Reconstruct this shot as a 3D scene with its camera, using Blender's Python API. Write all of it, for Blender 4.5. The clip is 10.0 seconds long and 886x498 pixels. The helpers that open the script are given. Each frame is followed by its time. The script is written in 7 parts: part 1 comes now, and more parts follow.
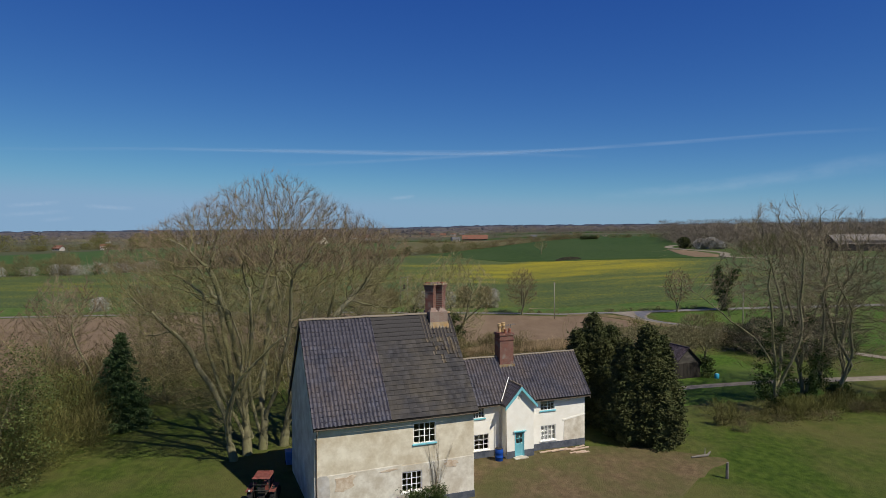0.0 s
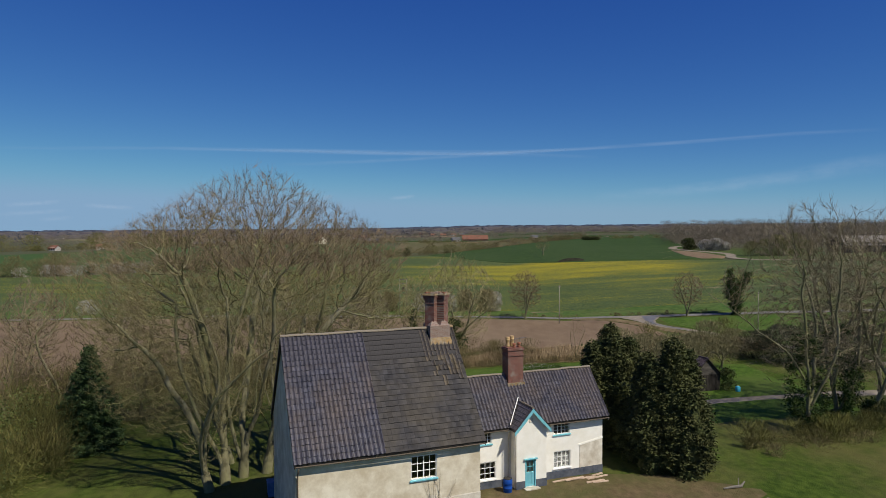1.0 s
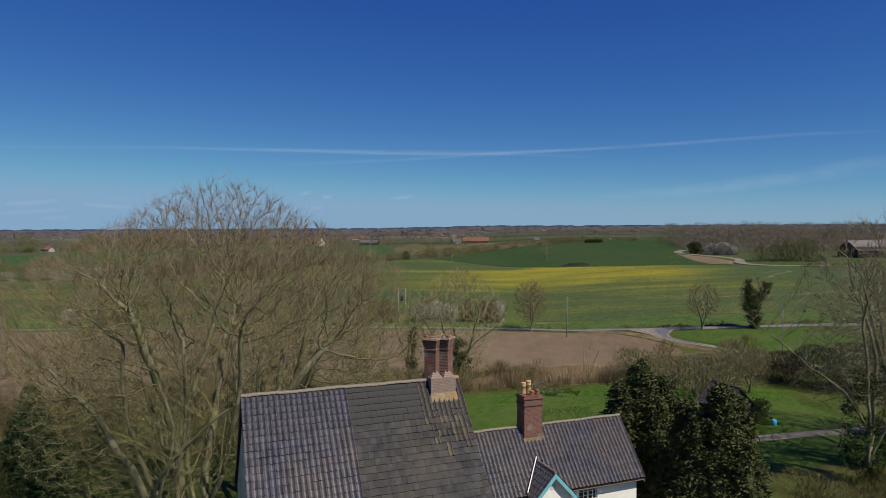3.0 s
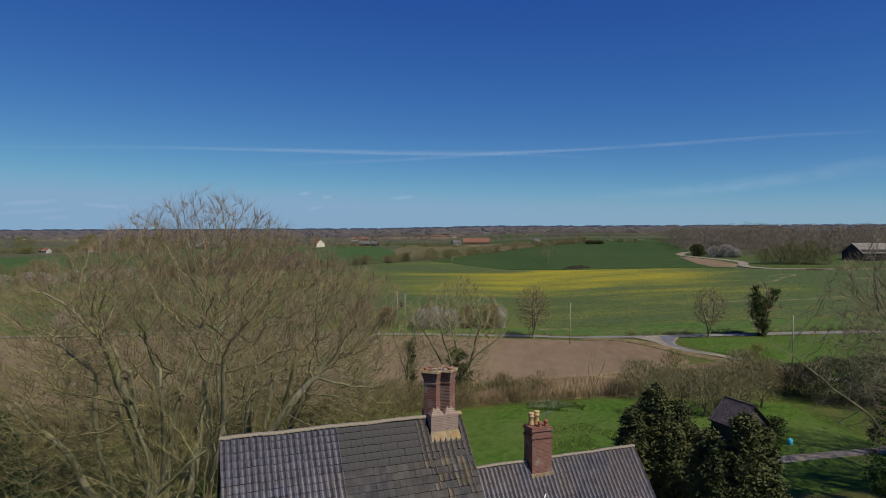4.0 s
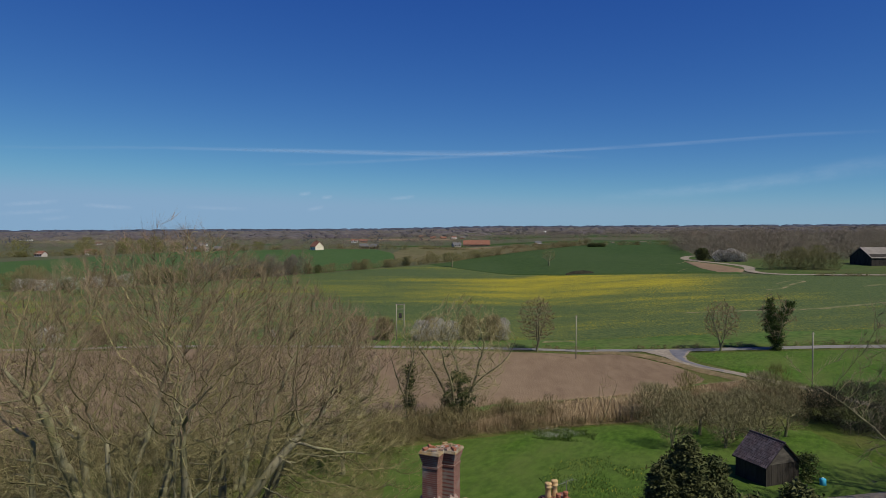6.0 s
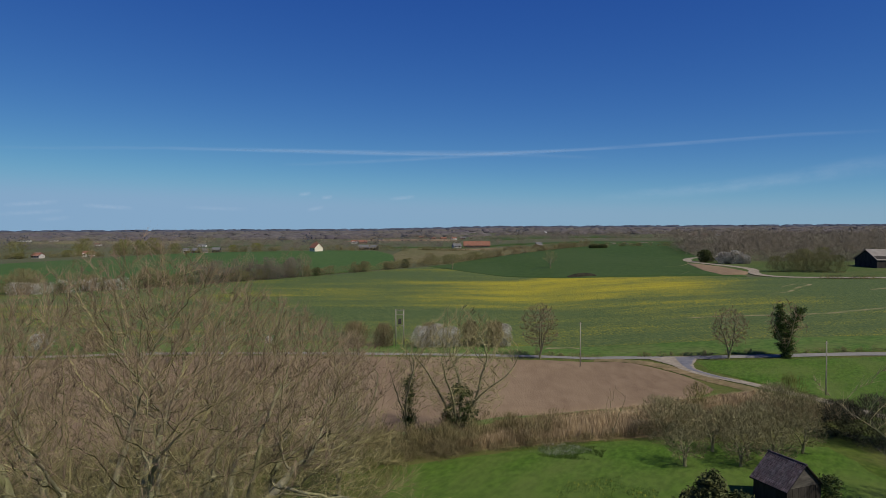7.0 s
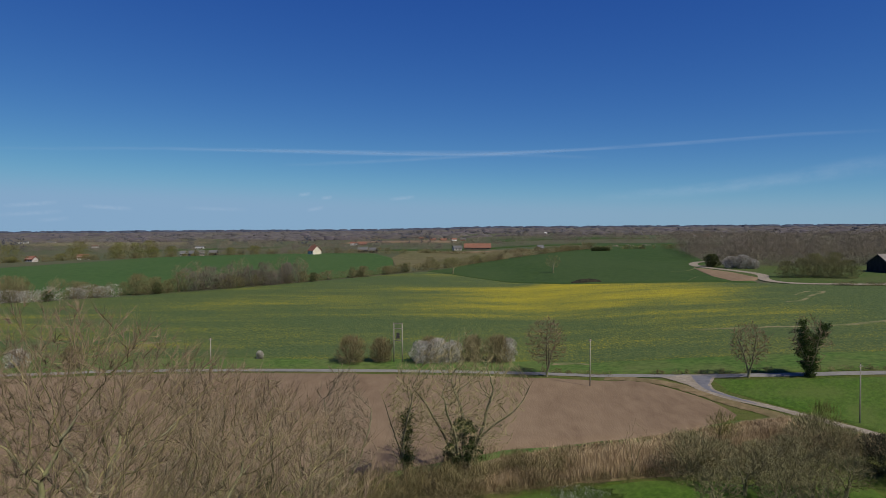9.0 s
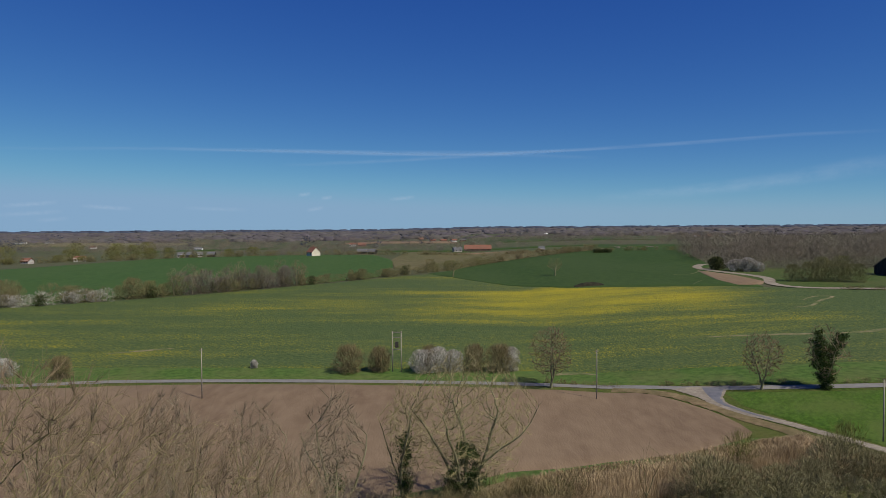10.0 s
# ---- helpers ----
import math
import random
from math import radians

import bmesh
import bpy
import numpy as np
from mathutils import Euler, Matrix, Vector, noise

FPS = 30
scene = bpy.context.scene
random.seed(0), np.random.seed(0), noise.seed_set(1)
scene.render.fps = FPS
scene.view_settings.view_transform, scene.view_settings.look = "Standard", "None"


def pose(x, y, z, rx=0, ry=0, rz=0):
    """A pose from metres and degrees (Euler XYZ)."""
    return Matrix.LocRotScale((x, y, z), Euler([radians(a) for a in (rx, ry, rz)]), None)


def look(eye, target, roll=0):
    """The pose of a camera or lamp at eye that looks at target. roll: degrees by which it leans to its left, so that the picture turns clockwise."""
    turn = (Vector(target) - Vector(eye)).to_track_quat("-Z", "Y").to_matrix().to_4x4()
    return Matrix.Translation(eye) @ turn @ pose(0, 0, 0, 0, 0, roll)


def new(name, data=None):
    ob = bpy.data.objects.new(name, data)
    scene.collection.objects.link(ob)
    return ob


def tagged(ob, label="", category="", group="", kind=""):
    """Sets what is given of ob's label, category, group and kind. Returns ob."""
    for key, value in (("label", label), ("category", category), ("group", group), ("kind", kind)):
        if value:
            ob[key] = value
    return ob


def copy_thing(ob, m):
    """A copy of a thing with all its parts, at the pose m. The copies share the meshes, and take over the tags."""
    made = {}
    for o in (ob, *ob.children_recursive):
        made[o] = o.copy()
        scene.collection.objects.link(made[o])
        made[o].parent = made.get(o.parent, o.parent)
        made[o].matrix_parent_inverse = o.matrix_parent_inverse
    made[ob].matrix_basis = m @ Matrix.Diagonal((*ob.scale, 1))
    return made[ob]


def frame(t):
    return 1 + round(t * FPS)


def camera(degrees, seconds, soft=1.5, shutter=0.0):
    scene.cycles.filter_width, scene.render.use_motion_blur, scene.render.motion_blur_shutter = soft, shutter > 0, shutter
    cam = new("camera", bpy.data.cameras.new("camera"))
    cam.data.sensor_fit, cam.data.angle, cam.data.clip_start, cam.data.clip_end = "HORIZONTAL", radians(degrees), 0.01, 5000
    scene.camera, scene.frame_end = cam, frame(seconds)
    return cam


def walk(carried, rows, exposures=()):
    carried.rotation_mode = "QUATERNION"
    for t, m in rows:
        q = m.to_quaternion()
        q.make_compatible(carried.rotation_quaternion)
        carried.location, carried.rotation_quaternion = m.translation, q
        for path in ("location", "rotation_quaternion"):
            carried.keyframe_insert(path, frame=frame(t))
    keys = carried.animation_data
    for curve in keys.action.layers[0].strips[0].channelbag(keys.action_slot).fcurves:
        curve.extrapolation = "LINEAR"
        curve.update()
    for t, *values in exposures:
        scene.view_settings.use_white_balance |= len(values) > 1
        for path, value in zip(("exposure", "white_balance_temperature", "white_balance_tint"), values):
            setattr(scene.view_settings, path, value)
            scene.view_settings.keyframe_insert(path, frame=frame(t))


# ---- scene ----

# ---- camera and flight ----
cam = camera(68.0, 10.0, 0.6)
YAW, PITCH = -21.06, -1.66
PATH = [
    (0.0, -2.064, 0.830, 17.509, 0.25),
    (0.5, -1.079, 3.611, 17.622, 0.2),
    (1.0, -0.190, 6.078, 17.690, 0.15),
    (1.5, 0.569, 8.268, 18.008, 0.05),
    (2.0, 1.292, 10.267, 18.339, 0.0),
    (2.5, 1.920, 12.021, 18.713, 0.0),
    (4.0, 3.547, 16.553, 20.141, -0.05),
    (4.5, 4.024, 17.845, 20.634, -0.05),
    (5.0, 4.476, 19.027, 21.077, -0.05),
    (5.5, 4.924, 20.315, 21.583, 0.0),
    (6.0, 5.425, 21.685, 22.023, 0.0),
    (7.5, 7.164, 26.526, 23.303, 0.05),
    (8.0, 7.838, 28.236, 23.769, 0.05),
    (8.5, 8.487, 30.087, 24.237, 0.1),
    (9.0, 9.170, 31.990, 24.718, 0.1),
    (9.5, 9.940, 34.130, 25.241, 0.1),
    (10.0, 10.753, 36.332, 25.747, 0.1),
]
walk(cam, [(t, pose(x, y, z, 90 + PITCH, lean, YAW)) for t, x, y, z, lean in PATH])

# ---- sky and sun ----
SUN_TO = Vector((0.489, -0.874, 1.19)).normalized()
world = bpy.data.worlds.new("world")
scene.world = world
world.use_nodes = True
wn, wl = world.node_tree.nodes, world.node_tree.links
sky = wn.new("ShaderNodeTexSky")
sky.sky_type = "NISHITA"
sky.sun_disc = False
sky.sun_elevation = math.asin(SUN_TO.z)
sky.sun_rotation = math.atan2(SUN_TO.x, SUN_TO.y)
sky.altitude, sky.air_density, sky.dust_density, sky.ozone_density = 0.0, 0.6, 0.0, 3.0
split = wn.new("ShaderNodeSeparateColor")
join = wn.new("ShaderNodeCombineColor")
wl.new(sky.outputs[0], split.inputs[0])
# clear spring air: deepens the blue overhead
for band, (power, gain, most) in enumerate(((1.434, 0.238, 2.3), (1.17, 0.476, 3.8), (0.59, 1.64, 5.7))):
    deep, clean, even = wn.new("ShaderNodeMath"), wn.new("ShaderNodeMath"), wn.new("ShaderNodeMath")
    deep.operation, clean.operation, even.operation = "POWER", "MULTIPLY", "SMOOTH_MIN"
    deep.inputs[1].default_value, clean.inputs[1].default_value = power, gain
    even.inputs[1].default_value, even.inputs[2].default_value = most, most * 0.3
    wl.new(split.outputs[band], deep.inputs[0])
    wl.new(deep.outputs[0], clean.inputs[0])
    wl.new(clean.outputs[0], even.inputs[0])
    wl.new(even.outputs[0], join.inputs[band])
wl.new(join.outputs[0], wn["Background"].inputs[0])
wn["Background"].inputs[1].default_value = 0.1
sun = new("sun", bpy.data.lights.new("sun", "SUN"))
sun.data.energy, sun.data.angle, sun.data.color = 4.45, radians(0.53), (1.0, 0.93, 0.79)
sun.matrix_world = look(SUN_TO * 300, (0, 0, 0))
scene.view_settings.exposure = 0.0

# ---- the lie of the land ----
# r runs to the right and f ahead along the line of flight
OX, OY = -2.06, 0.83
SN, CS = math.sin(radians(21.06)), math.cos(radians(21.06))
LIE_F = (-400, 0, 40, 60, 100, 140, 165, 190, 240, 300, 354, 530, 740, 1500, 3000, 4500, 4900)
LIE_Z = (0.6, 0.5, 0.0, -0.3, -1.8, -2.8, -2.6, -1.8, 0.3, 2.0, 3.3, 6.5, 7.5, 9.0, 14.0, 20.0, 21.0)


def W(r, f):
    return OX + r * CS + f * SN, OY - r * SN + f * CS


def RF(x, y):
    return (x - OX) * CS - (y - OY) * SN, (x - OX) * SN + (y - OY) * CS


def lie(r, f):
    z = np.interp(f, LIE_F, LIE_Z)
    k = np.clip((np.asarray(f) - 90) / 60, 0, 1)
    z = z + k * 6 * (1 - np.exp(-np.maximum(0, np.asarray(r) - 28) / 70))
    z = z + np.clip((np.asarray(f) - 350) / 250, 0, 1) * np.maximum(-6.0, 0.022 * np.minimum(0, np.asarray(r) + 90))
    return z + np.clip((np.asarray(f) - 1000) / 3000, 0, 1) * 0.005 * np.asarray(r)


def gz(x, y):
    return float(lie(*RF(x, y)))


# ---- geometry helpers ----
class Geo:
    def __init__(self):
        self.v, self.f = [], []

    def box(self, x0, y0, z0, x1, y1, z1):
        n = len(self.v)
        self.v += [(x0, y0, z0), (x1, y0, z0), (x1, y1, z0), (x0, y1, z0), (x0, y0, z1), (x1, y0, z1), (x1, y1, z1), (x0, y1, z1)]
        self.f += [tuple(n + i for i in q) for q in ((0, 3, 2, 1), (4, 5, 6, 7), (0, 1, 5, 4), (1, 2, 6, 5), (2, 3, 7, 6), (3, 0, 4, 7))]
        return self

    def hull(self, bottom, top):
        """A prism between two loops of the same length."""
        n, k = len(self.v), len(bottom)
        self.v += [tuple(p) for p in bottom] + [tuple(p) for p in top]
        self.f += [tuple(n + i for i in reversed(range(k))), tuple(n + k + i for i in range(k))]
        self.f += [(n + i, n + (i + 1) % k, n + k + (i + 1) % k, n + k + i) for i in range(k)]
        return self

    def tube(self, pts, radii, sides=5, caps=False):
        n = len(self.v)
        m = len(pts)
        for i in range(m):
            a, b = pts[max(0, i - 1)], pts[min(m - 1, i + 1)]
            dx, dy, dz = b[0] - a[0], b[1] - a[1], b[2] - a[2]
            if abs(dz) < 0.9 * math.sqrt(dx * dx + dy * dy + dz * dz) + 1e-9:
                ux, uy, uz = -dy, dx, 0.0
            else:
                ux, uy, uz = 0.0, -dz, dy
            s = 1 / (math.sqrt(ux * ux + uy * uy + uz * uz) + 1e-9)
            ux, uy, uz = ux * s, uy * s, uz * s
            wx, wy, wz = dy * uz - dz * uy, dz * ux - dx * uz, dx * uy - dy * ux
            s = 1 / (math.sqrt(wx * wx + wy * wy + wz * wz) + 1e-9)
            wx, wy, wz = wx * s, wy * s, wz * s
            p, rad = pts[i], radii[i]
            for j in range(sides):
                c, d = math.cos(2 * math.pi * j / sides) * rad, math.sin(2 * math.pi * j / sides) * rad
                self.v.append((p[0] + ux * c + wx * d, p[1] + uy * c + wy * d, p[2] + uz * c + wz * d))
        for i in range(m - 1):
            q = n + i * sides
            for j in range(sides):
                k = (j + 1) % sides
                self.f.append((q + j, q + k, q + sides + k, q + sides + j))
        if caps:
            self.f.append(tuple(n + j for j in reversed(range(sides))))
            self.f.append(tuple(n + (m - 1) * sides + j for j in range(sides)))
        return self

    def lathe(self, cx, cy, profile, sides=12):
        return self.tube([(cx, cy, z) for _, z in profile], [max(r, 0.001) for r, _ in profile], sides, True)

    def add(self, verts, faces):
        n = len(self.v)
        self.v += [tuple(p) for p in verts]
        self.f += [tuple(n + i for i in q) for q in faces]
        return self

    def move(self, m):
        self.v = [tuple(m @ Vector(p)) for p in self.v]
        return self


def mesh_of(name, geo, material, smooth=False):
    me = bpy.data.meshes.new(name)
    me.from_pydata(geo.v, [], geo.f)
    if smooth:
        me.polygons.foreach_set("use_smooth", [True] * len(me.polygons))
    me.materials.append(material)
    return me


def part(name, geo, material, parent=None, label="", smooth=False):
    ob = new(name, mesh_of(name, geo, material, smooth))
    ob.parent = parent
    if label:
        tagged(ob, label)
    return ob


def thing(name, geo, material, label, category, group="", kind="", smooth=False):
    return tagged(part(name, geo, material, None, "", smooth), label, category, group, kind)


def holder(name, label, category, at=(0, 0, 0), group="", kind=""):
    ob = new(name)
    ob.location = at
    ob.empty_display_size = 0.2
    return tagged(ob, label, category, group, kind)


# ---- materials ----
def material(name, dark, light, scale=3.0, rough=0.8, bump=0.3, third=None, scale_low=0.25, grain=30.0, amount=0.5, metal=0.0,
             stretch=(1, 1, 1), turn=0.0, island=0.0, single=0.0, bump_far=0.02, spec=0.08):
    """Two-scale mottled surface: fine grain between dark and light, broad patches of a third colour."""
    m = bpy.data.materials.new(name)
    m.use_nodes = True
    n, l = m.node_tree.nodes, m.node_tree.links
    b = n["Principled BSDF"]
    b.inputs["Roughness"].default_value = rough
    b.inputs["Metallic"].default_value = metal
    b.inputs["Specular IOR Level"].default_value = spec
    tc = n.new("ShaderNodeTexCoord")
    swing = n.new("ShaderNodeMapping")
    swing.inputs["Rotation"].default_value = (0, 0, turn)
    l.new(tc.outputs["Object"], swing.inputs["Vector"])
    mp = n.new("ShaderNodeMapping")
    mp.inputs["Scale"].default_value = stretch
    l.new(swing.outputs[0], mp.inputs["Vector"])

    def noise_tex(s, detail=4.0, rgh=0.6):
        t = n.new("ShaderNodeTexNoise")
        t.inputs["Scale"].default_value, t.inputs["Detail"].default_value, t.inputs["Roughness"].default_value = s, detail, rgh
        l.new(mp.outputs[0], t.inputs["Vector"])
        return t

    def ramp(src, a, c, lo=0.35, hi=0.65):
        r = n.new("ShaderNodeValToRGB")
        r.color_ramp.elements[0].position, r.color_ramp.elements[1].position = lo, hi
        r.color_ramp.elements[0].color, r.color_ramp.elements[1].color = (*a, 1), (*c, 1)
        l.new(src, r.inputs[0])
        return r

    mid = noise_tex(scale)
    col = ramp(mid.outputs["Fac"], dark, light).outputs[0]
    if third:
        low = noise_tex(scale_low, 5.0, 0.65)
        mask = ramp(low.outputs["Fac"], (0, 0, 0), (1, 1, 1), 0.5 - 0.12, 0.5 + 0.12)
        fac = n.new("ShaderNodeMath")
        fac.operation = "MULTIPLY"
        fac.inputs[1].default_value = amount
        l.new(mask.outputs[0], fac.inputs[0])
        mx = n.new("ShaderNodeMix")
        mx.data_type = "RGBA"
        l.new(fac.outputs[0], mx.inputs["Factor"])
        l.new(col, mx.inputs["A"])
        mx.inputs["B"].default_value = (*third, 1)
        col = mx.outputs["Result"]
    for value, socket, node in ((island, "Random Per Island", "ShaderNodeNewGeometry"), (single, "Random", "ShaderNodeObjectInfo")):
        if value:
            src = n.new(node)
            hs = n.new("ShaderNodeHueSaturation")
            mr = n.new("ShaderNodeMapRange")
            mr.inputs["To Min"].default_value, mr.inputs["To Max"].default_value = 1 - value, 1 + value
            l.new(src.outputs[socket], mr.inputs["Value"])
            l.new(mr.outputs[0], hs.inputs["Value"])
            l.new(col, hs.inputs["Color"])
            col = hs.outputs[0]
    l.new(col, b.inputs["Base Color"])
    if bump:
        fine = noise_tex(grain, 3.0)
        bp = n.new("ShaderNodeBump")
        bp.inputs["Strength"].default_value, bp.inputs["Distance"].default_value = bump, bump_far
        l.new(fine.outputs["Fac"], bp.inputs["Height"])
        l.new(bp.outputs[0], b.inputs["Normal"])
    return m


GRASS = material("lawn_grass", (0.032, 0.060, 0.008), (0.074, 0.112, 0.017), 1.6, 0.9, 1.0, (0.120, 0.110, 0.040), 0.09, 13.0, 0.75, stretch=(1.2, 0.8, 1), turn=radians(21), bump_far=0.08)
MOWN = material("mown_lawn", (0.036, 0.078, 0.010), (0.072, 0.132, 0.018), 1.3, 0.9, 1.0, (0.100, 0.128, 0.034), 0.10, 14.0, 0.6, stretch=(1.3, 0.6, 1), turn=radians(50), bump_far=0.06)
FARM = material("far_farmland", (0.075, 0.080, 0.042), (0.100, 0.090, 0.056), 0.012, 0.95, 0.0, (0.045, 0.078, 0.030), 0.006, 9.0, 0.6)
YARD = material("worn_turf", (0.115, 0.082, 0.046), (0.185, 0.134, 0.076), 1.6, 0.95, 1.0, (0.088, 0.098, 0.032), 0.22, 13.0, 0.75, stretch=(1.2, 0.8, 1), turn=radians(21), bump_far=0.08)
PLOUGH = material("bare_tilled_soil", (0.150, 0.104, 0.067), (0.196, 0.140, 0.091), 0.5, 0.95, 0.6, (0.225, 0.165, 0.106), 0.03, 3.0, 0.6, stretch=(1, 0.35, 1), turn=radians(21), bump_far=0.15)
LITTER = material("reed_litter", (0.15, 0.11, 0.06), (0.24, 0.18, 0.10), 0.8, 0.95, 0.8, (0.11, 0.10, 0.045), 0.15, 4.0, 0.6, bump_far=0.2)
VERGE = material("verge_grass", (0.045, 0.085, 0.018), (0.080, 0.140, 0.030), 0.8, 0.9, 0.6, (0.150, 0.140, 0.060), 0.10, 4.0, 0.35, bump_far=0.15)
TARMAC = material("worn_tarmac", (0.18, 0.170, 0.155), (0.24, 0.228, 0.21), 0.8, 0.85, 0.3, (0.15, 0.15, 0.145), 0.1, 20.0, 0.5)
TARNEW = material("patched_dark_tarmac", (0.10, 0.10, 0.115), (0.15, 0.15, 0.165), 1.0, 0.6, 0.3, (0.20, 0.20, 0.2), 0.4, 20.0, 0.4)
GRAVEL = material("pale_gravel", (0.215, 0.185, 0.145), (0.315, 0.275, 0.22), 1.5, 0.95, 0.5, (0.16, 0.135, 0.10), 0.3, 14.0, 0.5)
CROP = material("young_cereal_crop", (0.028, 0.055, 0.014), (0.043, 0.075, 0.020), 0.4, 0.9, 0.5, (0.050, 0.078, 0.026), 0.02, 2.0, 0.6, stretch=(1.0, 0.4, 1), turn=radians(21), bump_far=0.2)
CROPFAR = material("bright_cereal_crop", (0.036, 0.076, 0.020), (0.052, 0.098, 0.027), 0.4, 0.9, 0.5, (0.058, 0.095, 0.030), 0.02, 2.0, 0.5, stretch=(1.0, 0.4, 1), turn=radians(21), bump_far=0.2)
PASTURE = material("rough_pasture", (0.040, 0.068, 0.017), (0.068, 0.102, 0.028), 0.6, 0.9, 0.6, (0.090, 0.092, 0.040), 0.06, 4.0, 0.5, bump_far=0.15)
FALLOW = material("weedy_fallow", (0.105, 0.090, 0.044), (0.150, 0.125, 0.066), 0.3, 0.95, 0.3, (0.075, 0.090, 0.034), 0.02, 3.0, 0.5, stretch=(1, 0.35, 1), turn=radians(21), bump_far=0.15)
SCARBARE = material("bare_earth", (0.17, 0.15, 0.08), (0.27, 0.22, 0.13), 0.6, 0.95, 0.3, (0.075, 0.105, 0.035), 0.25, 5.0, 0.9)
RENDER_W = material("cream_limewash", (0.66, 0.60, 0.47), (0.76, 0.70, 0.57), 1.3, 0.9, 0.25, (0.46, 0.38, 0.26), 0.9, 25.0, 0.7)
RENDER_N = material("white_limewash", (0.82, 0.80, 0.73), (0.89, 0.87, 0.81), 1.6, 0.9, 0.25, (0.72, 0.68, 0.57), 0.6, 25.0, 0.4)
PATCH = material("bare_render_patch", (0.66, 0.62, 0.53), (0.76, 0.72, 0.63), 2.0, 0.95, 0.3, (0.42, 0.36, 0.27), 0.9, 25.0, 0.75)
SLABGREY = material("grey_cement_render", (0.42, 0.41, 0.39), (0.56, 0.54, 0.51), 2.5, 0.95, 0.3, (0.34, 0.27, 0.20), 0.8, 25.0, 0.6)
SCABBROWN = material("flaked_limewash", (0.50, 0.40, 0.29), (0.68, 0.60, 0.48), 3.5, 0.95, 0.3, (0.40, 0.27, 0.18), 1.6, 25.0, 0.6)
PLINTH = material("blue_grey_plinth", (0.055, 0.065, 0.085), (0.085, 0.098, 0.125), 3.0, 0.85, 0.3, (0.22, 0.22, 0.23), 1.2, 20.0, 0.3)
TILE = material("black_glazed_pantile", (0.046, 0.046, 0.060), (0.090, 0.089, 0.112), 2.5, 0.33, 0.25, (0.12, 0.092, 0.075), 0.45, 22.0, 0.6, island=0.16, spec=0.5)
TILE_ONE = material("weathered_pantile", (0.046, 0.046, 0.060), (0.090, 0.089, 0.112), 2.5, 0.33, 0.25, (0.12, 0.092, 0.075), 0.45, 22.0, 0.5, single=0.16, spec=0.5)
TILEFLAT = material("matt_flat_tile", (0.034, 0.033, 0.036), (0.060, 0.058, 0.062), 2.5, 0.6, 0.3, (0.092, 0.078, 0.058), 0.5, 22.0, 0.55, island=0.18)
RIDGE = material("lichened_ridge_tile", (0.08, 0.076, 0.072), (0.27, 0.26, 0.24), 7.0, 0.8, 0.5, (0.26, 0.17, 0.06), 2.0, 25.0, 0.4)
LICHEN = material("orange_lichen_mortar", (0.18, 0.15, 0.10), (0.30, 0.27, 0.22), 4.0, 0.95, 0.4, (0.33, 0.18, 0.04), 1.5, 25.0, 0.7)
LICHENTILE = material("lichened_pantile", (0.048, 0.045, 0.050), (0.095, 0.088, 0.090), 2.5, 0.6, 0.3, (0.22, 0.165, 0.08), 2.2, 22.0, 0.45, stretch=(1.6, 0.5, 0.5), island=0.2)
BARGE = material("turquoise_paint", (0.13, 0.42, 0.50), (0.18, 0.50, 0.58), 3.0, 0.5, 0.1, (0.26, 0.45, 0.48), 1.0, 25.0, 0.3)
WHITE = material("white_gloss_paint", (0.72, 0.72, 0.70), (0.80, 0.80, 0.78), 5.0, 0.45, 0.05)
PIPE = material("aged_white_pipe", (0.60, 0.56, 0.47), (0.70, 0.66, 0.57), 4.0, 0.5, 0.05)
GUTTER = material("brown_gutter", (0.09, 0.07, 0.055), (0.15, 0.12, 0.09), 5.0, 0.6, 0.1)
DARKWOOD = material("tarred_board", (0.018, 0.016, 0.015), (0.040, 0.036, 0.032), 3.0, 0.75, 0.4, (0.065, 0.058, 0.050), 0.8, 30.0, 0.5, stretch=(1, 1, 0.25))
GREYWOOD = material("silvered_timber", (0.15, 0.135, 0.115), (0.26, 0.24, 0.205), 4.0, 0.85, 0.4, (0.08, 0.07, 0.06), 1.0, 30.0, 0.4)
TARGREY = material("faded_tarred_board", (0.055, 0.050, 0.045), (0.125, 0.115, 0.10), 3.0, 0.8, 0.4, (0.035, 0.032, 0.03), 0.9, 30.0, 0.5, stretch=(0.25, 0.25, 1))
POLEWOOD = material("bleached_pole", (0.26, 0.235, 0.19), (0.36, 0.33, 0.275), 4.0, 0.85, 0.3, (0.18, 0.155, 0.12), 1.0, 30.0, 0.4)
PLANK = material("reclaimed_timber", (0.40, 0.28, 0.20), (0.56, 0.42, 0.32), 4.0, 0.8, 0.3, (0.55, 0.48, 0.40), 1.2, 30.0, 0.4)
POT = material("buff_clay_pot", (0.40, 0.27, 0.13), (0.52, 0.37, 0.20), 6.0, 0.8, 0.2)
POTRED = material("red_clay_pot", (0.25, 0.10, 0.06), (0.33, 0.14, 0.09), 6.0, 0.8, 0.2)
BLUEP = material("blue_plastic", (0.010, 0.055, 0.28), (0.016, 0.075, 0.36), 2.0, 0.4, 0.05)
BLUEBIN = material("faded_blue_bin", (0.10, 0.18, 0.36), (0.14, 0.23, 0.43), 2.0, 0.5, 0.05)
TARP = material("turquoise_plastic", (0.05, 0.35, 0.55), (0.08, 0.45, 0.65), 2.0, 0.5, 0.05)
STEEL = material("dull_steel", (0.25, 0.25, 0.25), (0.36, 0.36, 0.36), 6.0, 0.45, 0.1, metal=0.8)
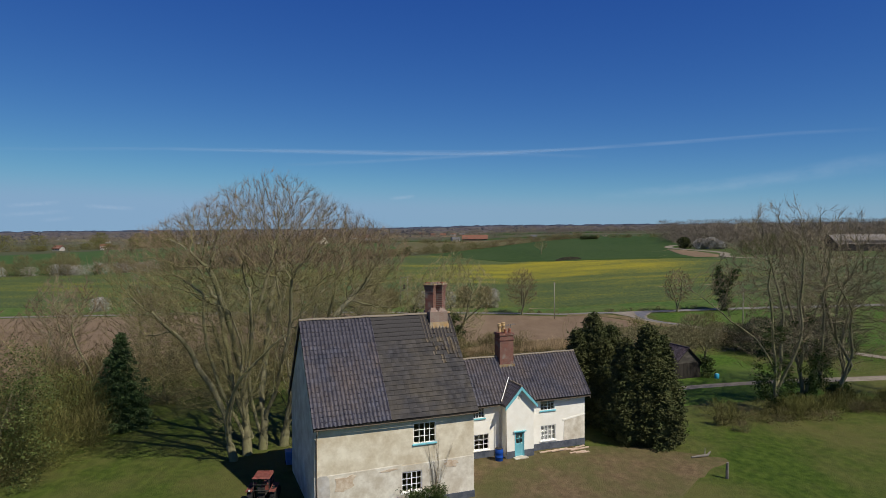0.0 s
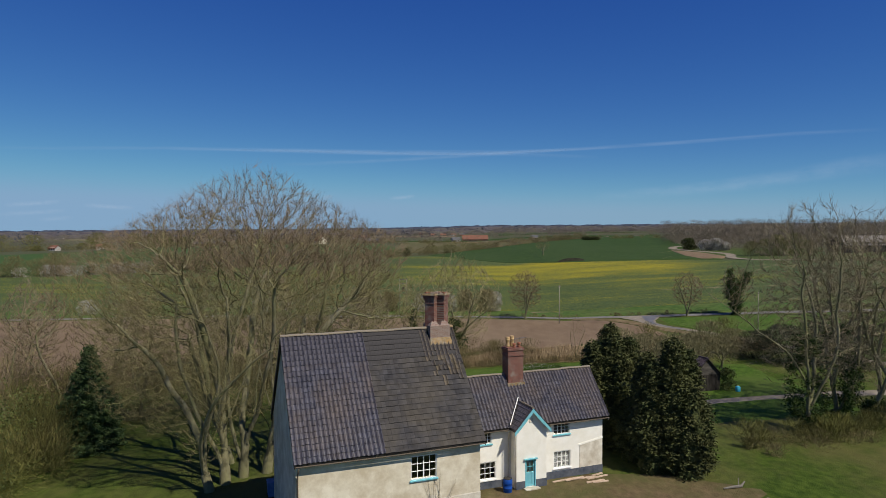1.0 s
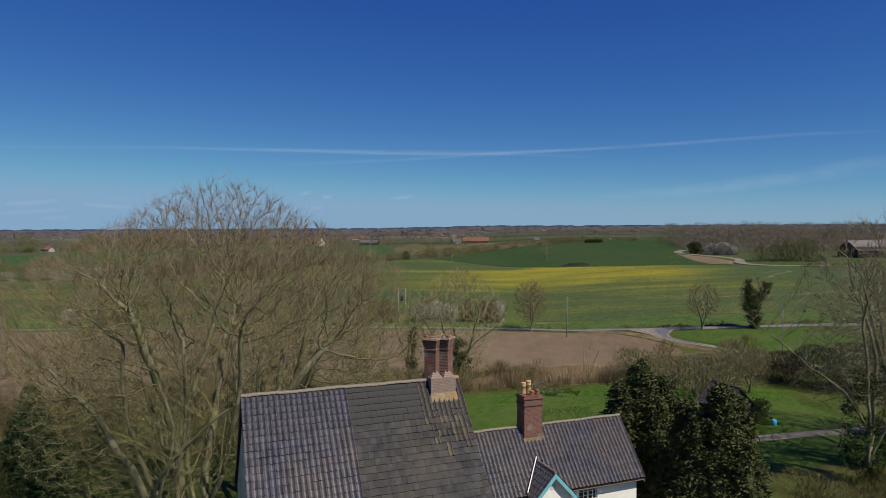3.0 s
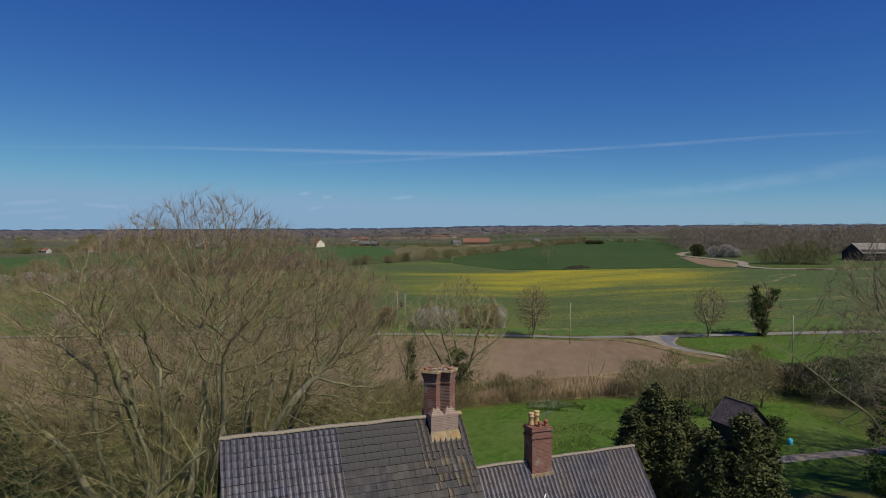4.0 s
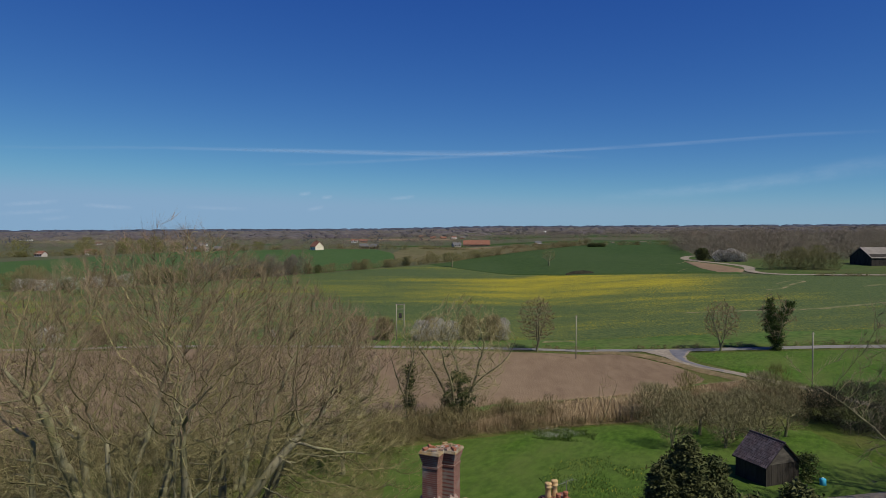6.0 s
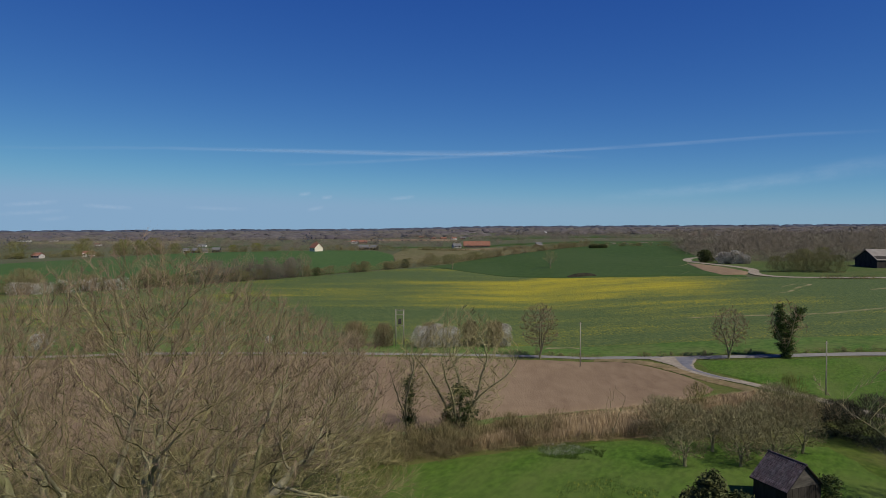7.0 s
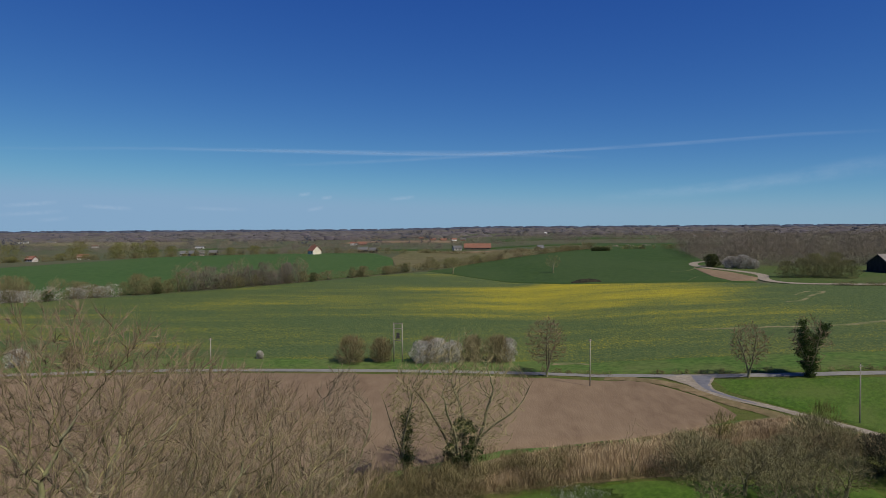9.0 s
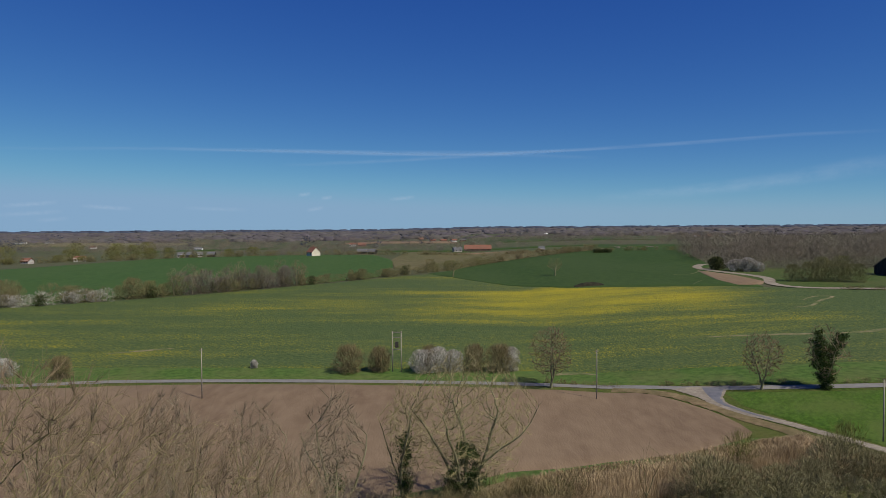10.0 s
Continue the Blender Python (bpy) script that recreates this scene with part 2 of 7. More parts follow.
REDP = material("faded_red_paint", (0.15, 0.045, 0.038), (0.26, 0.085, 0.070), 5.0, 0.6, 0.1, (0.12, 0.07, 0.05), 2.0, 30.0, 0.4)
RUBBER = material("black_rubber", (0.015, 0.015, 0.015), (0.03, 0.03, 0.03), 8.0, 0.85, 0.2)
IRON = material("oily_iron", (0.03, 0.028, 0.026), (0.06, 0.055, 0.05), 8.0, 0.6, 0.2)
NET = material("net_curtain", (0.20, 0.20, 0.21), (0.62, 0.62, 0.62), 9.0, 0.9, 0.0)
BARK = material("mossy_bark", (0.150, 0.136, 0.082), (0.300, 0.272, 0.178), 2.2, 0.9, 0.6, (0.145, 0.155, 0.058), 0.5, 14.0, 0.6, stretch=(1, 1, 0.4), bump_far=0.04)
TWIG = material("olive_brown_twig", (0.158, 0.142, 0.062), (0.290, 0.260, 0.124), 1.2, 0.85, 0.0, (0.19, 0.158, 0.080), 0.16, 10.0, 0.5, island=0.4)
BUDTWIG = material("olive_budding_twig", (0.235, 0.205, 0.098), (0.390, 0.345, 0.180), 1.2, 0.85, 0.0, (0.25, 0.19, 0.11), 0.16, 10.0, 0.4, island=0.3)
TWIGTIP = material("reddish_budding_twig", (0.165, 0.116, 0.080), (0.265, 0.188, 0.132), 0.8, 0.85, 0.0, (0.23, 0.19, 0.10), 0.12, 10.0, 0.5, island=0.3)
TWIGRED = material("grey_brown_twig", (0.21, 0.174, 0.115), (0.32, 0.268, 0.180), 1.2, 0.85, 0.0, (0.20, 0.145, 0.10), 0.2, 10.0, 0.6, island=0.25)
SCRUB = material("bramble_scrub", (0.15, 0.12, 0.065), (0.23, 0.185, 0.10), 1.0, 0.9, 0.0, (0.15, 0.14, 0.055), 0.25, 10.0, 0.5, island=0.3)
LICHENTWIG = material("lichened_shrub_twig", (0.165, 0.145, 0.078), (0.265, 0.238, 0.132), 1.0, 0.9, 0.0, (0.15, 0.155, 0.068), 0.25, 10.0, 0.5, island=0.35)
DARKBRAMBLE = material("dark_ivy_bramble", (0.036, 0.040, 0.022), (0.085, 0.085, 0.048), 0.9, 0.8, 0.0, (0.10, 0.085, 0.06), 0.3, 10.0, 0.5, island=0.3)
GREENSCRUB = material("budding_scrub", (0.115, 0.120, 0.034), (0.185, 0.185, 0.056), 1.0, 0.9, 0.0, (0.100, 0.078, 0.040), 0.25, 10.0, 0.6, island=0.3)
YEW = material("dark_yew_needles", (0.030, 0.042, 0.016), (0.085, 0.098, 0.036), 1.6, 0.75, 0.0, (0.095, 0.092, 0.034), 0.5, 10.0, 0.5, island=0.2, spec=0.1)
SPRUCE = material("blue_green_needles", (0.050, 0.088, 0.034), (0.105, 0.155, 0.056), 1.0, 0.75, 0.0, (0.03, 0.045, 0.02), 0.5, 10.0, 0.4, island=0.3)
IVY = material("glossy_ivy_leaf", (0.020, 0.042, 0.010), (0.045, 0.075, 0.016), 1.0, 0.5, 0.0, (0.075, 0.085, 0.022), 0.5, 10.0, 0.5, island=0.35)
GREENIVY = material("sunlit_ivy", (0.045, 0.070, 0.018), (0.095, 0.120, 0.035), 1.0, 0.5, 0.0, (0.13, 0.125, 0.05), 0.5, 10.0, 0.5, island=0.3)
BLOSSOM = material("blackthorn_blossom", (0.36, 0.345, 0.305), (0.56, 0.54, 0.49), 1.0, 0.9, 0.0, (0.20, 0.165, 0.11), 0.4, 10.0, 0.75, island=0.25)
YELLOW = material("daffodil_yellow", (0.55, 0.45, 0.03), (0.65, 0.55, 0.08), 2.0, 0.8, 0.0)
REED = material("dry_reed", (0.36, 0.27, 0.155), (0.52, 0.40, 0.25), 0.8, 0.9, 0.0, (0.20, 0.145, 0.085), 0.12, 10.0, 0.6, island=0.25)
WOODFAR = material("bare_woodland", (0.140, 0.118, 0.106), (0.195, 0.164, 0.146), 0.03, 0.95, 0.0, (0.18, 0.155, 0.09), 0.012, 10.0, 0.6, island=0.10)
HEDGEFAR = material("bare_hedgerow", (0.15, 0.125, 0.065), (0.22, 0.18, 0.10), 0.05, 0.95, 0.0, (0.13, 0.14, 0.05), 0.02, 10.0, 0.6, island=0.25)
DRYSTEM = material("dry_climber_stem", (0.36, 0.29, 0.19), (0.52, 0.43, 0.30), 3.0, 0.9, 0.0)
# purple-grey of bare woods, with a little blue distance haze mixed into the colour
WOODMASS = material("hazed_bare_woodland", (0.076, 0.068, 0.079), (0.106, 0.094, 0.102), 0.05, 0.95, 0.0, (0.100, 0.098, 0.070), 0.006, 10.0, 0.6, island=0.10)
WOODCROWN = material("rounded_bare_crown", (0.118, 0.098, 0.080), (0.245, 0.206, 0.168), 0.13, 0.95, 0.0, (0.205, 0.178, 0.108), 0.03, 1.4, 0.5, island=0.08)
OLIVEWOOD = material("olive_budding_crown", (0.125, 0.115, 0.056), (0.215, 0.198, 0.100), 0.25, 0.95, 0.0, (0.16, 0.165, 0.055), 0.05, 1.4, 0.6, island=0.12)
WOODMID = material("massed_valley_trees", (0.112, 0.094, 0.090), (0.215, 0.180, 0.164), 0.07, 0.95, 0.0, (0.205, 0.178, 0.100), 0.008, 0.8, 0.6, island=0.08)
# blue of the distance: air haze painted into the far trees' base colour
FARBLUE = material("haze_blue_woods", (0.046, 0.056, 0.082), (0.066, 0.076, 0.104), 0.01, 0.95, 0.0, island=0.15)
BRICKRED = material("red_pantile_far", (0.17, 0.080, 0.055), (0.24, 0.115, 0.08), 0.8, 0.85, 0.1)
STRAW = material("dead_grass_heap", (0.020, 0.020, 0.014), (0.045, 0.042, 0.026), 0.6, 0.95, 0.3)


def brick_material(name, a, b, mortar):
    m = bpy.data.materials.new(name)
    m.use_nodes = True
    n, l = m.node_tree.nodes, m.node_tree.links
    p = n["Principled BSDF"]
    p.inputs["Roughness"].default_value = 0.9
    tc = n.new("ShaderNodeTexCoord")
    sep = n.new("ShaderNodeSeparateXYZ")
    l.new(tc.outputs["Object"], sep.inputs[0])
    ad = n.new("ShaderNodeMath")
    l.new(sep.outputs[0], ad.inputs[0])
    l.new(sep.outputs[1], ad.inputs[1])
    cb = n.new("ShaderNodeCombineXYZ")
    l.new(ad.outputs[0], cb.inputs[0])
    l.new(sep.outputs[2], cb.inputs[1])
    t = n.new("ShaderNodeTexBrick")
    t.inputs["Scale"].default_value = 1.0
    t.inputs["Brick Width"].default_value, t.inputs["Row Height"].default_value, t.inputs["Mortar Size"].default_value = 0.225, 0.075, 0.007
    t.inputs["Color1"].default_value, t.inputs["Color2"].default_value, t.inputs["Mortar"].default_value = (*a, 1), (*b, 1), (*mortar, 1)
    l.new(cb.outputs[0], t.inputs["Vector"])
    ns = n.new("ShaderNodeTexNoise")
    ns.inputs["Scale"].default_value, ns.inputs["Detail"].default_value = 2.2, 6.0
    l.new(tc.outputs["Object"], ns.inputs["Vector"])
    rp = n.new("ShaderNodeValToRGB")
    rp.color_ramp.elements[0].position, rp.color_ramp.elements[1].position = 0.56, 0.78
    l.new(ns.outputs["Fac"], rp.inputs[0])
    mx = n.new("ShaderNodeMix")
    mx.data_type = "RGBA"
    l.new(rp.outputs[0], mx.inputs["Factor"])
    l.new(t.outputs["Color"], mx.inputs["A"])
    mx.inputs["B"].default_value = (0.24, 0.21, 0.18, 1)
    l.new(mx.outputs["Result"], p.inputs["Base Color"])
    bp = n.new("ShaderNodeBump")
    bp.inputs["Strength"].default_value, bp.inputs["Distance"].default_value = 0.25, 0.006
    l.new(t.outputs["Fac"], bp.inputs["Height"])
    bp.invert = True
    l.new(bp.outputs[0], p.inputs["Normal"])
    return m


BRICK = brick_material("soft_red_brick", (0.20, 0.078, 0.056), (0.125, 0.048, 0.038), (0.20, 0.155, 0.125))
BRICKGREY = brick_material("lime_washed_brick", (0.26, 0.18, 0.145), (0.21, 0.13, 0.10), (0.32, 0.29, 0.25))


def rape_material():
    """Green oilseed rape coming into flower: yellow heads in drifts and drilled rows."""
    m = bpy.data.materials.new("flowering_rape")
    m.use_nodes = True
    n, l = m.node_tree.nodes, m.node_tree.links
    p = n["Principled BSDF"]
    p.inputs["Roughness"].default_value = 0.9
    p.inputs["Specular IOR Level"].default_value = 0.2
    tc = n.new("ShaderNodeTexCoord")
    mp = n.new("ShaderNodeMapping")
    mp.inputs["Rotation"].default_value = (0, 0, radians(21.06))
    l.new(tc.outputs["Object"], mp.inputs["Vector"])

    def tex(scale, detail, stretch):
        q = n.new("ShaderNodeMapping")
        q.inputs["Scale"].default_value = stretch
        l.new(mp.outputs[0], q.inputs["Vector"])
        t = n.new("ShaderNodeTexNoise")
        t.inputs["Scale"].default_value, t.inputs["Detail"].default_value, t.inputs["Roughness"].default_value = scale, detail, 0.65
        l.new(q.outputs[0], t.inputs["Vector"])
        return t.outputs["Fac"]

    def calc(op, a, b):
        q = n.new("ShaderNodeMath")
        q.operation = op
        for i, v in enumerate((a, b)):
            if isinstance(v, (int, float)):
                q.inputs[i].default_value = v
            else:
                l.new(v, q.inputs[i])
        return q.outputs[0]

    def smooth(v, lo, hi):
        q = n.new("ShaderNodeMapRange")
        q.interpolation_type = "SMOOTHSTEP"
        q.inputs["From Min"].default_value, q.inputs["From Max"].default_value = lo, hi
        l.new(v, q.inputs["Value"])
        return q.outputs[0]

    sep = n.new("ShaderNodeSeparateXYZ")
    l.new(mp.outputs[0], sep.inputs[0])
    # in the turned frame: x to the right, y ahead (less the origin's offset)
    ahead, side = sep.outputs[1], sep.outputs[0]
    drift = calc("MULTIPLY", smooth(ahead, 205.0, 250.0), calc("SUBTRACT", 1.0, smooth(ahead, 284.0, 300.0)))
    drift = calc("MULTIPLY", drift, calc("MULTIPLY", smooth(side, -25.0, 22.0), calc("SUBTRACT", 1.0, smooth(side, 70.0, 115.0))))
    rows = tex(0.05, 3.0, (0.35, 2.2, 1))
    broad = tex(0.018, 3.0, (0.6, 1.5, 1))
    head = tex(2.2, 4.0, (1.1, 0.7, 1))
    level = calc("ADD", calc("MULTIPLY", drift, 0.155), calc("ADD", calc("MULTIPLY", rows, 0.40), calc("MULTIPLY", broad, 0.36)))
    level = calc("ADD", level, calc("MULTIPLY", head, 0.78))
    level = calc("SUBTRACT", level, calc("MULTIPLY", smooth(side, 85.0, 140.0), 0.10))
    mask = calc("MULTIPLY", smooth(level, 0.76, 1.06), 0.9)
    green = n.new("ShaderNodeValToRGB")
    green.color_ramp.elements[0].position, green.color_ramp.elements[1].position = 0.35, 0.65
    green.color_ramp.elements[0].color, green.color_ramp.elements[1].color = (0.038, 0.065, 0.020, 1), (0.084, 0.113, 0.034, 1)
    l.new(tex(1.4, 6.0, (1.0, 0.7, 1)), green.inputs[0])
    mx = n.new("ShaderNodeMix")
    mx.data_type = "RGBA"
    l.new(mask, mx.inputs["Factor"])
    l.new(green.outputs[0], mx.inputs["A"])
    mx.inputs["B"].default_value = (0.36, 0.30, 0.012, 1)
    l.new(mx.outputs["Result"], p.inputs["Base Color"])
    bp = n.new("ShaderNodeBump")
    bp.inputs["Strength"].default_value, bp.inputs["Distance"].default_value = 0.8, 0.4
    l.new(tex(1.6, 4.0, (1.2, 0.5, 1)), bp.inputs["Height"])
    l.new(bp.outputs[0], p.inputs["Normal"])
    return m


RAPE = rape_material()


def glass_material():
    m = bpy.data.materials.new("old_window_glass")
    m.use_nodes = True
    p = m.node_tree.nodes["Principled BSDF"]
    p.inputs["Base Color"].default_value = (0.9, 0.93, 0.93, 1)
    p.inputs["Transmission Weight"].default_value = 1.0
    p.inputs["Roughness"].default_value = 0.03
    p.inputs["IOR"].default_value = 1.45
    return m


GLASS = glass_material()


# ---- ground ----
def spaced(limit, first, growth):
    out, step = [0.0], first
    while out[-1] < limit:
        out.append(min(limit, out[-1] + step))
        step *= growth
    return out


def ground_sheet():
    right = spaced(4700, 4.0, 1.055)
    rs = sorted({-v for v in right} | set(right))
    fs = sorted(set(spaced(4850, 4.0, 1.03)) | set(float(v) for v in LIE_F if -1 < v < 4850) | {-12.0, -30.0, -70.0, -150.0, -400.0})
    geo = Geo()
    for f in fs:
        for r in rs:
            x, y = W(r, f)
            geo.v.append((x, y, float(lie(r, f))))
    k = len(rs)
    far = []
    for j in range(len(fs) - 1):
        for i in range(k - 1):
            geo.f.append((j * k + i, j * k + i + 1, (j + 1) * k + i + 1, (j + 1) * k + i))
            far.append(1 if fs[j] >= 185 else 0)
    ob = thing("ground", geo, GRASS, "mown spring grass running out to open farmland", "ground", kind="structure", smooth=True)
    ob.data.materials.append(FARM)
    ob.data.polygons.foreach_set("material_index", far)


ground_sheet()


def edge(points, r):
    return float(np.interp(r, [p[0] for p in points], [p[1] for p in points]))


def field(name, near, far, mat, label, category, lift=0.05, step=3.0, rough=0.0, cells=10):
    """A patch of land between a near and a far edge, each a line of (r, f)."""
    r0, r1 = max(near[0][0], far[0][0]), min(near[-1][0], far[-1][0])
    nr = max(2, int((r1 - r0) / step))
    geo = Geo()
    for i in range(nr + 1):
        r = r0 + (r1 - r0) * i / nr
        a, b = edge(near, r), edge(far, r)
        a += rough * (noise.noise((r * 0.35, 3.1, 0)) + 0.5 * noise.noise((r * 1.1, 7.7, 0)))
        b += rough * (noise.noise((r * 0.3, 9.4, 0)) + 0.5 * noise.noise((r * 1.2, 1.7, 0)))
        trim = min(0.35, abs(b - a) * 0.1)
        ks = [a] + [a + trim + (b - a - 2 * trim) * j / cells for j in range(cells + 1)] + [b]
        for j, f in enumerate(ks):
            x, y = W(r, f)
            sink = -0.05 if j in (0, cells + 2) or i in (0, nr) else lift + 0.0003 * max(0.0, f - 60)
            geo.v.append((x, y, float(lie(r, f)) + sink))
    c = cells + 3
    for i in range(nr):
        for j in range(cells + 2):
            geo.f.append((i * c + j, (i + 1) * c + j, (i + 1) * c + j + 1, i * c + j + 1))
    return thing(name, geo, mat, label, category, kind="structure", smooth=True)


def ribbon(name, line, width, mat, label, category, lift=0.1, kind="structure", wobble=0.0, taper=False, widths=()):
    """A road or track along a line of (r, f)."""
    pts = [Vector(p) for p in line]
    smooth_pts = []
    for i in range(len(pts) - 1):
        p0, p1, p2, p3 = pts[max(0, i - 1)], pts[i], pts[i + 1], pts[min(len(pts) - 1, i + 2)]
        for k in range(8):
            t = k / 8
            smooth_pts.append(0.5 * ((2 * p1) + (p2 - p0) * t + (2 * p0 - 5 * p1 + 4 * p2 - p3) * t * t + (3 * p1 - p0 - 3 * p2 + p3) * t ** 3))
    smooth_pts.append(pts[-1])
    geo = Geo()
    for i, p in enumerate(smooth_pts):
        d = (smooth_pts[min(i + 1, len(smooth_pts) - 1)] - smooth_pts[max(0, i - 1)]).normalized()
        nrm = Vector((-d.y, d.x))
        for s in (-1.0, -0.33, 0.33, 1.0):
            wob = wobble * noise.noise((i * 0.7, s * 3, 0)) if abs(s) == 1 else 0
            wide = np.interp(i / 8, range(len(widths)), widths) if widths else width
            half = (wide / 2 + wob) * (math.sin(math.pi * (0.03 + 0.94 * i / (len(smooth_pts) - 1))) ** 0.6 if taper else 1)
            q = p + nrm * s * half
            x, y = W(q.x, q.y)
            geo.v.append((x, y, float(lie(q.x, q.y)) + lift - (0.05 if abs(s) == 1 else 0) + 0.0003 * max(0.0, q.y - 60)))
    for i in range(len(smooth_pts) - 1):
        for j in range(3):
            geo.f.append((i * 4 + j, i * 4 + j + 1, i * 4 + 5 + j, i * 4 + 4 + j))
    return thing(name, geo, mat, label, category, kind=kind, smooth=True)


ROAD = [(-260, 146), (-140, 151), (-81, 157), (-68, 159.4), (-55, 160.4), (-31, 160.5), (1, 159), (26, 155.7), (43, 150), (53, 148), (71, 146), (110, 144), (240, 150)]
field("ploughed_field", [(-200, 70), (-60, 80), (-30, 92), (-8, 103.5), (6.5, 112.0), (13, 113.6), (19.7, 115.5), (28, 118.2), (35, 121.2), (41.2, 124.8), (42.4, 127.6)],
      [(-200, 146), (-140, 148), (-81, 154), (-55, 158), (-31, 158.3), (1, 156.6), (20, 153.4), (29, 151.4), (33, 150.3), (36.5, 146), (39.6, 139), (41.6, 132), (42.4, 128.2)], PLOUGH,
      "bare brown tilled arable field beside the lane", "field", 0.05, 2.5, 0.5)
field("field_margin", [(-8, 101.9), (6.5, 109.8), (12.8, 111.4), (19.4, 113.4), (28, 116.0), (35, 119.0), (41.6, 123.6)], [(-8, 103.9), (6.5, 112.3), (13, 113.9), (19.7, 115.8), (28, 118.5), (35, 121.5), (41.6, 124.6)], VERGE,
      "narrow green grass margin along the tilled soil", "grass margin", 0.07, 2.0, 0.5, 4)
field("roadside_verge", [(-250, 148), (-140, 153), (-81, 159), (-55, 162.2), (-31, 162.3), (1, 160.8), (26, 157.5), (43, 152), (71, 148), (110, 146), (240, 152)],
      [(-250, 168), (-60, 172), (0, 170.5), (40, 165), (110, 160), (240, 160)], VERGE, "rough green verge between lane and crop", "grass verge", 0.06, 4.0, 0.7, 5)
field("right_meadow", [(45.5, 140), (48, 132), (52, 124.5), (55, 117), (58, 109), (75, 98), (110, 96)], [(45.5, 147), (53, 145.5), (60, 144.6), (75, 143.3), (110, 141.5)], MOWN,
      "mown green meadow beside the junction", "meadow", 0.05, 1.5, 0.3, 8)
field("rough_grass", [(0, 97), (14, 101), (27, 103.5), (44, 107), (53.5, 110)], [(0, 106.3), (6.5, 110.2), (14, 113.6), (27, 118.4), (41, 123.8), (47, 125), (53.5, 113)], LITTER,
      "dead brown grass and reed litter", "rough grass", 0.04, 1.5, 0.6, 6)
field("rape_field", [(-330, 165), (-60, 171.5), (0, 170), (40, 164.5), (110, 159.5), (230, 160)],
      [(-330, 215), (-144, 250), (-108, 271), (-84, 290), (-57, 316), (-26, 349), (-8, 366), (2, 352), (12, 334), (26, 312), (46, 292), (66, 284), (95, 277), (118, 266), (141, 254), (230, 240)], RAPE,
      "green oilseed rape field breaking into yellow flower", "crop field", 0.10, 4.0, 0.8, 40)
field("cereal_field", [(-9, 365), (2, 350.5), (12, 332.5), (26, 310.5), (46, 290.5), (66, 282.5), (95, 275.5), (113, 270), (117, 300), (119, 345), (128, 352), (160, 470), (190, 570)], [(-9, 370), (1, 381), (12, 408), (25, 437), (53, 465), (110, 521), (160, 561), (190, 585)], CROP,
      "dark green young cereal field", "crop field", 0.16, 4.0, 0.5, 24)
field("left_far_field", [(-430, 205), (-144, 256), (-108, 277), (-84, 296), (-57, 322), (-29, 355)], [(-430, 300), (-260, 380), (-236, 455), (-212, 522), (-176, 541), (-139, 547), (-54, 537), (-37, 485), (-29, 430)], CROPFAR,
      "dark green cereal field beyond the hedgerow", "crop field", 0.16, 4.0, 0.5, 24)
field("fallow_field", [(-36, 484), (-28, 400), (0, 388), (12, 412), (25, 442), (53, 470), (110, 525)], [(-36, 490), (-30, 592), (7, 582), (34, 568), (86, 545), (110, 530)], FALLOW,
      "weedy brown fallow field behind the hedgerow", "field", 0.16, 4.0, 0.5, 16)
field("wood_pasture", [(117, 270), (122, 264), (134, 258), (160, 252), (215, 244)], [(117, 300), (121, 330), (126, 345), (150, 336), (215, 320)], PASTURE,
      "rough green pasture beside the wood", "pasture", 0.14, 3.0, 0.5, 10)
ribbon("road", ROAD, 2.3, TARMAC, "narrow grey country lane", "road", 0.10)
ribbon("side_road", [(43.4, 150.5), (43.2, 147.5), (42.9, 144), (42.9, 140.5), (44.2, 135.6), (46.2, 132.0), (48.0, 128.6), (49.6, 125.2), (51.3, 121.8), (53.6, 117), (56.4, 110), (60, 102), (65, 94), (71, 85.5)], 2.0, GRAVEL, "pale worn farm track off the lane", "track", 0.112, wobble=0.25,
       widths=(10.5, 7.0, 3.6, 2.4, 2.0, 1.8, 1.7, 1.7, 1.7, 1.8, 1.8, 2.0, 2.2, 2.4))
ribbon("road_patch", [(44.8, 149.6), (44.0, 147), (43.2, 143.5), (43.2, 140), (44.6, 135.3), (45.9, 132.4), (46.6, 130.8)], 1.7, TARNEW, "dark patched tarmac apron at the junction", "road", 0.125, wobble=0.25,
       widths=(5.0, 3.6, 2.0, 1.3, 1.2, 1.0, 0.3))
ribbon("dry_verge", [(29, 153.0), (34, 150.4), (38.4, 145.5), (41.2, 139), (43.2, 132.5), (45.5, 127.5), (47.5, 122)], 2.6, LITTER, "dry brown verge between tilled soil and track", "verge", 0.10, wobble=0.7)
field("garden_lawn", [(-7, 64), (6, 61), (14, 62), (24, 66), (44, 72)], [(-7, 92), (0, 95.3), (9, 98.4), (22.7, 102.3), (32, 101), (44, 99)], MOWN, "mown bright green garden lawn with faint stripes", "lawn", 0.025, 2.0, 0.6, 14)
ribbon("driveway", [(17, 70.5), (22, 73), (30, 76.2), (42, 79.2), (54.5, 81), (70, 84), (90, 92)], 2.6, GRAVEL, "pale stony driveway across the grass", "driveway", 0.05, wobble=0.3)
ribbon("farm_track", [(150, 366), (132, 366), (125, 360), (119.5, 348), (119, 335), (123.5, 317), (126.4, 303), (125.5, 292), (120.5, 281), (119.5, 272), (124, 264.5), (134, 260), (160, 255), (200, 250)], 4.0, GRAVEL, "winding pale farm track", "track", 0.26, wobble=0.5)
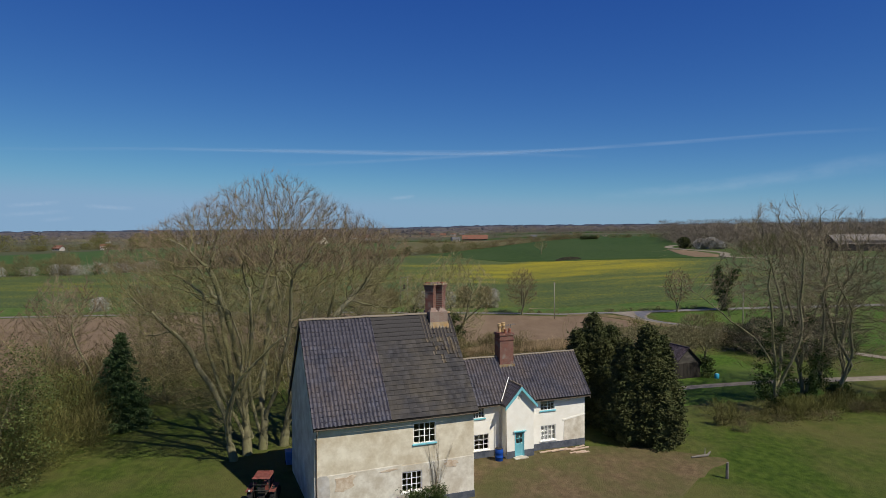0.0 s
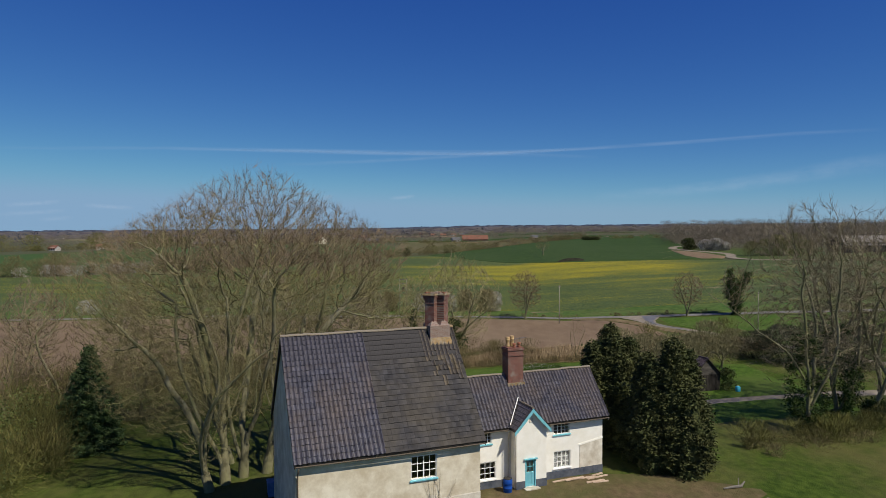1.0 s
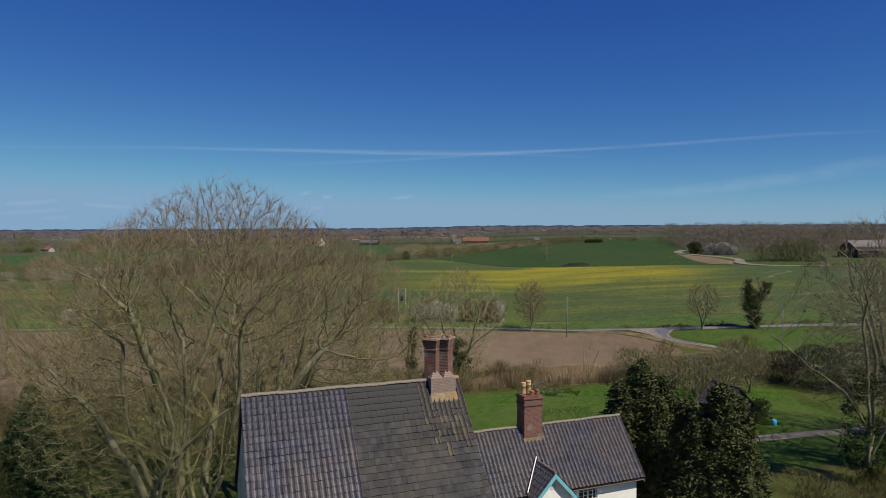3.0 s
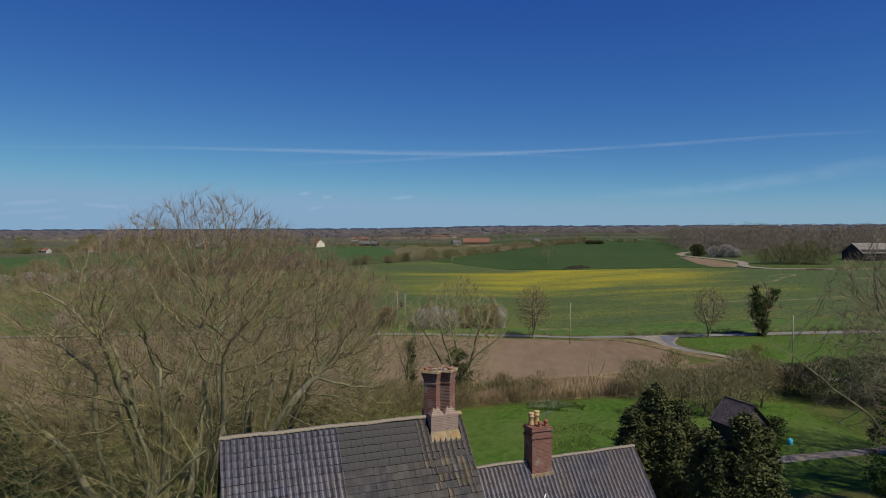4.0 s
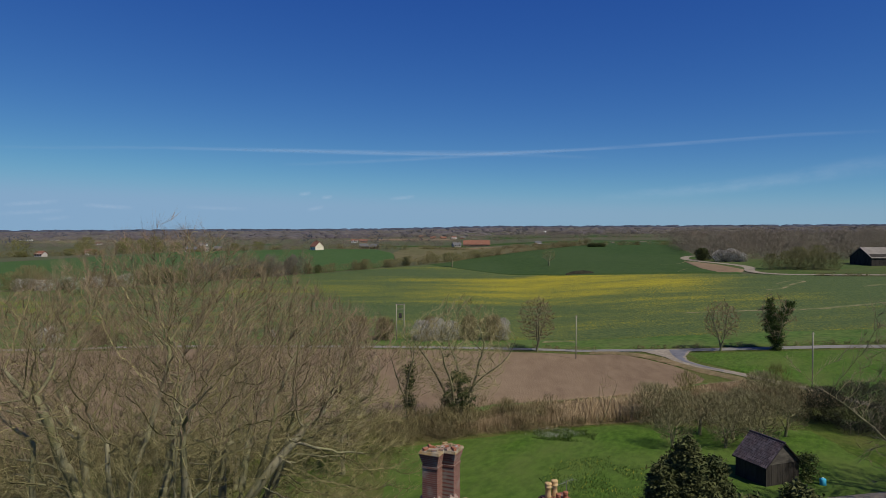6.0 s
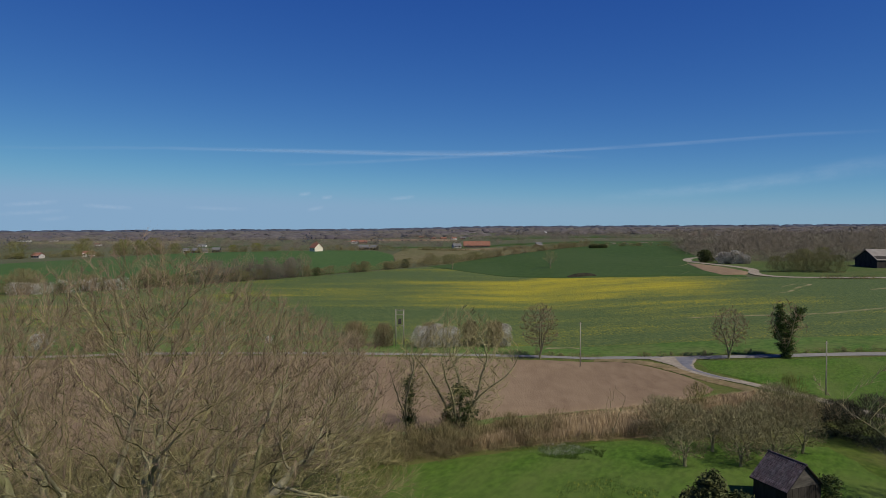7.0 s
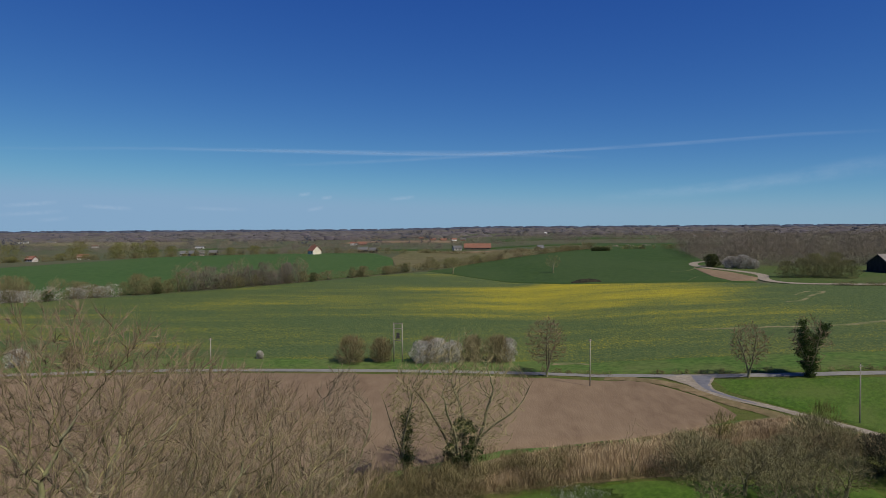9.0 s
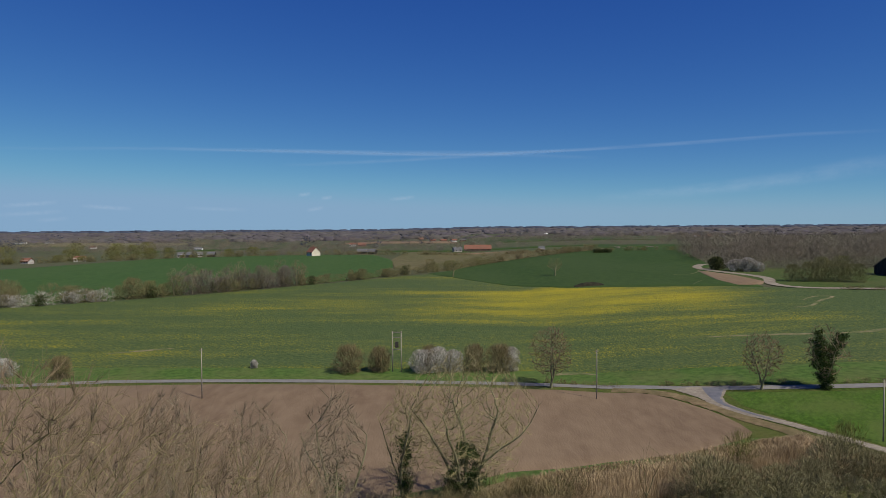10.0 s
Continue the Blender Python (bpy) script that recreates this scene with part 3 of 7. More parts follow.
field("worn_yard", [(-1, 34), (8, 37), (15, 42), (19, 46.5), (22, 49.4)], [(-1, 49.6), (5, 51.6), (12, 54), (15.5, 53.5), (19, 51), (22, 49.8)], YARD, "worn brown turf in front of the cottage", "yard", 0.02, 0.5, 1.1, 10)


# ---- farmhouse ----
house = holder("farmhouse", "tall cream farmhouse with dark pantiles and a lower white wing", "house", (10, 45, 0))
HX, HY = 10.0, 45.0


def hpart(name, geo, mat, parent=None, label="", smooth=False):
    """A part of the house, given in world coordinates."""
    base = parent or house
    ob = part(name, geo, mat, base, label, smooth)
    ob.matrix_parent_inverse = Matrix.Translation((-HX, -HY, 0))
    if base is not house:
        ob.matrix_parent_inverse = Matrix.Identity(4)
    return ob


def wall_front(name, x0, x1, z0, z1, y, thick, holes, mat, label=""):
    """A wall facing the lawn, with openings (x0, x1, z0, z1) right through it."""
    xs = sorted({x0, x1, *[v for h in holes for v in h[:2]]})
    zs = sorted({z0, z1, *[v for h in holes for v in h[2:]]})
    geo = Geo()
    for i in range(len(xs) - 1):
        for j in range(len(zs) - 1):
            cx, cz = (xs[i] + xs[i + 1]) / 2, (zs[j] + zs[j + 1]) / 2
            if any(h[0] < cx < h[1] and h[2] < cz < h[3] for h in holes):
                continue
            a, b, c, d = xs[i], xs[i + 1], zs[j], zs[j + 1]
            geo.add([(a, y, c), (b, y, c), (b, y, d), (a, y, d)], [(0, 1, 2, 3)])
            geo.add([(a, y + thick, c), (b, y + thick, c), (b, y + thick, d), (a, y + thick, d)], [(3, 2, 1, 0)])
    for a, b, c, d in list(holes) + [(x0, x1, z0, z1)]:
        ring = [(a, c), (b, c), (b, d), (a, d)]
        for k in range(4):
            p, q = ring[k], ring[(k + 1) % 4]
            geo.add([(p[0], y, p[1]), (q[0], y, q[1]), (q[0], y + thick, q[1]), (p[0], y + thick, p[1])], [(0, 1, 2, 3)])
    return hpart(name, geo, mat, None, label)


def window(x0, x1, z0, z1, y, cols, rows, sill=BARGE, curtain=False, casement=None):
    """A small-paned timber window set in its opening."""
    geo = Geo()
    t, d0, d1 = 0.055, y + 0.03, y + 0.10
    geo.box(x0, d0, z0, x0 + t, d1, z1).box(x1 - t, d0, z0, x1, d1, z1)
    geo.box(x0 + t, d0, z0, x1 - t, d1, z0 + t).box(x0 + t, d0, z1 - t, x1 - t, d1, z1)
    frame_ob = hpart("window", geo, WHITE, None, "white painted small-paned casement window")
    w, h = (x1 - x0 - 2 * t) / cols, (z1 - z0 - 2 * t) / rows
    for i in range(1, cols):
        thick = 0.017 if (cols % 2 or i != cols // 2) else 0.032
        b = Geo().box(x0 + t + i * w - thick, d0 + 0.015, z0 + t, x0 + t + i * w + thick, d1 - 0.01, z1 - t)
        hpart("mullion", b, WHITE, frame_ob)
    for j in range(1, rows):
        b = Geo().box(x0 + t, d0 + 0.018, z0 + t + j * h - 0.014, x1 - t, d1 - 0.013, z0 + t + j * h + 0.014)
        hpart("glazing_bar", b, WHITE, frame_ob)
    for i in range(cols):
        for j in range(rows):
            a, c = x0 + t + i * w, z0 + t + j * h
            lean = 0.004 * math.sin(i * 2.3 + j * 4.1 + x0)
            g = Geo().hull([(a, d1 - 0.030, c), (a + w, d1 - 0.030 + lean, c), (a + w, d1 - 0.026 + lean, c), (a, d1 - 0.026, c)],
                           [(a, d1 - 0.030, c + h), (a + w, d1 - 0.030 - lean, c + h), (a + w, d1 - 0.026 - lean, c + h), (a, d1 - 0.026, c + h)])
            pane = hpart("pane", g, GLASS, frame_ob)
            pane.visible_shadow = False
    s = Geo().hull([(x0 - 0.06, y - 0.09, z0 - 0.075), (x1 + 0.06, y - 0.09, z0 - 0.075), (x1 + 0.06, y + 0.05, z0 - 0.075), (x0 - 0.06, y + 0.05, z0 - 0.075)],
                   [(x0 - 0.06, y - 0.09, z0 - 0.015), (x1 + 0.06, y - 0.09, z0 - 0.015), (x1 + 0.06, y + 0.05, z0 + 0.01), (x0 - 0.06, y + 0.05, z0 + 0.01)])
    hpart("sill", s, sill, frame_ob, "turquoise painted window sill" if sill is BARGE else "")
    if curtain:
        g = Geo()
        n = 24
        for i in range(n + 1):
            x = x0 + 0.03 + (x1 - x0 - 0.06) * i / n
            yy = y + 0.22 + 0.03 * math.sin(i * 1.9)
            g.v += [(x, yy, z0 + 0.04), (x, yy, z1 - 0.04), (x, yy + 0.01, z1 - 0.04), (x, yy + 0.01, z0 + 0.04)]
        for i in range(n):
            if i in (7, 8, 16):
                continue
            for k in range(4):
                g.f.append((i * 4 + k, (i + 1) * 4 + k, (i + 1) * 4 + (k + 1) % 4, i * 4 + (k + 1) % 4))
        hpart("curtain", g, NET, frame_ob, "white net curtain")
    return frame_ob


# main block
MX0, MX1, MY0, MY1 = 4.70, 15.12, 40.02, 49.40
RIDGE_Y, RIDGE_Z, EAVE_Y, EAVE_Z = 44.86, 11.50, 39.68, 5.72
PITCHM = math.atan2(RIDGE_Z - EAVE_Z, RIDGE_Y - EAVE_Y)
main_wins = [(10.95, 12.48, 3.93, 5.26), (10.16, 11.52, 0.94, 2.22)]
WT = 6.05
wall_front("wall", MX0, MX1, -0.4, WT, MY0, 0.35, main_wins, RENDER_W, "stained cream limewashed front wall")
window(*main_wins[0], MY0, 4, 3)
window(*main_wins[1], MY0, 4, 3, WHITE)
lower = Geo()
for a, b in ((MX0 - 0.02, 10.16), (11.52, MX1 + 0.01)):
    lower.hull([(a, MY0 - 0.035, 0.42), (b, MY0 - 0.035, 0.42), (b, MY0 - 0.003, 0.42), (a, MY0 - 0.003, 0.42)],
               [(a, MY0 - 0.02, 2.64), (b, MY0 - 0.02, 2.72), (b, MY0 - 0.003, 2.76), (a, MY0 - 0.003, 2.68)])
lower.box(10.16, MY0 - 0.025, 2.26, 11.52, MY0 - 0.003, 2.66).box(10.16, MY0 - 0.03, 0.42, 11.52, MY0 - 0.003, 0.84)
hpart("lower_render", lower, PATCH, None, "patched and stained lower render")


def scab(x0, x1, z0, z1, mat, label, seed, ragged=0.12):
    """A thin ragged-edged patch on the lower wall."""
    rng = random.Random(seed)
    ring = []
    for k in range(18):
        a = 2 * math.pi * k / 18
        c, n = math.cos(a), math.sin(a)
        grow_out = 1 / max(abs(c), abs(n)) ** 0.8 * (1 - ragged * rng.random() * 2)
        ring.append(((x0 + x1) / 2 + c * grow_out * (x1 - x0) / 2, (z0 + z1) / 2 + n * grow_out * (z1 - z0) / 2))
    return hpart("bare_patch", Geo().hull([(x, MY0 - 0.046, z) for x, z in ring], [(x, MY0 - 0.030, z) for x, z in ring]), mat, None, label)


scab(MX0 + 0.0, 5.62, 0.5, 2.74, SLABGREY, "grey cement patch on the wall's corner", 1, 0.03)
scab(5.8, 7.3, 1.5, 2.6, SCABBROWN, "brown patch where limewash has flaked off", 2, 0.2)
scab(12.95, 14.1, 2.1, 2.66, SCABBROWN, "brown patch where limewash has flaked off", 3, 0.25)
scab(8.6, 10.0, 2.40, 2.58, SCABBROWN, "brown patch where limewash has flaked off", 4, 0.3)
hpart("plinth", Geo().box(MX0 - 0.05, MY0 - 0.09, -0.5, MX1 + 0.03, MY0 - 0.004, 0.42), PLINTH, None, "flaking blue-grey painted plinth")
gable = [(MY0 + 0.355, -0.4), (MY1, -0.4), (MY1, WT - 0.1), (RIDGE_Y, RIDGE_Z - 0.15), (MY0 + 0.355, WT - 0.1)]
for xa, xb in ((MX0, MX0 + 0.35), (MX1 - 0.35, MX1)):
    hpart("gable_wall", Geo().hull([(xa, y, z) for y, z in gable], [(xb, y, z) for y, z in gable]), RENDER_W, None, "cream limewashed gable wall")
hpart("back_wall", Geo().box(MX0 + 0.36, MY1 - 0.35, -0.4, MX1 - 0.36, MY1 - 0.002, WT - 0.1), RENDER_W)
hpart("first_floor", Geo().box(MX0 + 0.36, MY0 + 0.36, 2.7, MX1 - 0.36, MY1 - 0.36, 2.9), GREYWOOD)
VX0, VX1 = 4.58, 15.34


def roof_slab(name, x0, x1, ye, ze, yr, zr, thick, parent, mat=DARKWOOD):
    n = Vector((0, -(zr - ze), abs(yr - ye))).normalized() if yr > ye else Vector((0, zr - ze, abs(yr - ye))).normalized()
    o = n * thick
    a = [(x0, ye, ze), (x1, ye, ze), (x1, yr, zr), (x0, yr, zr)]
    b = [(p[0], p[1] - o.y, p[2] - o.z) for p in a]
    return hpart(name, Geo().hull(b, a), mat, parent)


roof = hpart("roof", Geo().hull([(VX0, EAVE_Y + 0.03, EAVE_Z - 0.12), (VX1, EAVE_Y + 0.03, EAVE_Z - 0.12), (VX1, RIDGE_Y, RIDGE_Z - 0.15), (VX0, RIDGE_Y, RIDGE_Z - 0.15)],
                                [(VX0, EAVE_Y, EAVE_Z), (VX1, EAVE_Y, EAVE_Z), (VX1, RIDGE_Y, RIDGE_Z), (VX0, RIDGE_Y, RIDGE_Z)]), DARKWOOD, None, "steep pantiled roof with lichen")
roof_slab("rear_slope", VX0, VX1, 2 * RIDGE_Y - EAVE_Y, EAVE_Z, RIDGE_Y, RIDGE_Z, 0.14, roof, TILE)


def pantile(w, length, height, flat=False):
    """One tile: local x across, y up the slope, z out of the roof."""
    geo = Geo()
    prof = [(0.0, 0.35), (0.18, 0.0), (0.42, -0.05), (0.62, 0.35), (0.80, 1.0), (1.02, 0.45)] if not flat else [(0.0, 0.0), (0.06, 0.35), (0.5, 0.42), (0.94, 0.35), (1.01, 0.0)]
    k = len(prof)
    for y, lift in ((0.0, 0.042), (length, 0.003)):
        for u, q in prof:
            geo.v.append((u * w, y, lift + q * height))
    for u, q in prof:
        geo.v.append((u * w, 0.004, 0.006 + q * height * 0.5))
    for i in range(k - 1):
        geo.f.append((i, i + 1, k + i + 1, k + i))
        geo.f.append((2 * k + i, 2 * k + i + 1, i + 1, i))
    return geo


def tile_slope(x0, x1, ye, ze, yr, zr, w, gauge, parent, mats, split=None, keep_rows=(), seed=3, skip=None, shape_h=0.085):
    """Lays tiles course by course: those of keep_rows as single pieces, the rest joined."""
    rng = random.Random(seed)
    L = math.hypot(yr - ye, zr - ze)
    pitch = math.atan2(zr - ze, yr - ye)
    rows, cols = int(L / gauge), int((x1 - x0) / w)
    gauge, w = L / rows, (x1 - x0) / cols
    pan, flat = pantile(w, gauge * 1.12, shape_h), pantile(w, gauge * 1.12, 0.016, True)
    base = Matrix.Translation((x0, ye, ze)) @ Matrix.Rotation(pitch, 4, "X")
    joined = {"pan": Geo(), "flat": Geo(), "old": Geo()}
    one = {"pan": mesh_of("tile", pan, mats[1]), "flat": mesh_of("tile", flat, mats[3]), "old": mesh_of("tile", pan, LICHENTILE)}
    for j in range(rows):
        for i in range(cols):
            u = x0 + (i + 0.5) * w
            if skip and skip(u, ye + (j + 0.5) * gauge * math.cos(pitch)):
                continue
            kind = "flat" if split and u > split else "pan"
            if split and u > 13.05 and rng.random() < (j / rows - 0.42) * 2.4:
                kind = "old"
            off = 0.0
            sag = 0.012 * math.sin(u * 0.9 + j * 0.5) + 0.010 * noise.noise((u * 0.8, j * 0.35, seed))
            m = base @ Matrix.Translation((i * w + off + rng.uniform(-0.008, 0.008), j * gauge + rng.uniform(-0.012, 0.012), 0.012 + sag)) @ Matrix.Rotation(rng.uniform(-0.02, 0.02), 4, "Z") @ Matrix.Rotation(rng.uniform(-0.012, 0.012), 4, "X")
            if j in keep_rows:
                ob = new("tile", one[kind])
                ob.parent = parent
                ob.matrix_basis = m
            else:
                src = flat if kind == "flat" else pan
                n = len(joined[kind].v)
                joined[kind].v += [tuple(m @ Vector(p)) for p in src.v]
                joined[kind].f += [tuple(n + q for q in face) for face in src.f]
    for kind, name, mat in (("pan", "pantile_covering", mats[0]), ("flat", "flat_tile_covering", mats[2]), ("old", "lichened_covering", LICHENTILE)):
        if joined[kind].v:
            ob = hpart(name, joined[kind], mat, parent)
            tagged(ob, "", "", "", "stuff")


def ridge_run(x0, x1, y, z, parent, mat=RIDGE, w=0.42, rad=0.13, seed=1):
    rng = random.Random(seed)
    n = max(1, int((x1 - x0) / w))
    w = (x1 - x0) / n
    geo = Geo()
    for k in range(7):
        a = math.pi * k / 6
        for x in (0.0, w * 1.02):
            geo.v.append((x, -math.cos(a) * rad, math.sin(a) * rad * 0.9))
    for k in range(6):
        geo.f.append((2 * k, 2 * k + 1, 2 * k + 3, 2 * k + 2))
    geo.f.append(tuple(2 * k for k in range(7)))
    me = mesh_of("ridge_tile", geo, mat)
    for i in range(n):
        ob = new("ridge_tile", me)
        ob.parent = parent
        ob.matrix_basis = pose(x0 + i * w, y, z - 0.03 + 0.012 * math.sin(i * 0.8) + rng.uniform(-0.006, 0.006), rng.uniform(-2, 2), rng.uniform(-1.2, 1.2), rng.uniform(-1.5, 1.5))


ridge_run(VX0, 13.60, RIDGE_Y, RIDGE_Z + 0.05, roof)
ridge_run(15.0, VX1, RIDGE_Y, RIDGE_Z + 0.05, roof, LICHEN, 0.34, 0.15, 4)
hpart("mortar_fillet", Geo().hull([(13.54, 43.98, 10.53), (15.06, 43.98, 10.53), (15.06, 44.2, 10.80), (13.54, 44.2, 10.80)],
                                  [(13.60, 44.0, 10.66), (15.0, 44.0, 10.66), (14.98, 44.2, 11.0), (13.62, 44.2, 11.0)]), LICHEN, roof, "orange lichen on the mortar")
for x in (VX0 + 0.02, VX1 - 0.06):
    hpart("bargeboard", Geo().hull([(x, EAVE_Y + 0.02, EAVE_Z - 0.24), (x + 0.04, EAVE_Y + 0.02, EAVE_Z - 0.24), (x + 0.04, RIDGE_Y, RIDGE_Z - 0.27), (x, RIDGE_Y, RIDGE_Z - 0.27)],
                                   [(x, EAVE_Y + 0.01, EAVE_Z - 0.13), (x + 0.04, EAVE_Y + 0.01, EAVE_Z - 0.13), (x + 0.04, RIDGE_Y, RIDGE_Z - 0.16), (x, RIDGE_Y, RIDGE_Z - 0.16)]), DARKWOOD, roof)
    hpart("rear_bargeboard", Geo().hull([(x, 2 * RIDGE_Y - EAVE_Y, EAVE_Z - 0.5), (x + 0.04, 2 * RIDGE_Y - EAVE_Y, EAVE_Z - 0.5), (x + 0.04, RIDGE_Y, RIDGE_Z - 0.5), (x, RIDGE_Y, RIDGE_Z - 0.5)],
                                        [(x, 2 * RIDGE_Y - EAVE_Y, EAVE_Z - 0.16), (x + 0.04, 2 * RIDGE_Y - EAVE_Y, EAVE_Z - 0.16), (x + 0.04, RIDGE_Y, RIDGE_Z - 0.17), (x, RIDGE_Y, RIDGE_Z - 0.17)]), DARKWOOD, roof)


def gutter(x0, x1, y, z, parent, sag=0.03):
    geo = Geo()
    n, k = 14, 6
    for i in range(n + 1):
        x = x0 + (x1 - x0) * i / n
        for j in range(k + 1):
            a = math.pi * j / k
            geo.v.append((x, y - 0.055 * math.cos(a), z - 0.055 * math.sin(a) - sag * math.sin(math.pi * i / n)))
        for j in range(k, -1, -1):
            a = math.pi * j / k
            geo.v.append((x, y - 0.045 * math.cos(a), z - 0.045 * math.sin(a) - sag * math.sin(math.pi * i / n)))
    m = 2 * (k + 1)
    for i in range(n):
        for j in range(m):
            geo.f.append((i * m + j, (i + 1) * m + j, (i + 1) * m + (j + 1) % m, i * m + (j + 1) % m))
    return hpart("gutter", geo, GUTTER, parent, "brown rainwater gutter", True)


def downpipe(pts, rad=0.04, mat=PIPE):
    return hpart("downpipe", Geo().tube(pts, [rad] * len(pts), 8, True), mat, None, "aged cream downpipe", True)


gutter(VX0 + 0.1, VX1 - 0.05, EAVE_Y - 0.03, EAVE_Z - 0.10, roof)
downpipe([(4.82, 39.66, 5.55), (4.82, 39.72, 5.35), (4.80, 39.92, 5.0), (4.80, 39.94, 2.5), (4.80, 39.9, 0.1)], 0.04, GUTTER)
# rear lean-to whose end shows beyond the gable
hpart("lean_to_wall", Geo().box(5.6, MY1 + 0.01, -0.4, 14.8, 52.0, 3.1), RENDER_W)
hpart("lean_to_roof", Geo().hull([(4.9, MY1 - 0.02, 4.75), (15.1, MY1 - 0.02, 4.75), (15.1, 52.35, 2.85), (4.9, 52.35, 2.85)],
                                 [(4.9, MY1 - 0.02, 4.95), (15.1, MY1 - 0.02, 4.95), (15.1, 52.35, 3.05), (4.9, 52.35, 3.05)]), TILE, None, "dark lean-to roof")

# main stack: two diagonal shafts on a square base
stack = hpart("chimney", Geo().box(13.64, 44.22, 9.9, 14.96, 45.52, 11.72), BRICKGREY, None, "tall twin-shafted red brick chimney with a pale base")
g = Geo()
for k in range(4):
    x0, x1 = 13.64, 14.96
    cx = (13.97, 14.63)[k % 2]
    cy = (44.55, 45.19)[k // 2]
    g.hull([(cx - 0.33, cy - 0.33, 11.70), (cx + 0.33, cy - 0.33, 11.70), (cx + 0.33, cy + 0.33, 11.70), (cx - 0.33, cy + 0.33, 11.70)],
           [(cx - 0.10, cy - 0.02, 12.02), (cx + 0.10, cy - 0.02, 12.02), (cx + 0.10, cy + 0.02, 12.02), (cx - 0.10, cy + 0.02, 12.02)])
hpart("spur_base", g, BRICKGREY, stack, "broached base speckled with orange lichen")


def diamond(cx, cy, rad, z):
    return [(cx + rad * math.cos(math.pi / 2 * k), cy + rad * math.sin(math.pi / 2 * k), z) for k in range(4)]


for cx in (13.96, 14.62):
    cy = 44.88
    g = Geo().hull(diamond(cx, cy, 0.44, 11.6), diamond(cx, cy, 0.44, 13.30))
    bands = []
    for a, b, ra in ((13.05, 13.13, 0.475), (13.26, 13.34, 0.48), (13.34, 13.42, 0.51), (13.42, 13.50, 0.54), (13.50, 13.60, 0.57)):
        bands.append(Geo().hull(diamond(cx, cy, ra, a), diamond(cx, cy, ra, b)))
    sh = hpart("shaft", g, BRICK, stack, "diagonal red brick shaft")
    for band in bands:
        hpart("brick_course", band, BRICK, stack)
    rng = random.Random(int(cx * 100))
    slab = Geo().hull(diamond(cx, cy, 0.62, 13.602), diamond(cx, cy, 0.56, 13.70))
    hpart("cap_slab", slab, LICHEN, stack, "crumbling lichened capping slab")
    for k in range(13):
        a, rr = rng.uniform(0, 6.28), 0.46 * rng.uniform(0.1, 1.0) ** 0.5
        rr /= abs(math.cos(a)) + abs(math.sin(a))
        loose = Geo().hull([(-0.11, -0.055, 0), (0.11, -0.055, 0), (0.11, 0.055, 0), (-0.11, 0.055, 0)], [(-0.105, -0.05, 0.07), (0.10, -0.05, 0.062), (0.105, 0.05, 0.07), (-0.10, 0.05, 0.065)])
        loose.move(Matrix.Translation((cx + rr * math.cos(a), cy + rr * math.sin(a), 13.70 + 0.025 * (k % 2))) @ Matrix.Rotation(rng.uniform(0, 3.14), 4, "Z") @ Matrix.Rotation(rng.uniform(-0.2, 0.2), 4, "X"))
        hpart("loose_brick", loose, (LICHEN, POTRED, BRICKGREY)[k % 3], stack)

# wing
NX1, NY0, NY1 = 28.05, 46.76, 51.1
NRY, NRZ, NEY, NEZ, NVX = 49.0, 7.15, 46.36, 4.02, 28.36
wing_wins = [(23.90, 25.26, 2.98, 3.82), (23.92, 25.34, 0.56, 1.77), (18.10, 19.38, 0.48, 1.71), (18.00, 19.02, 2.96, 3.77)]
wall_front("wing_wall", MX1 + 0.005, NX1, -0.45, 4.35, NY0, 0.3, wing_wins, RENDER_N, "white limewashed wing wall")
window(*wing_wins[0], NY0, 4, 3)
window(*wing_wins[1], NY0, 4, 3, WHITE, True)
window(*wing_wins[2], NY0, 3, 3, WHITE)
window(*wing_wins[3], NY0, 4, 3)
for a, b in ((MX1 + 0.04, 20.42), (22.84, NX1 + 0.01)):
    hpart("wing_plinth", Geo().box(a, NY0 - 0.035, -0.5, b, NY0 - 0.004, 0.36), PLINTH, None, "blue-grey painted plinth")
g = Geo()
g.hull([(26.05, NY0 - 0.028, 0.37), (NX1 - 0.02, NY0 - 0.028, 0.37), (NX1 - 0.02, NY0 - 0.003, 0.37), (26.05, NY0 - 0.003, 0.37)],
       [(26.10, NY0 - 0.024, 1.98), (NX1 - 0.02, NY0 - 0.024, 2.30), (NX1 - 0.02, NY0 - 0.003, 2.32), (26.10, NY0 - 0.003, 2.0)])
hpart("render_patch", g, PATCH, None, "bare greyish patch of new render")
hpart("patch_lip", Geo().hull([(25.95, NY0 - 0.04, 1.98), (NX1, NY0 - 0.04, 2.31), (NX1, NY0 - 0.003, 2.31), (25.95, NY0 - 0.003, 1.98)],
                              [(25.95, NY0 - 0.03, 2.10), (NX1, NY0 - 0.03, 2.42), (NX1, NY0 - 0.003, 2.42), (25.95, NY0 - 0.003, 2.10)]), RENDER_N)
wg = [(NY0 + 0.305, -0.45), (NY1, -0.45), (NY1, 4.2), (NRY, NRZ - 0.2), (NY0 + 0.305, 4.3)]
hpart("wing_gable", Geo().hull([(NX1 - 0.3, y, z) for y, z in wg], [(NX1, y, z) for y, z in wg]), RENDER_N, None, "white limewashed gable wall")
hpart("wing_back_wall", Geo().box(MX1 + 0.02, NY1 - 0.3, -0.45, NX1 - 0.31, NY1 - 0.002, 4.2), RENDER_N)
hpart("wing_floor", Geo().box(MX1 + 0.02, NY0 + 0.31, 2.2, NX1 - 0.31, NY1 - 0.31, 2.35), GREYWOOD)
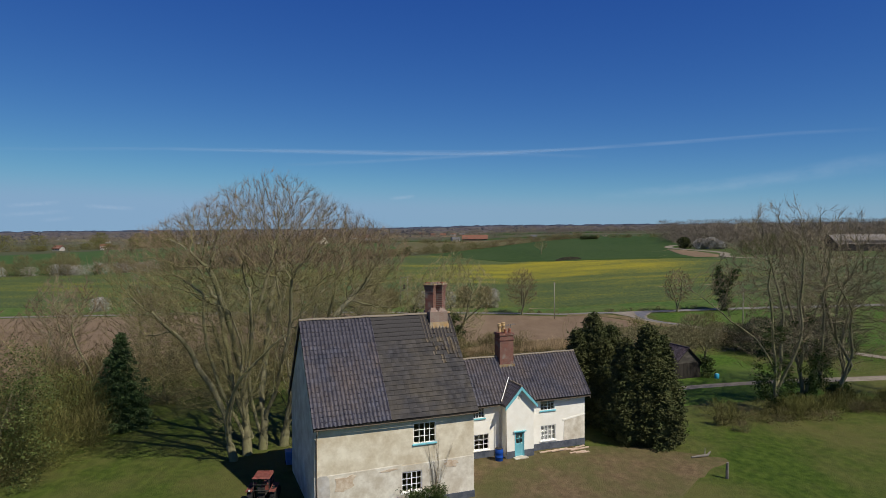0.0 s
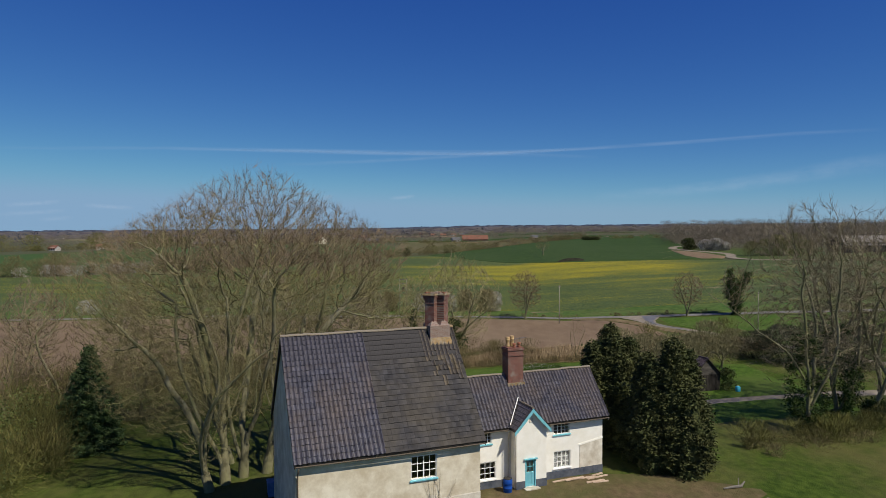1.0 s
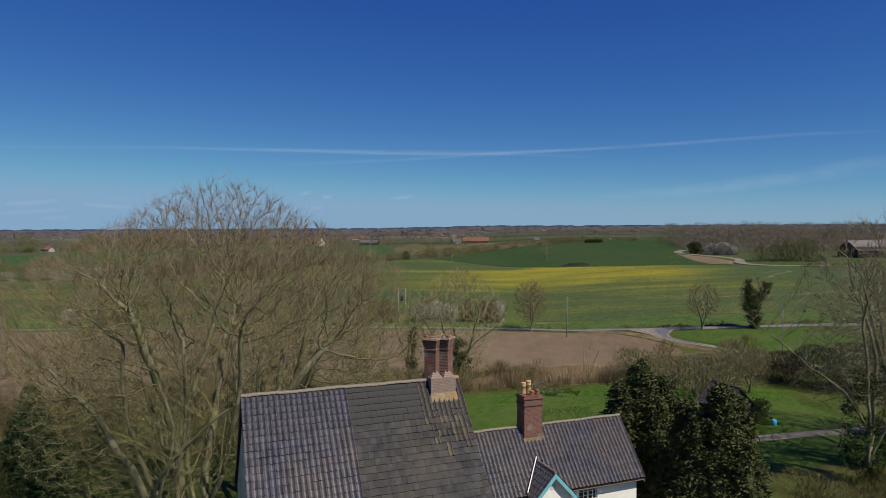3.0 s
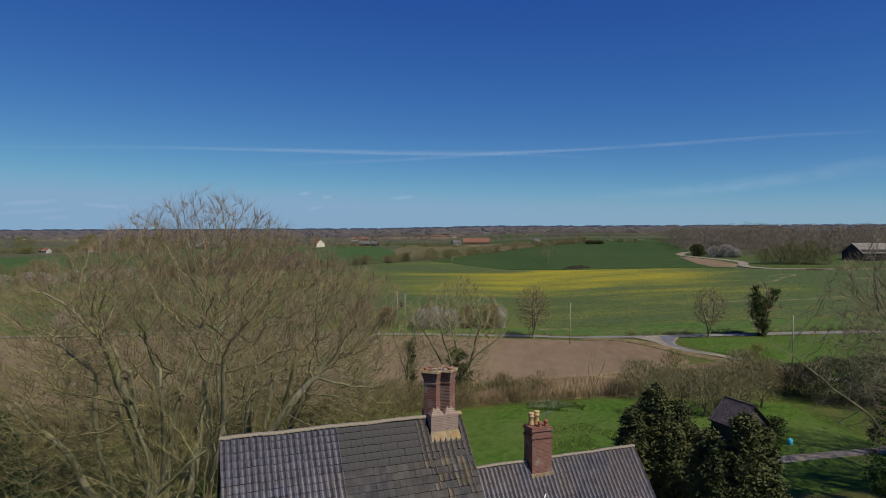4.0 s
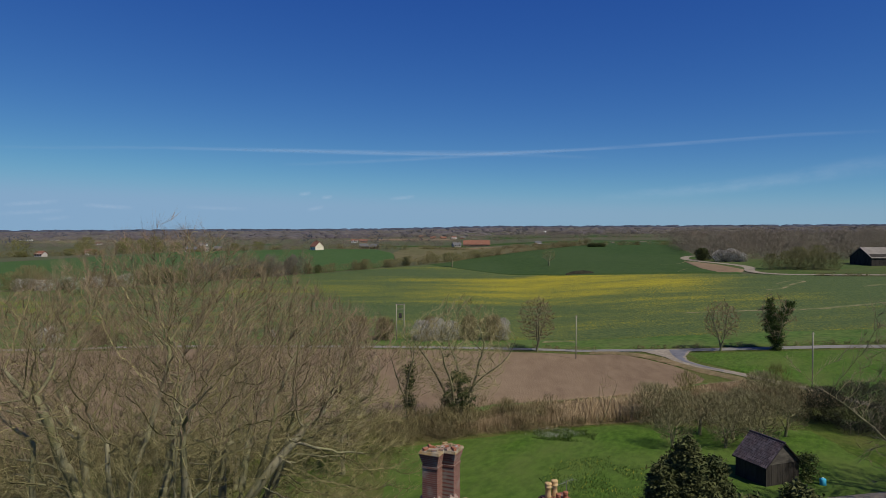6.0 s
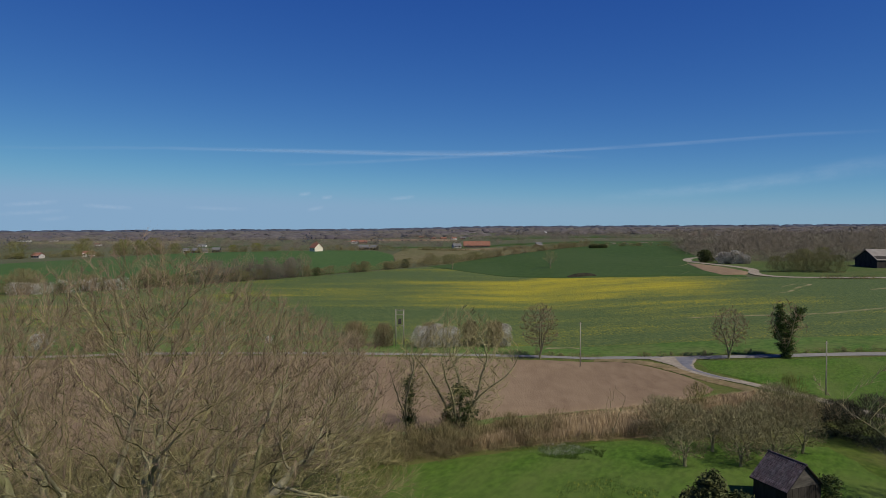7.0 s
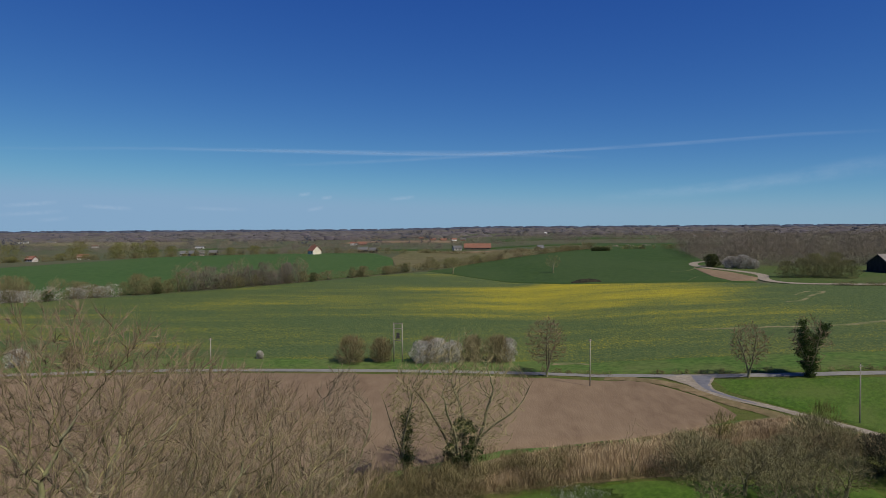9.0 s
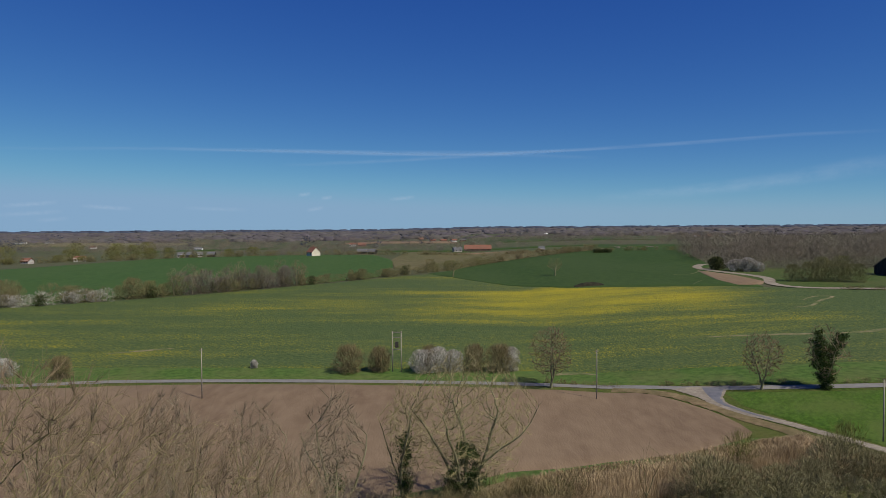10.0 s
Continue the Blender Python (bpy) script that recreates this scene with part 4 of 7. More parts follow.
wroof = hpart("wing_roof", Geo().hull([(MX1 + 0.01, NEY + 0.03, NEZ - 0.12), (NVX, NEY + 0.03, NEZ - 0.12), (NVX, NRY, NRZ - 0.15), (MX1 + 0.01, NRY, NRZ - 0.15)],
                                      [(MX1 + 0.01, NEY, NEZ), (NVX, NEY, NEZ), (NVX, NRY, NRZ), (MX1 + 0.01, NRY, NRZ)]), DARKWOOD, None, "lower roof of dark corrugated pantiles")
roof_slab("rear_slope", MX1 + 0.01, NVX, 2 * NRY - NEY, NEZ, NRY, NRZ, 0.14, wroof, TILE)
ridge_run(MX1 + 0.05, 21.05, NRY, NRZ + 0.04, wroof, RIDGE, 0.42, 0.12, 7)
ridge_run(22.45, NVX, NRY, NRZ + 0.04, wroof, RIDGE, 0.42, 0.12, 8)
gutter(MX1 + 0.1, 20.3, NEY - 0.03, NEZ - 0.10, wroof, 0.02)
gutter(22.95, NVX - 0.02, NEY - 0.03, NEZ - 0.10, wroof, 0.02)
hpart("verge_board", Geo().hull([(NVX - 0.05, NEY, NEZ - 0.3), (NVX - 0.01, NEY, NEZ - 0.3), (NVX - 0.01, NRY, NRZ - 0.35), (NVX - 0.05, NRY, NRZ - 0.35)],
                                [(NVX - 0.05, NEY, NEZ - 0.13), (NVX - 0.01, NEY, NEZ - 0.13), (NVX - 0.01, NRY, NRZ - 0.16), (NVX - 0.05, NRY, NRZ - 0.16)]), GREYWOOD, wroof)

# wing stack
wstack = hpart("wing_chimney", Geo().box(21.14, 48.42, 6.0, 22.36, 49.38, 8.95), BRICK, None, "red brick chimney with four clay pots")
hpart("brick_band", Geo().box(21.08, 48.36, 8.55, 22.42, 49.44, 8.66), BRICK, wstack)
hpart("brick_cap", Geo().box(21.07, 48.35, 8.95, 22.43, 49.45, 9.06).box(21.12, 48.40, 9.06, 22.38, 49.40, 9.14), BRICK, wstack)
hpart("flashing", Geo().box(21.05, 48.33, 6.15, 22.45, 48.42, 6.60), LICHEN, wstack, "pale mortar flashing")
for cx, cy, z, rad, mat, label in ((21.42, 49.1, 9.85, 0.14, POT, "tall buff clay chimney pot"), (21.78, 49.12, 9.92, 0.14, POT, "tall buff clay chimney pot"),
                                   (21.70, 48.62, 9.45, 0.11, POTRED, "short red clay chimney pot"), (22.12, 48.66, 9.48, 0.11, POTRED, "short red clay chimney pot")):
    h = z - 9.14
    prof = [(rad * 1.15, 9.13), (rad * 1.1, 9.2), (rad, 9.14 + h * 0.3), (rad * 0.95, 9.14 + h * 0.62), (rad * 1.2, 9.14 + h * 0.66), (rad * 1.2, 9.14 + h * 0.74),
            (rad * 0.98, 9.14 + h * 0.78), (rad * 1.22, 9.14 + h * 0.9), (rad * 1.22, z - 0.02), (rad * 0.8, z)]
    hpart("chimney_pot", Geo().lathe(cx, cy, prof, 14), mat, wstack, label, True)
ax, ay = 22.55, 49.3
aer = Geo().tube([(ax, ay, 7.2), (ax, ay, 9.75)], [0.022, 0.018], 6, True)
aer.tube([(ax - 1.0, ay - 0.3, 9.62), (ax + 0.5, ay + 0.15, 9.68)], [0.012, 0.012], 5, True)
for k in range(9):
    q = k / 8
    cx, cy, cz = ax - 1.0 + 1.5 * q, ay - 0.3 + 0.45 * q, 9.62 + 0.06 * q
    aer.tube([(cx - 0.07, cy + 0.22, cz), (cx + 0.07, cy - 0.22, cz)], [0.007, 0.007], 4)
hpart("tv_aerial", aer, STEEL, wstack, "thin metal television aerial")

# gabled porch
PX0, PX1, PY, PC, PAZ, PEZ = 20.46, 22.80, 45.82, 21.58, 5.46, 4.02
door_hole = (21.13, 21.95, -0.05, 1.86)
wall_front("porch_wall", PX0, PX1, -0.45, 3.95, PY, 0.25, [door_hole], RENDER_N, "white limewashed porch front")
hpart("porch_gable", Geo().hull([(PX0, PY, 3.955), (PX1, PY, 3.955), (PC, PY, PAZ - 0.16)], [(PX0, PY + 0.25, 3.955), (PX1, PY + 0.25, 3.955), (PC, PY + 0.25, PAZ - 0.16)]), RENDER_N)
for a, b in ((PX0, PX0 + 0.25), (PX1 - 0.25, PX1)):
    hpart("porch_side", Geo().box(a, PY + 0.252, -0.45, b, NY0 - 0.003, 3.95), RENDER_N)
for a, b in ((PX0 - 0.02, 21.12), (21.96, PX1 + 0.02)):
    hpart("porch_plinth", Geo().box(a, PY - 0.03, -0.5, b, PY - 0.004, 0.40), PLINTH)
hpart("datestone", Geo().box(21.44, PY - 0.03, 4.42, 21.74, PY - 0.003, 4.72), PATCH, None, "small blank stone plaque")
for side in (-1, 1):
    ex = PC + side * 1.34
    top = [(PC, 45.52, PAZ), (ex, 45.52, PEZ), (ex, 46.55, PEZ), (PC, 47.75, PAZ)]
    low = [(p[0], p[1], p[2] - 0.13) for p in top]
    slab = hpart("porch_roof", Geo().hull(low, top) if side < 0 else Geo().hull(top, low), TILE, None, "small steep porch roof")
    slope = math.atan2(PAZ - PEZ, 1.34)
    tg = Geo()
    for j in range(6):
        q = j / 6
        for i in range(7):
            yy = 45.54 + i * 0.28
            if yy > 46.5 + q * 1.15:
                continue
            x_low, z_low = ex + (PC - ex) * q, PEZ + (PAZ - PEZ) * q
            x_up, z_up = ex + (PC - ex) * (q + 0.19), PEZ + (PAZ - PEZ) * (q + 0.19)
            prof = [(0.0, 0.03), (0.3, 0.015), (0.6, 0.045), (0.8, 0.08), (1.0, 0.04)]
            n = len(tg.v)
            for u, hh in prof:
                tg.v.append((x_low + side * 0.02, yy + u * 0.28, z_low + hh + 0.03))
            for u, hh in prof:
                tg.v.append((x_up, yy + u * 0.28, min(z_up, PAZ) + hh))
            for u, hh in prof:
                tg.v.append((x_low + side * 0.02, yy + u * 0.28, z_low + 0.01))
            for a in range(4):
                tg.f += [(n + a, n + a + 1, n + 6 + a, n + 5 + a), (n + 10 + a, n + 11 + a, n + a + 1, n + a)]
    hpart("porch_tiles", tg, TILE, slab)
    b0 = [(PC, 45.47, PAZ - 0.02), (ex + side * 0.06, 45.47, PEZ - 0.09), (ex + side * 0.06, 45.47, PEZ - 0.34), (PC + side * 0.62, 45.47, PAZ - 0.98), (PC, 45.47, PAZ - 0.30)]
    b1 = [(p[0], 45.515, p[2]) for p in b0]
    hpart("porch_bargeboard", Geo().hull(b0, b1), BARGE, slab, "turquoise painted bargeboard")
hpart("porch_ridge", Geo().tube([(PC, 45.5, PAZ + 0.02), (PC, 47.7, PAZ + 0.02)], [0.09, 0.09], 8, True), RIDGE)
lv = [(20.18, 46.36, 4.20), (20.24, 46.36, 4.17), (PC - 0.06, 47.66, 5.66), (PC - 0.12, 47.66, 5.70)]
hpart("lead_valley", Geo().hull([(a, b - 0.05, c + 0.03) for a, b, c in lv], [(a, b - 0.11, c + 0.09) for a, b, c in lv]), WHITE, None, "pale lead valley strip")
door = hpart("door", Geo().box(21.20, PY + 0.06, -0.02, 21.88, PY + 0.11, 0.95), BARGE, None, "turquoise half-glazed plank front door")
hpart("door_frame", Geo().box(21.13, PY - 0.02, -0.05, 21.20, PY + 0.13, 1.86).box(21.88, PY - 0.02, -0.05, 21.95, PY + 0.13, 1.86).box(21.20, PY - 0.02, 1.79, 21.88, PY + 0.13, 1.86), BARGE, door)
hpart("door_hood", Geo().box(21.02, PY - 0.16, 1.88, 22.06, PY - 0.003, 1.93), BARGE, door)
g = Geo().box(21.20, PY + 0.06, 0.955, 21.27, PY + 0.11, 1.79).box(21.81, PY + 0.06, 0.955, 21.88, PY + 0.11, 1.79).box(21.27, PY + 0.06, 1.72, 21.81, PY + 0.11, 1.79)
g.box(21.52, PY + 0.065, 0.955, 21.56, PY + 0.105, 1.72).box(21.27, PY + 0.068, 1.31, 21.81, PY + 0.103, 1.35)
hpart("door_sash", g, BARGE, door)
for a, b, c, d in ((21.27, 21.52, 0.955, 1.31), (21.56, 21.81, 0.955, 1.31), (21.27, 21.52, 1.35, 1.72), (21.56, 21.81, 1.35, 1.72)):
    pane = hpart("door_pane", Geo().box(a, PY + 0.08, c, b, PY + 0.084, d), GLASS, door)
    pane.visible_shadow = False
for k in range(6):
    hpart("door_board", Geo().box(21.205 + k * 0.112, PY + 0.052, 0.12, 21.205 + k * 0.112 + 0.105, PY + 0.059, 0.86), BARGE, door)
hpart("door_handle", Geo().tube([(21.79, PY + 0.05, 0.92), (21.79, PY - 0.01, 0.92), (21.70, PY - 0.01, 0.92)], [0.012, 0.012, 0.012], 6, True), STEEL, door, "metal door handle")
hpart("doorstep", Geo().box(20.98, PY - 0.45, -0.3, 22.10, PY - 0.035, -0.06), PATCH)
downpipe([(22.98, 46.25, 3.86), (22.96, 46.4, 3.6), (22.90, 46.69, 3.3), (22.90, 46.69, 0.05)])
downpipe([(20.16, 46.25, 3.86), (20.2, 46.45, 3.6), (20.28, 46.69, 3.3), (20.28, 46.69, 0.0)])
downpipe([(20.40, 45.90, 3.85), (20.38, 45.78, 3.5), (20.38, 45.76, 0.0)], 0.035)

# ---- things in the yard ----
barrel = holder("water_barrel", "bright blue plastic water barrel beside the porch", "barrel", (19.75, 45.75, gz(19.75, 45.75)))
part("drum", Geo().lathe(0, 0, [(0.27, 0.0), (0.30, 0.04), (0.31, 0.28), (0.33, 0.30), (0.33, 0.34), (0.31, 0.36), (0.31, 0.60), (0.33, 0.62), (0.33, 0.66), (0.30, 0.90), (0.27, 0.94)], 20), BLUEP, barrel, "", True)
part("lid", Geo().lathe(0, 0, [(0.29, 0.941), (0.29, 0.97), (0.25, 0.99)], 20), IRON, barrel, "dark barrel lid", True)
wheelie = holder("wheeled_bin", "faded blue wheeled refuse bin in the shade of the gable", "bin", (4.7, 50.9, gz(4.7, 50.9)))
part("bin_body", Geo().hull([(-0.24, -0.27, 0.05), (0.24, -0.27, 0.05), (0.24, 0.25, 0.05), (-0.24, 0.25, 0.05)], [(-0.29, -0.34, 0.98), (0.29, -0.34, 0.98), (0.29, 0.34, 0.98), (-0.29, 0.34, 0.98)]), BLUEBIN, wheelie)
part("bin_lid", Geo().hull([(-0.31, -0.37, 0.985), (0.31, -0.37, 0.985), (0.31, 0.36, 0.985), (-0.31, 0.36, 0.985)], [(-0.28, -0.33, 1.05), (0.28, -0.33, 1.05), (0.28, 0.34, 1.10), (-0.28, 0.34, 1.10)]), BLUEBIN, wheelie)
for s in (-1, 1):
    part("bin_wheel", Geo().tube([(s * 0.25, 0.27, 0.1), (s * 0.30, 0.27, 0.1)], [0.1, 0.1], 12, True), RUBBER, wheelie)
part("bin_handle", Geo().tube([(-0.25, 0.38, 1.0), (0.25, 0.38, 1.0)], [0.018, 0.018], 6, True), BLUEBIN, wheelie)


def tractor(x, y, yaw):
    """A small old red tractor seen from behind, with a cab roof."""
    t = holder("tractor", "small old red tractor with a faded canopy roof", "tractor", (x, y, gz(x, y)))
    t.rotation_euler = (0, 0, radians(yaw))
    part("bonnet", Geo().hull([(-0.28, 0.35, 0.75), (0.28, 0.35, 0.75), (0.24, 1.9, 0.75), (-0.24, 1.9, 0.75)], [(-0.24, 0.35, 1.28), (0.24, 0.35, 1.28), (0.2, 1.9, 1.2), (-0.2, 1.9, 1.2)]), REDP, t)
    part("gearbox", Geo().box(-0.22, -0.55, 0.45, 0.22, 0.4, 0.86).box(-0.16, 0.4, 0.45, 0.16, 1.8, 0.74), IRON, t)
    for s in (-1, 1):
        prof = [(0.30, -0.14), (0.58, -0.16), (0.66, -0.12), (0.68, 0.0), (0.66, 0.12), (0.58, 0.16), (0.30, 0.14)]
        w = Geo().tube([(s * 0.72 + d, -0.3, 0.68) for _, d in prof], [q for q, _ in prof], 22, True)
        tyre = part("rear_wheel", w, RUBBER, t, "", True)
        part("rim", Geo().tube([(s * 0.72 - 0.145, -0.3, 0.68), (s * 0.72 + 0.145, -0.3, 0.68)], [0.32, 0.32], 16, True), REDP, tyre)
        for k in range(16):
            a = 2 * math.pi * k / 16
            lug = Geo().box(-0.15, -0.03, 0.0, 0.15, 0.03, 0.05)
            lug.move(Matrix.Translation((s * 0.72, -0.3, 0.68)) @ Matrix.Rotation(a, 4, "X") @ Matrix.Translation((0, 0, 0.665)) @ Matrix.Rotation(0.5 * s, 4, "Z"))
            part("tyre_lug", lug, RUBBER, tyre)
        part("front_wheel", Geo().tube([(s * 0.55 + d, 1.65, 0.34) for d in (-0.07, -0.05, 0.05, 0.07)], [0.26, 0.34, 0.34, 0.26], 18, True), RUBBER, t, "", True)
        part("mudguard", Geo().hull([(s * 0.72 - 0.2, -0.95, 1.25), (s * 0.72 + 0.2, -0.95, 1.25), (s * 0.72 + 0.2, 0.3, 1.35), (s * 0.72 - 0.2, 0.3, 1.35)],
                                    [(s * 0.72 - 0.2, -0.95, 1.29), (s * 0.72 + 0.2, -0.95, 1.29), (s * 0.72 + 0.2, 0.3, 1.39), (s * 0.72 - 0.2, 0.3, 1.39)]), REDP, t)
        for yy in (-0.72, 0.42):
            part("roof_post", Geo().tube([(s * 0.50, yy, 1.2), (s * 0.48, yy * 0.9, 2.04)], [0.03, 0.03], 6), IRON, t)
    part("canopy", Geo().hull([(-0.56, -0.8, 2.02), (0.56, -0.8, 2.02), (0.56, 0.5, 2.02), (-0.56, 0.5, 2.02)], [(-0.48, -0.7, 2.12), (0.48, -0.7, 2.12), (0.48, 0.4, 2.12), (-0.48, 0.4, 2.12)]), REDP, t, "sun-faded red canopy")
    for zz in (1.25, 1.62):
        part("cab_rail", Geo().tube([(-0.49, -0.73, zz), (0.49, -0.73, zz)], [0.025, 0.025], 6), IRON, t)
    part("rear_lamp", Geo().box(-0.72, -0.98, 1.3, -0.62, -0.94, 1.4), WHITE, t)
    part("seat", Geo().hull([(-0.22, -0.6, 1.0), (0.22, -0.6, 1.0), (0.22, -0.2, 1.0), (-0.22, -0.2, 1.0)], [(-0.24, -0.65, 1.08), (0.24, -0.65, 1.08), (0.24, -0.2, 1.06), (-0.24, -0.2, 1.06)]), IRON, t)
    part("seat_back", Geo().box(-0.22, -0.7, 1.09, 0.22, -0.64, 1.42), IRON, t)
    ring = [(0.2 * math.cos(a * math.pi / 8), 0.18 + 0.06 * math.sin(a * math.pi / 8), 1.5 + 0.19 * math.sin(a * math.pi / 8)) for a in range(17)]
    part("steering_wheel", Geo().tube(ring, [0.016] * 17, 6).tube([(0, 0.2, 1.5), (0, 0.5, 1.25)], [0.02, 0.02], 6), IRON, t)
    part("exhaust", Geo().tube([(0.2, 1.1, 1.2), (0.2, 1.1, 1.95)], [0.03, 0.03], 8, True), IRON, t)
    for s in (-1, 1):
        part("link_arm", Geo().tube([(s * 0.3, -0.5, 0.7), (s * 0.38, -1.25, 0.5)], [0.03, 0.03], 6, True), REDP, t)


tractor(2.1, 43.6, -20)
rng = random.Random(5)
for x, y, w, yaw, dz in ((24.6, 46.2, 2.2, 3, 0.0), (25.9, 46.05, 1.9, -4, 0.0), (27.0, 45.85, 1.8, 6, 0.0), (25.2, 46.0, 1.6, 8, 0.06), (26.4, 45.2, 1.5, 2, 0.0), (26.7, 45.0, 1.2, -6, 0.0), (27.3, 46.3, 1.0, 12, 0.0)):
    ob = thing("timber_plank", Geo().hull([(-w / 2, -0.09, 0), (w / 2, -0.085, 0), (w / 2, 0.085, 0), (-w / 2, 0.09, 0)], [(-w / 2, -0.085, 0.06), (w / 2, -0.08, 0.06), (w / 2, 0.08, 0.06), (-w / 2, 0.085, 0.06)]), PLANK,
               "reclaimed timber plank lying on the grass by the wall", "plank", "timber by the wall")
    ob.matrix_basis = pose(x, y, gz(x, y) + 0.02 + dz, 0, 0, yaw)


def fence_post(x, y, h, rad=0.08, lean=3.0):
    geo = Geo()
    pts = [(0.012 * math.sin(k * 2.1), 0.01 * math.cos(k * 1.7), -0.2 + (h + 0.2) * k / 6) for k in range(7)]
    geo.tube(pts, [rad * (1.1 - 0.03 * k) for k in range(7)], 8, True)
    ob = thing("fence_post", geo, GREYWOOD, "weathered upright wooden post in the grass", "post", "old fence posts")
    ob.matrix_basis = pose(x, y, gz(x, y), lean, -lean * 0.6, 20)


fence_post(33.0, 36.4, 1.15, 0.11, 2)
fence_post(33.7, 43.1, 1.05, 0.07, 3)
log = Geo().tube([(-0.9, 0.1, 0.10), (-0.2, 0, 0.14), (0.5, -0.05, 0.12), (1.0, 0.15, 0.30)], [0.05, 0.09, 0.10, 0.04], 7, True).tube([(0.3, 0, 0.14), (0.7, 0.4, 0.5)], [0.05, 0.02], 6, True)
ob = thing("fallen_branch", log, GREYWOOD, "bleached fallen branch lying in the grass", "branch")
ob.location = (34.6, 40.6, gz(34.6, 40.6))


def shed():
    """Tarred weatherboard shed with a pantiled roof."""
    cr, cf = 29.72, 82.87
    x, y = W(cr, cf)
    ridge = Vector(W(cr - 0.357, cf + 0.934)) - Vector(W(cr, cf))
    yaw = math.degrees(math.atan2(ridge.y, ridge.x))
    s = holder("garden_shed", "black tarred weatherboard shed with a pantiled roof", "shed", (x, y, gz(x, y) - 0.25))
    s.rotation_euler = (0, 0, radians(yaw))
    # local x along the ridge (away), y across
    L, Wd, EH, RH = 1.75, 2.0, 2.25, 4.15
    for yy in (-Wd, Wd - 0.08):
        part("side_wall", Geo().box(-L, yy, 0, L, yy + 0.08, EH), DARKWOOD, s)
    for xx in (-L - 0.001, L - 0.079):
        gbl = [(-Wd, 0), (Wd, 0), (Wd, EH), (0, RH - 0.08), (-Wd, EH)]
        part("end_wall", Geo().hull([(xx, a, b) for a, b in gbl], [(xx + 0.08, a, b) for a, b in gbl]), DARKWOOD, s)
    for k in range(9):
        z = EH + k * 0.22
        half = Wd * (RH - 0.1 - z) / (RH - 0.1 - EH)
        if half > 0.12:
            part("weatherboard", Geo().hull([(-L - 0.045, -half, z), (-L - 0.045, half, z), (-L - 0.006, half, z), (-L - 0.006, -half, z)],
                                            [(-L - 0.02, -half + 0.12, z + 0.21), (-L - 0.02, half - 0.12, z + 0.21), (-L - 0.006, half - 0.12, z + 0.21), (-L - 0.006, -half + 0.12, z + 0.21)]), TARGREY, s)
    for k in range(18):
        a = -Wd + 0.02 + k * (2 * Wd / 18)
        part("door_board", Geo().box(-L - 0.03 - 0.008 * (k % 3), a, 0.02, -L - 0.005, a + 2 * Wd / 18 - 0.015, EH - 0.02 - 0.02 * (k % 2)), DARKWOOD, s)
    for side in (-1, 1):
        e0, e1 = side * (Wd + 0.22), 0.0
        ze = EH - 0.2
        a = [(-L - 0.25, e0, ze), (L + 0.25, e0, ze), (L + 0.25, 0, RH), (-L - 0.25, 0, RH)]
        b = [(p[0], p[1], p[2] - 0.07) for p in a]
        slab = part("shed_roof", Geo().hull(b, a), DARKWOOD, s)
        rows, cols = 10, 17
        prof = [(0.0, 0.03), (0.3, 0.01), (0.55, 0.04), (0.78, 0.085), (1.0, 0.04)]
        tg = Geo()
        for j in range(rows):
            for i in range(cols):
                w = (2 * L + 0.5) / cols
                q0, q1 = j / rows, (j + 1.1) / rows
                n = len(tg.v)
                for q, up in ((q0, 0.03), (min(q1, 1.0), 0.0), (q0, -0.01)):
                    for u, h in prof:
                        tg.v.append((-L - 0.25 + (i + u) * w, e0 * (1 - q), ze + (RH - ze) * q + up + (h if up >= 0 else 0.01)))
                for k in range(4):
                    tg.f += [(n + k, n + k + 1, n + 6 + k, n + 5 + k), (n + 10 + k, n + 11 + k, n + k + 1, n + k)]
        part("shed_tiles", tg, SHEDTILE, slab)
    part("ridge_cap", Geo().tube([(-L - 0.27, 0, RH + 0.03), (L + 0.27, 0, RH + 0.03)], [0.10, 0.10], 8, True), SHEDTILE, s)


SHEDTILE = material("brown_black_pantile", (0.042, 0.037, 0.046), (0.084, 0.074, 0.086), 2.5, 0.45, 0.2, (0.15, 0.065, 0.045), 0.5, 20.0, 0.15, island=0.3)
shed()
bx, by = W(33.9, 81.0)
blue = holder("plastic_drum", "small turquoise plastic drum on the grass beside the shed", "drum", (bx, by, gz(bx, by)))
part("drum_body", Geo().lathe(0, 0, [(0.25, 0.0), (0.28, 0.05), (0.28, 0.55), (0.22, 0.62), (0.08, 0.66)], 14), TARP, blue, "", True)
part("drum_cap", Geo().lathe(0, 0, [(0.07, 0.661), (0.07, 0.70)], 10), WHITE, blue)


# ---- vegetation ----
def limb(geo, p, d, length, r0, r1, segs, sides, rng, wander, lift, env=None):
    """One bending branch; returns its points and directions."""
    pts, dirs, rad = [tuple(p)], [d], [r0]
    x, y, z = p
    dx, dy, dz = d
    step = length / segs
    for k in range(segs):
        dx += rng.gauss(0, wander)
        dy += rng.gauss(0, wander)
        dz += rng.gauss(0, wander) + lift
        s = 1 / math.sqrt(dx * dx + dy * dy + dz * dz)
        dx, dy, dz = dx * s, dy * s, dz * s
        x, y, z = x + dx * step, y + dy * step, z + dz * step
        pts.append((x, y, z))
        dirs.append((dx, dy, dz))
        rad.append(r0 + (r1 - r0) * (k + 1) / segs)
        if env and ((x - env[0]) ** 2 + (y - env[1]) ** 2) / env[3] ** 2 + ((z - env[2]) / env[4]) ** 2 > 1:
            break
    geo.tube(pts, rad, sides)
    return pts, dirs, rad


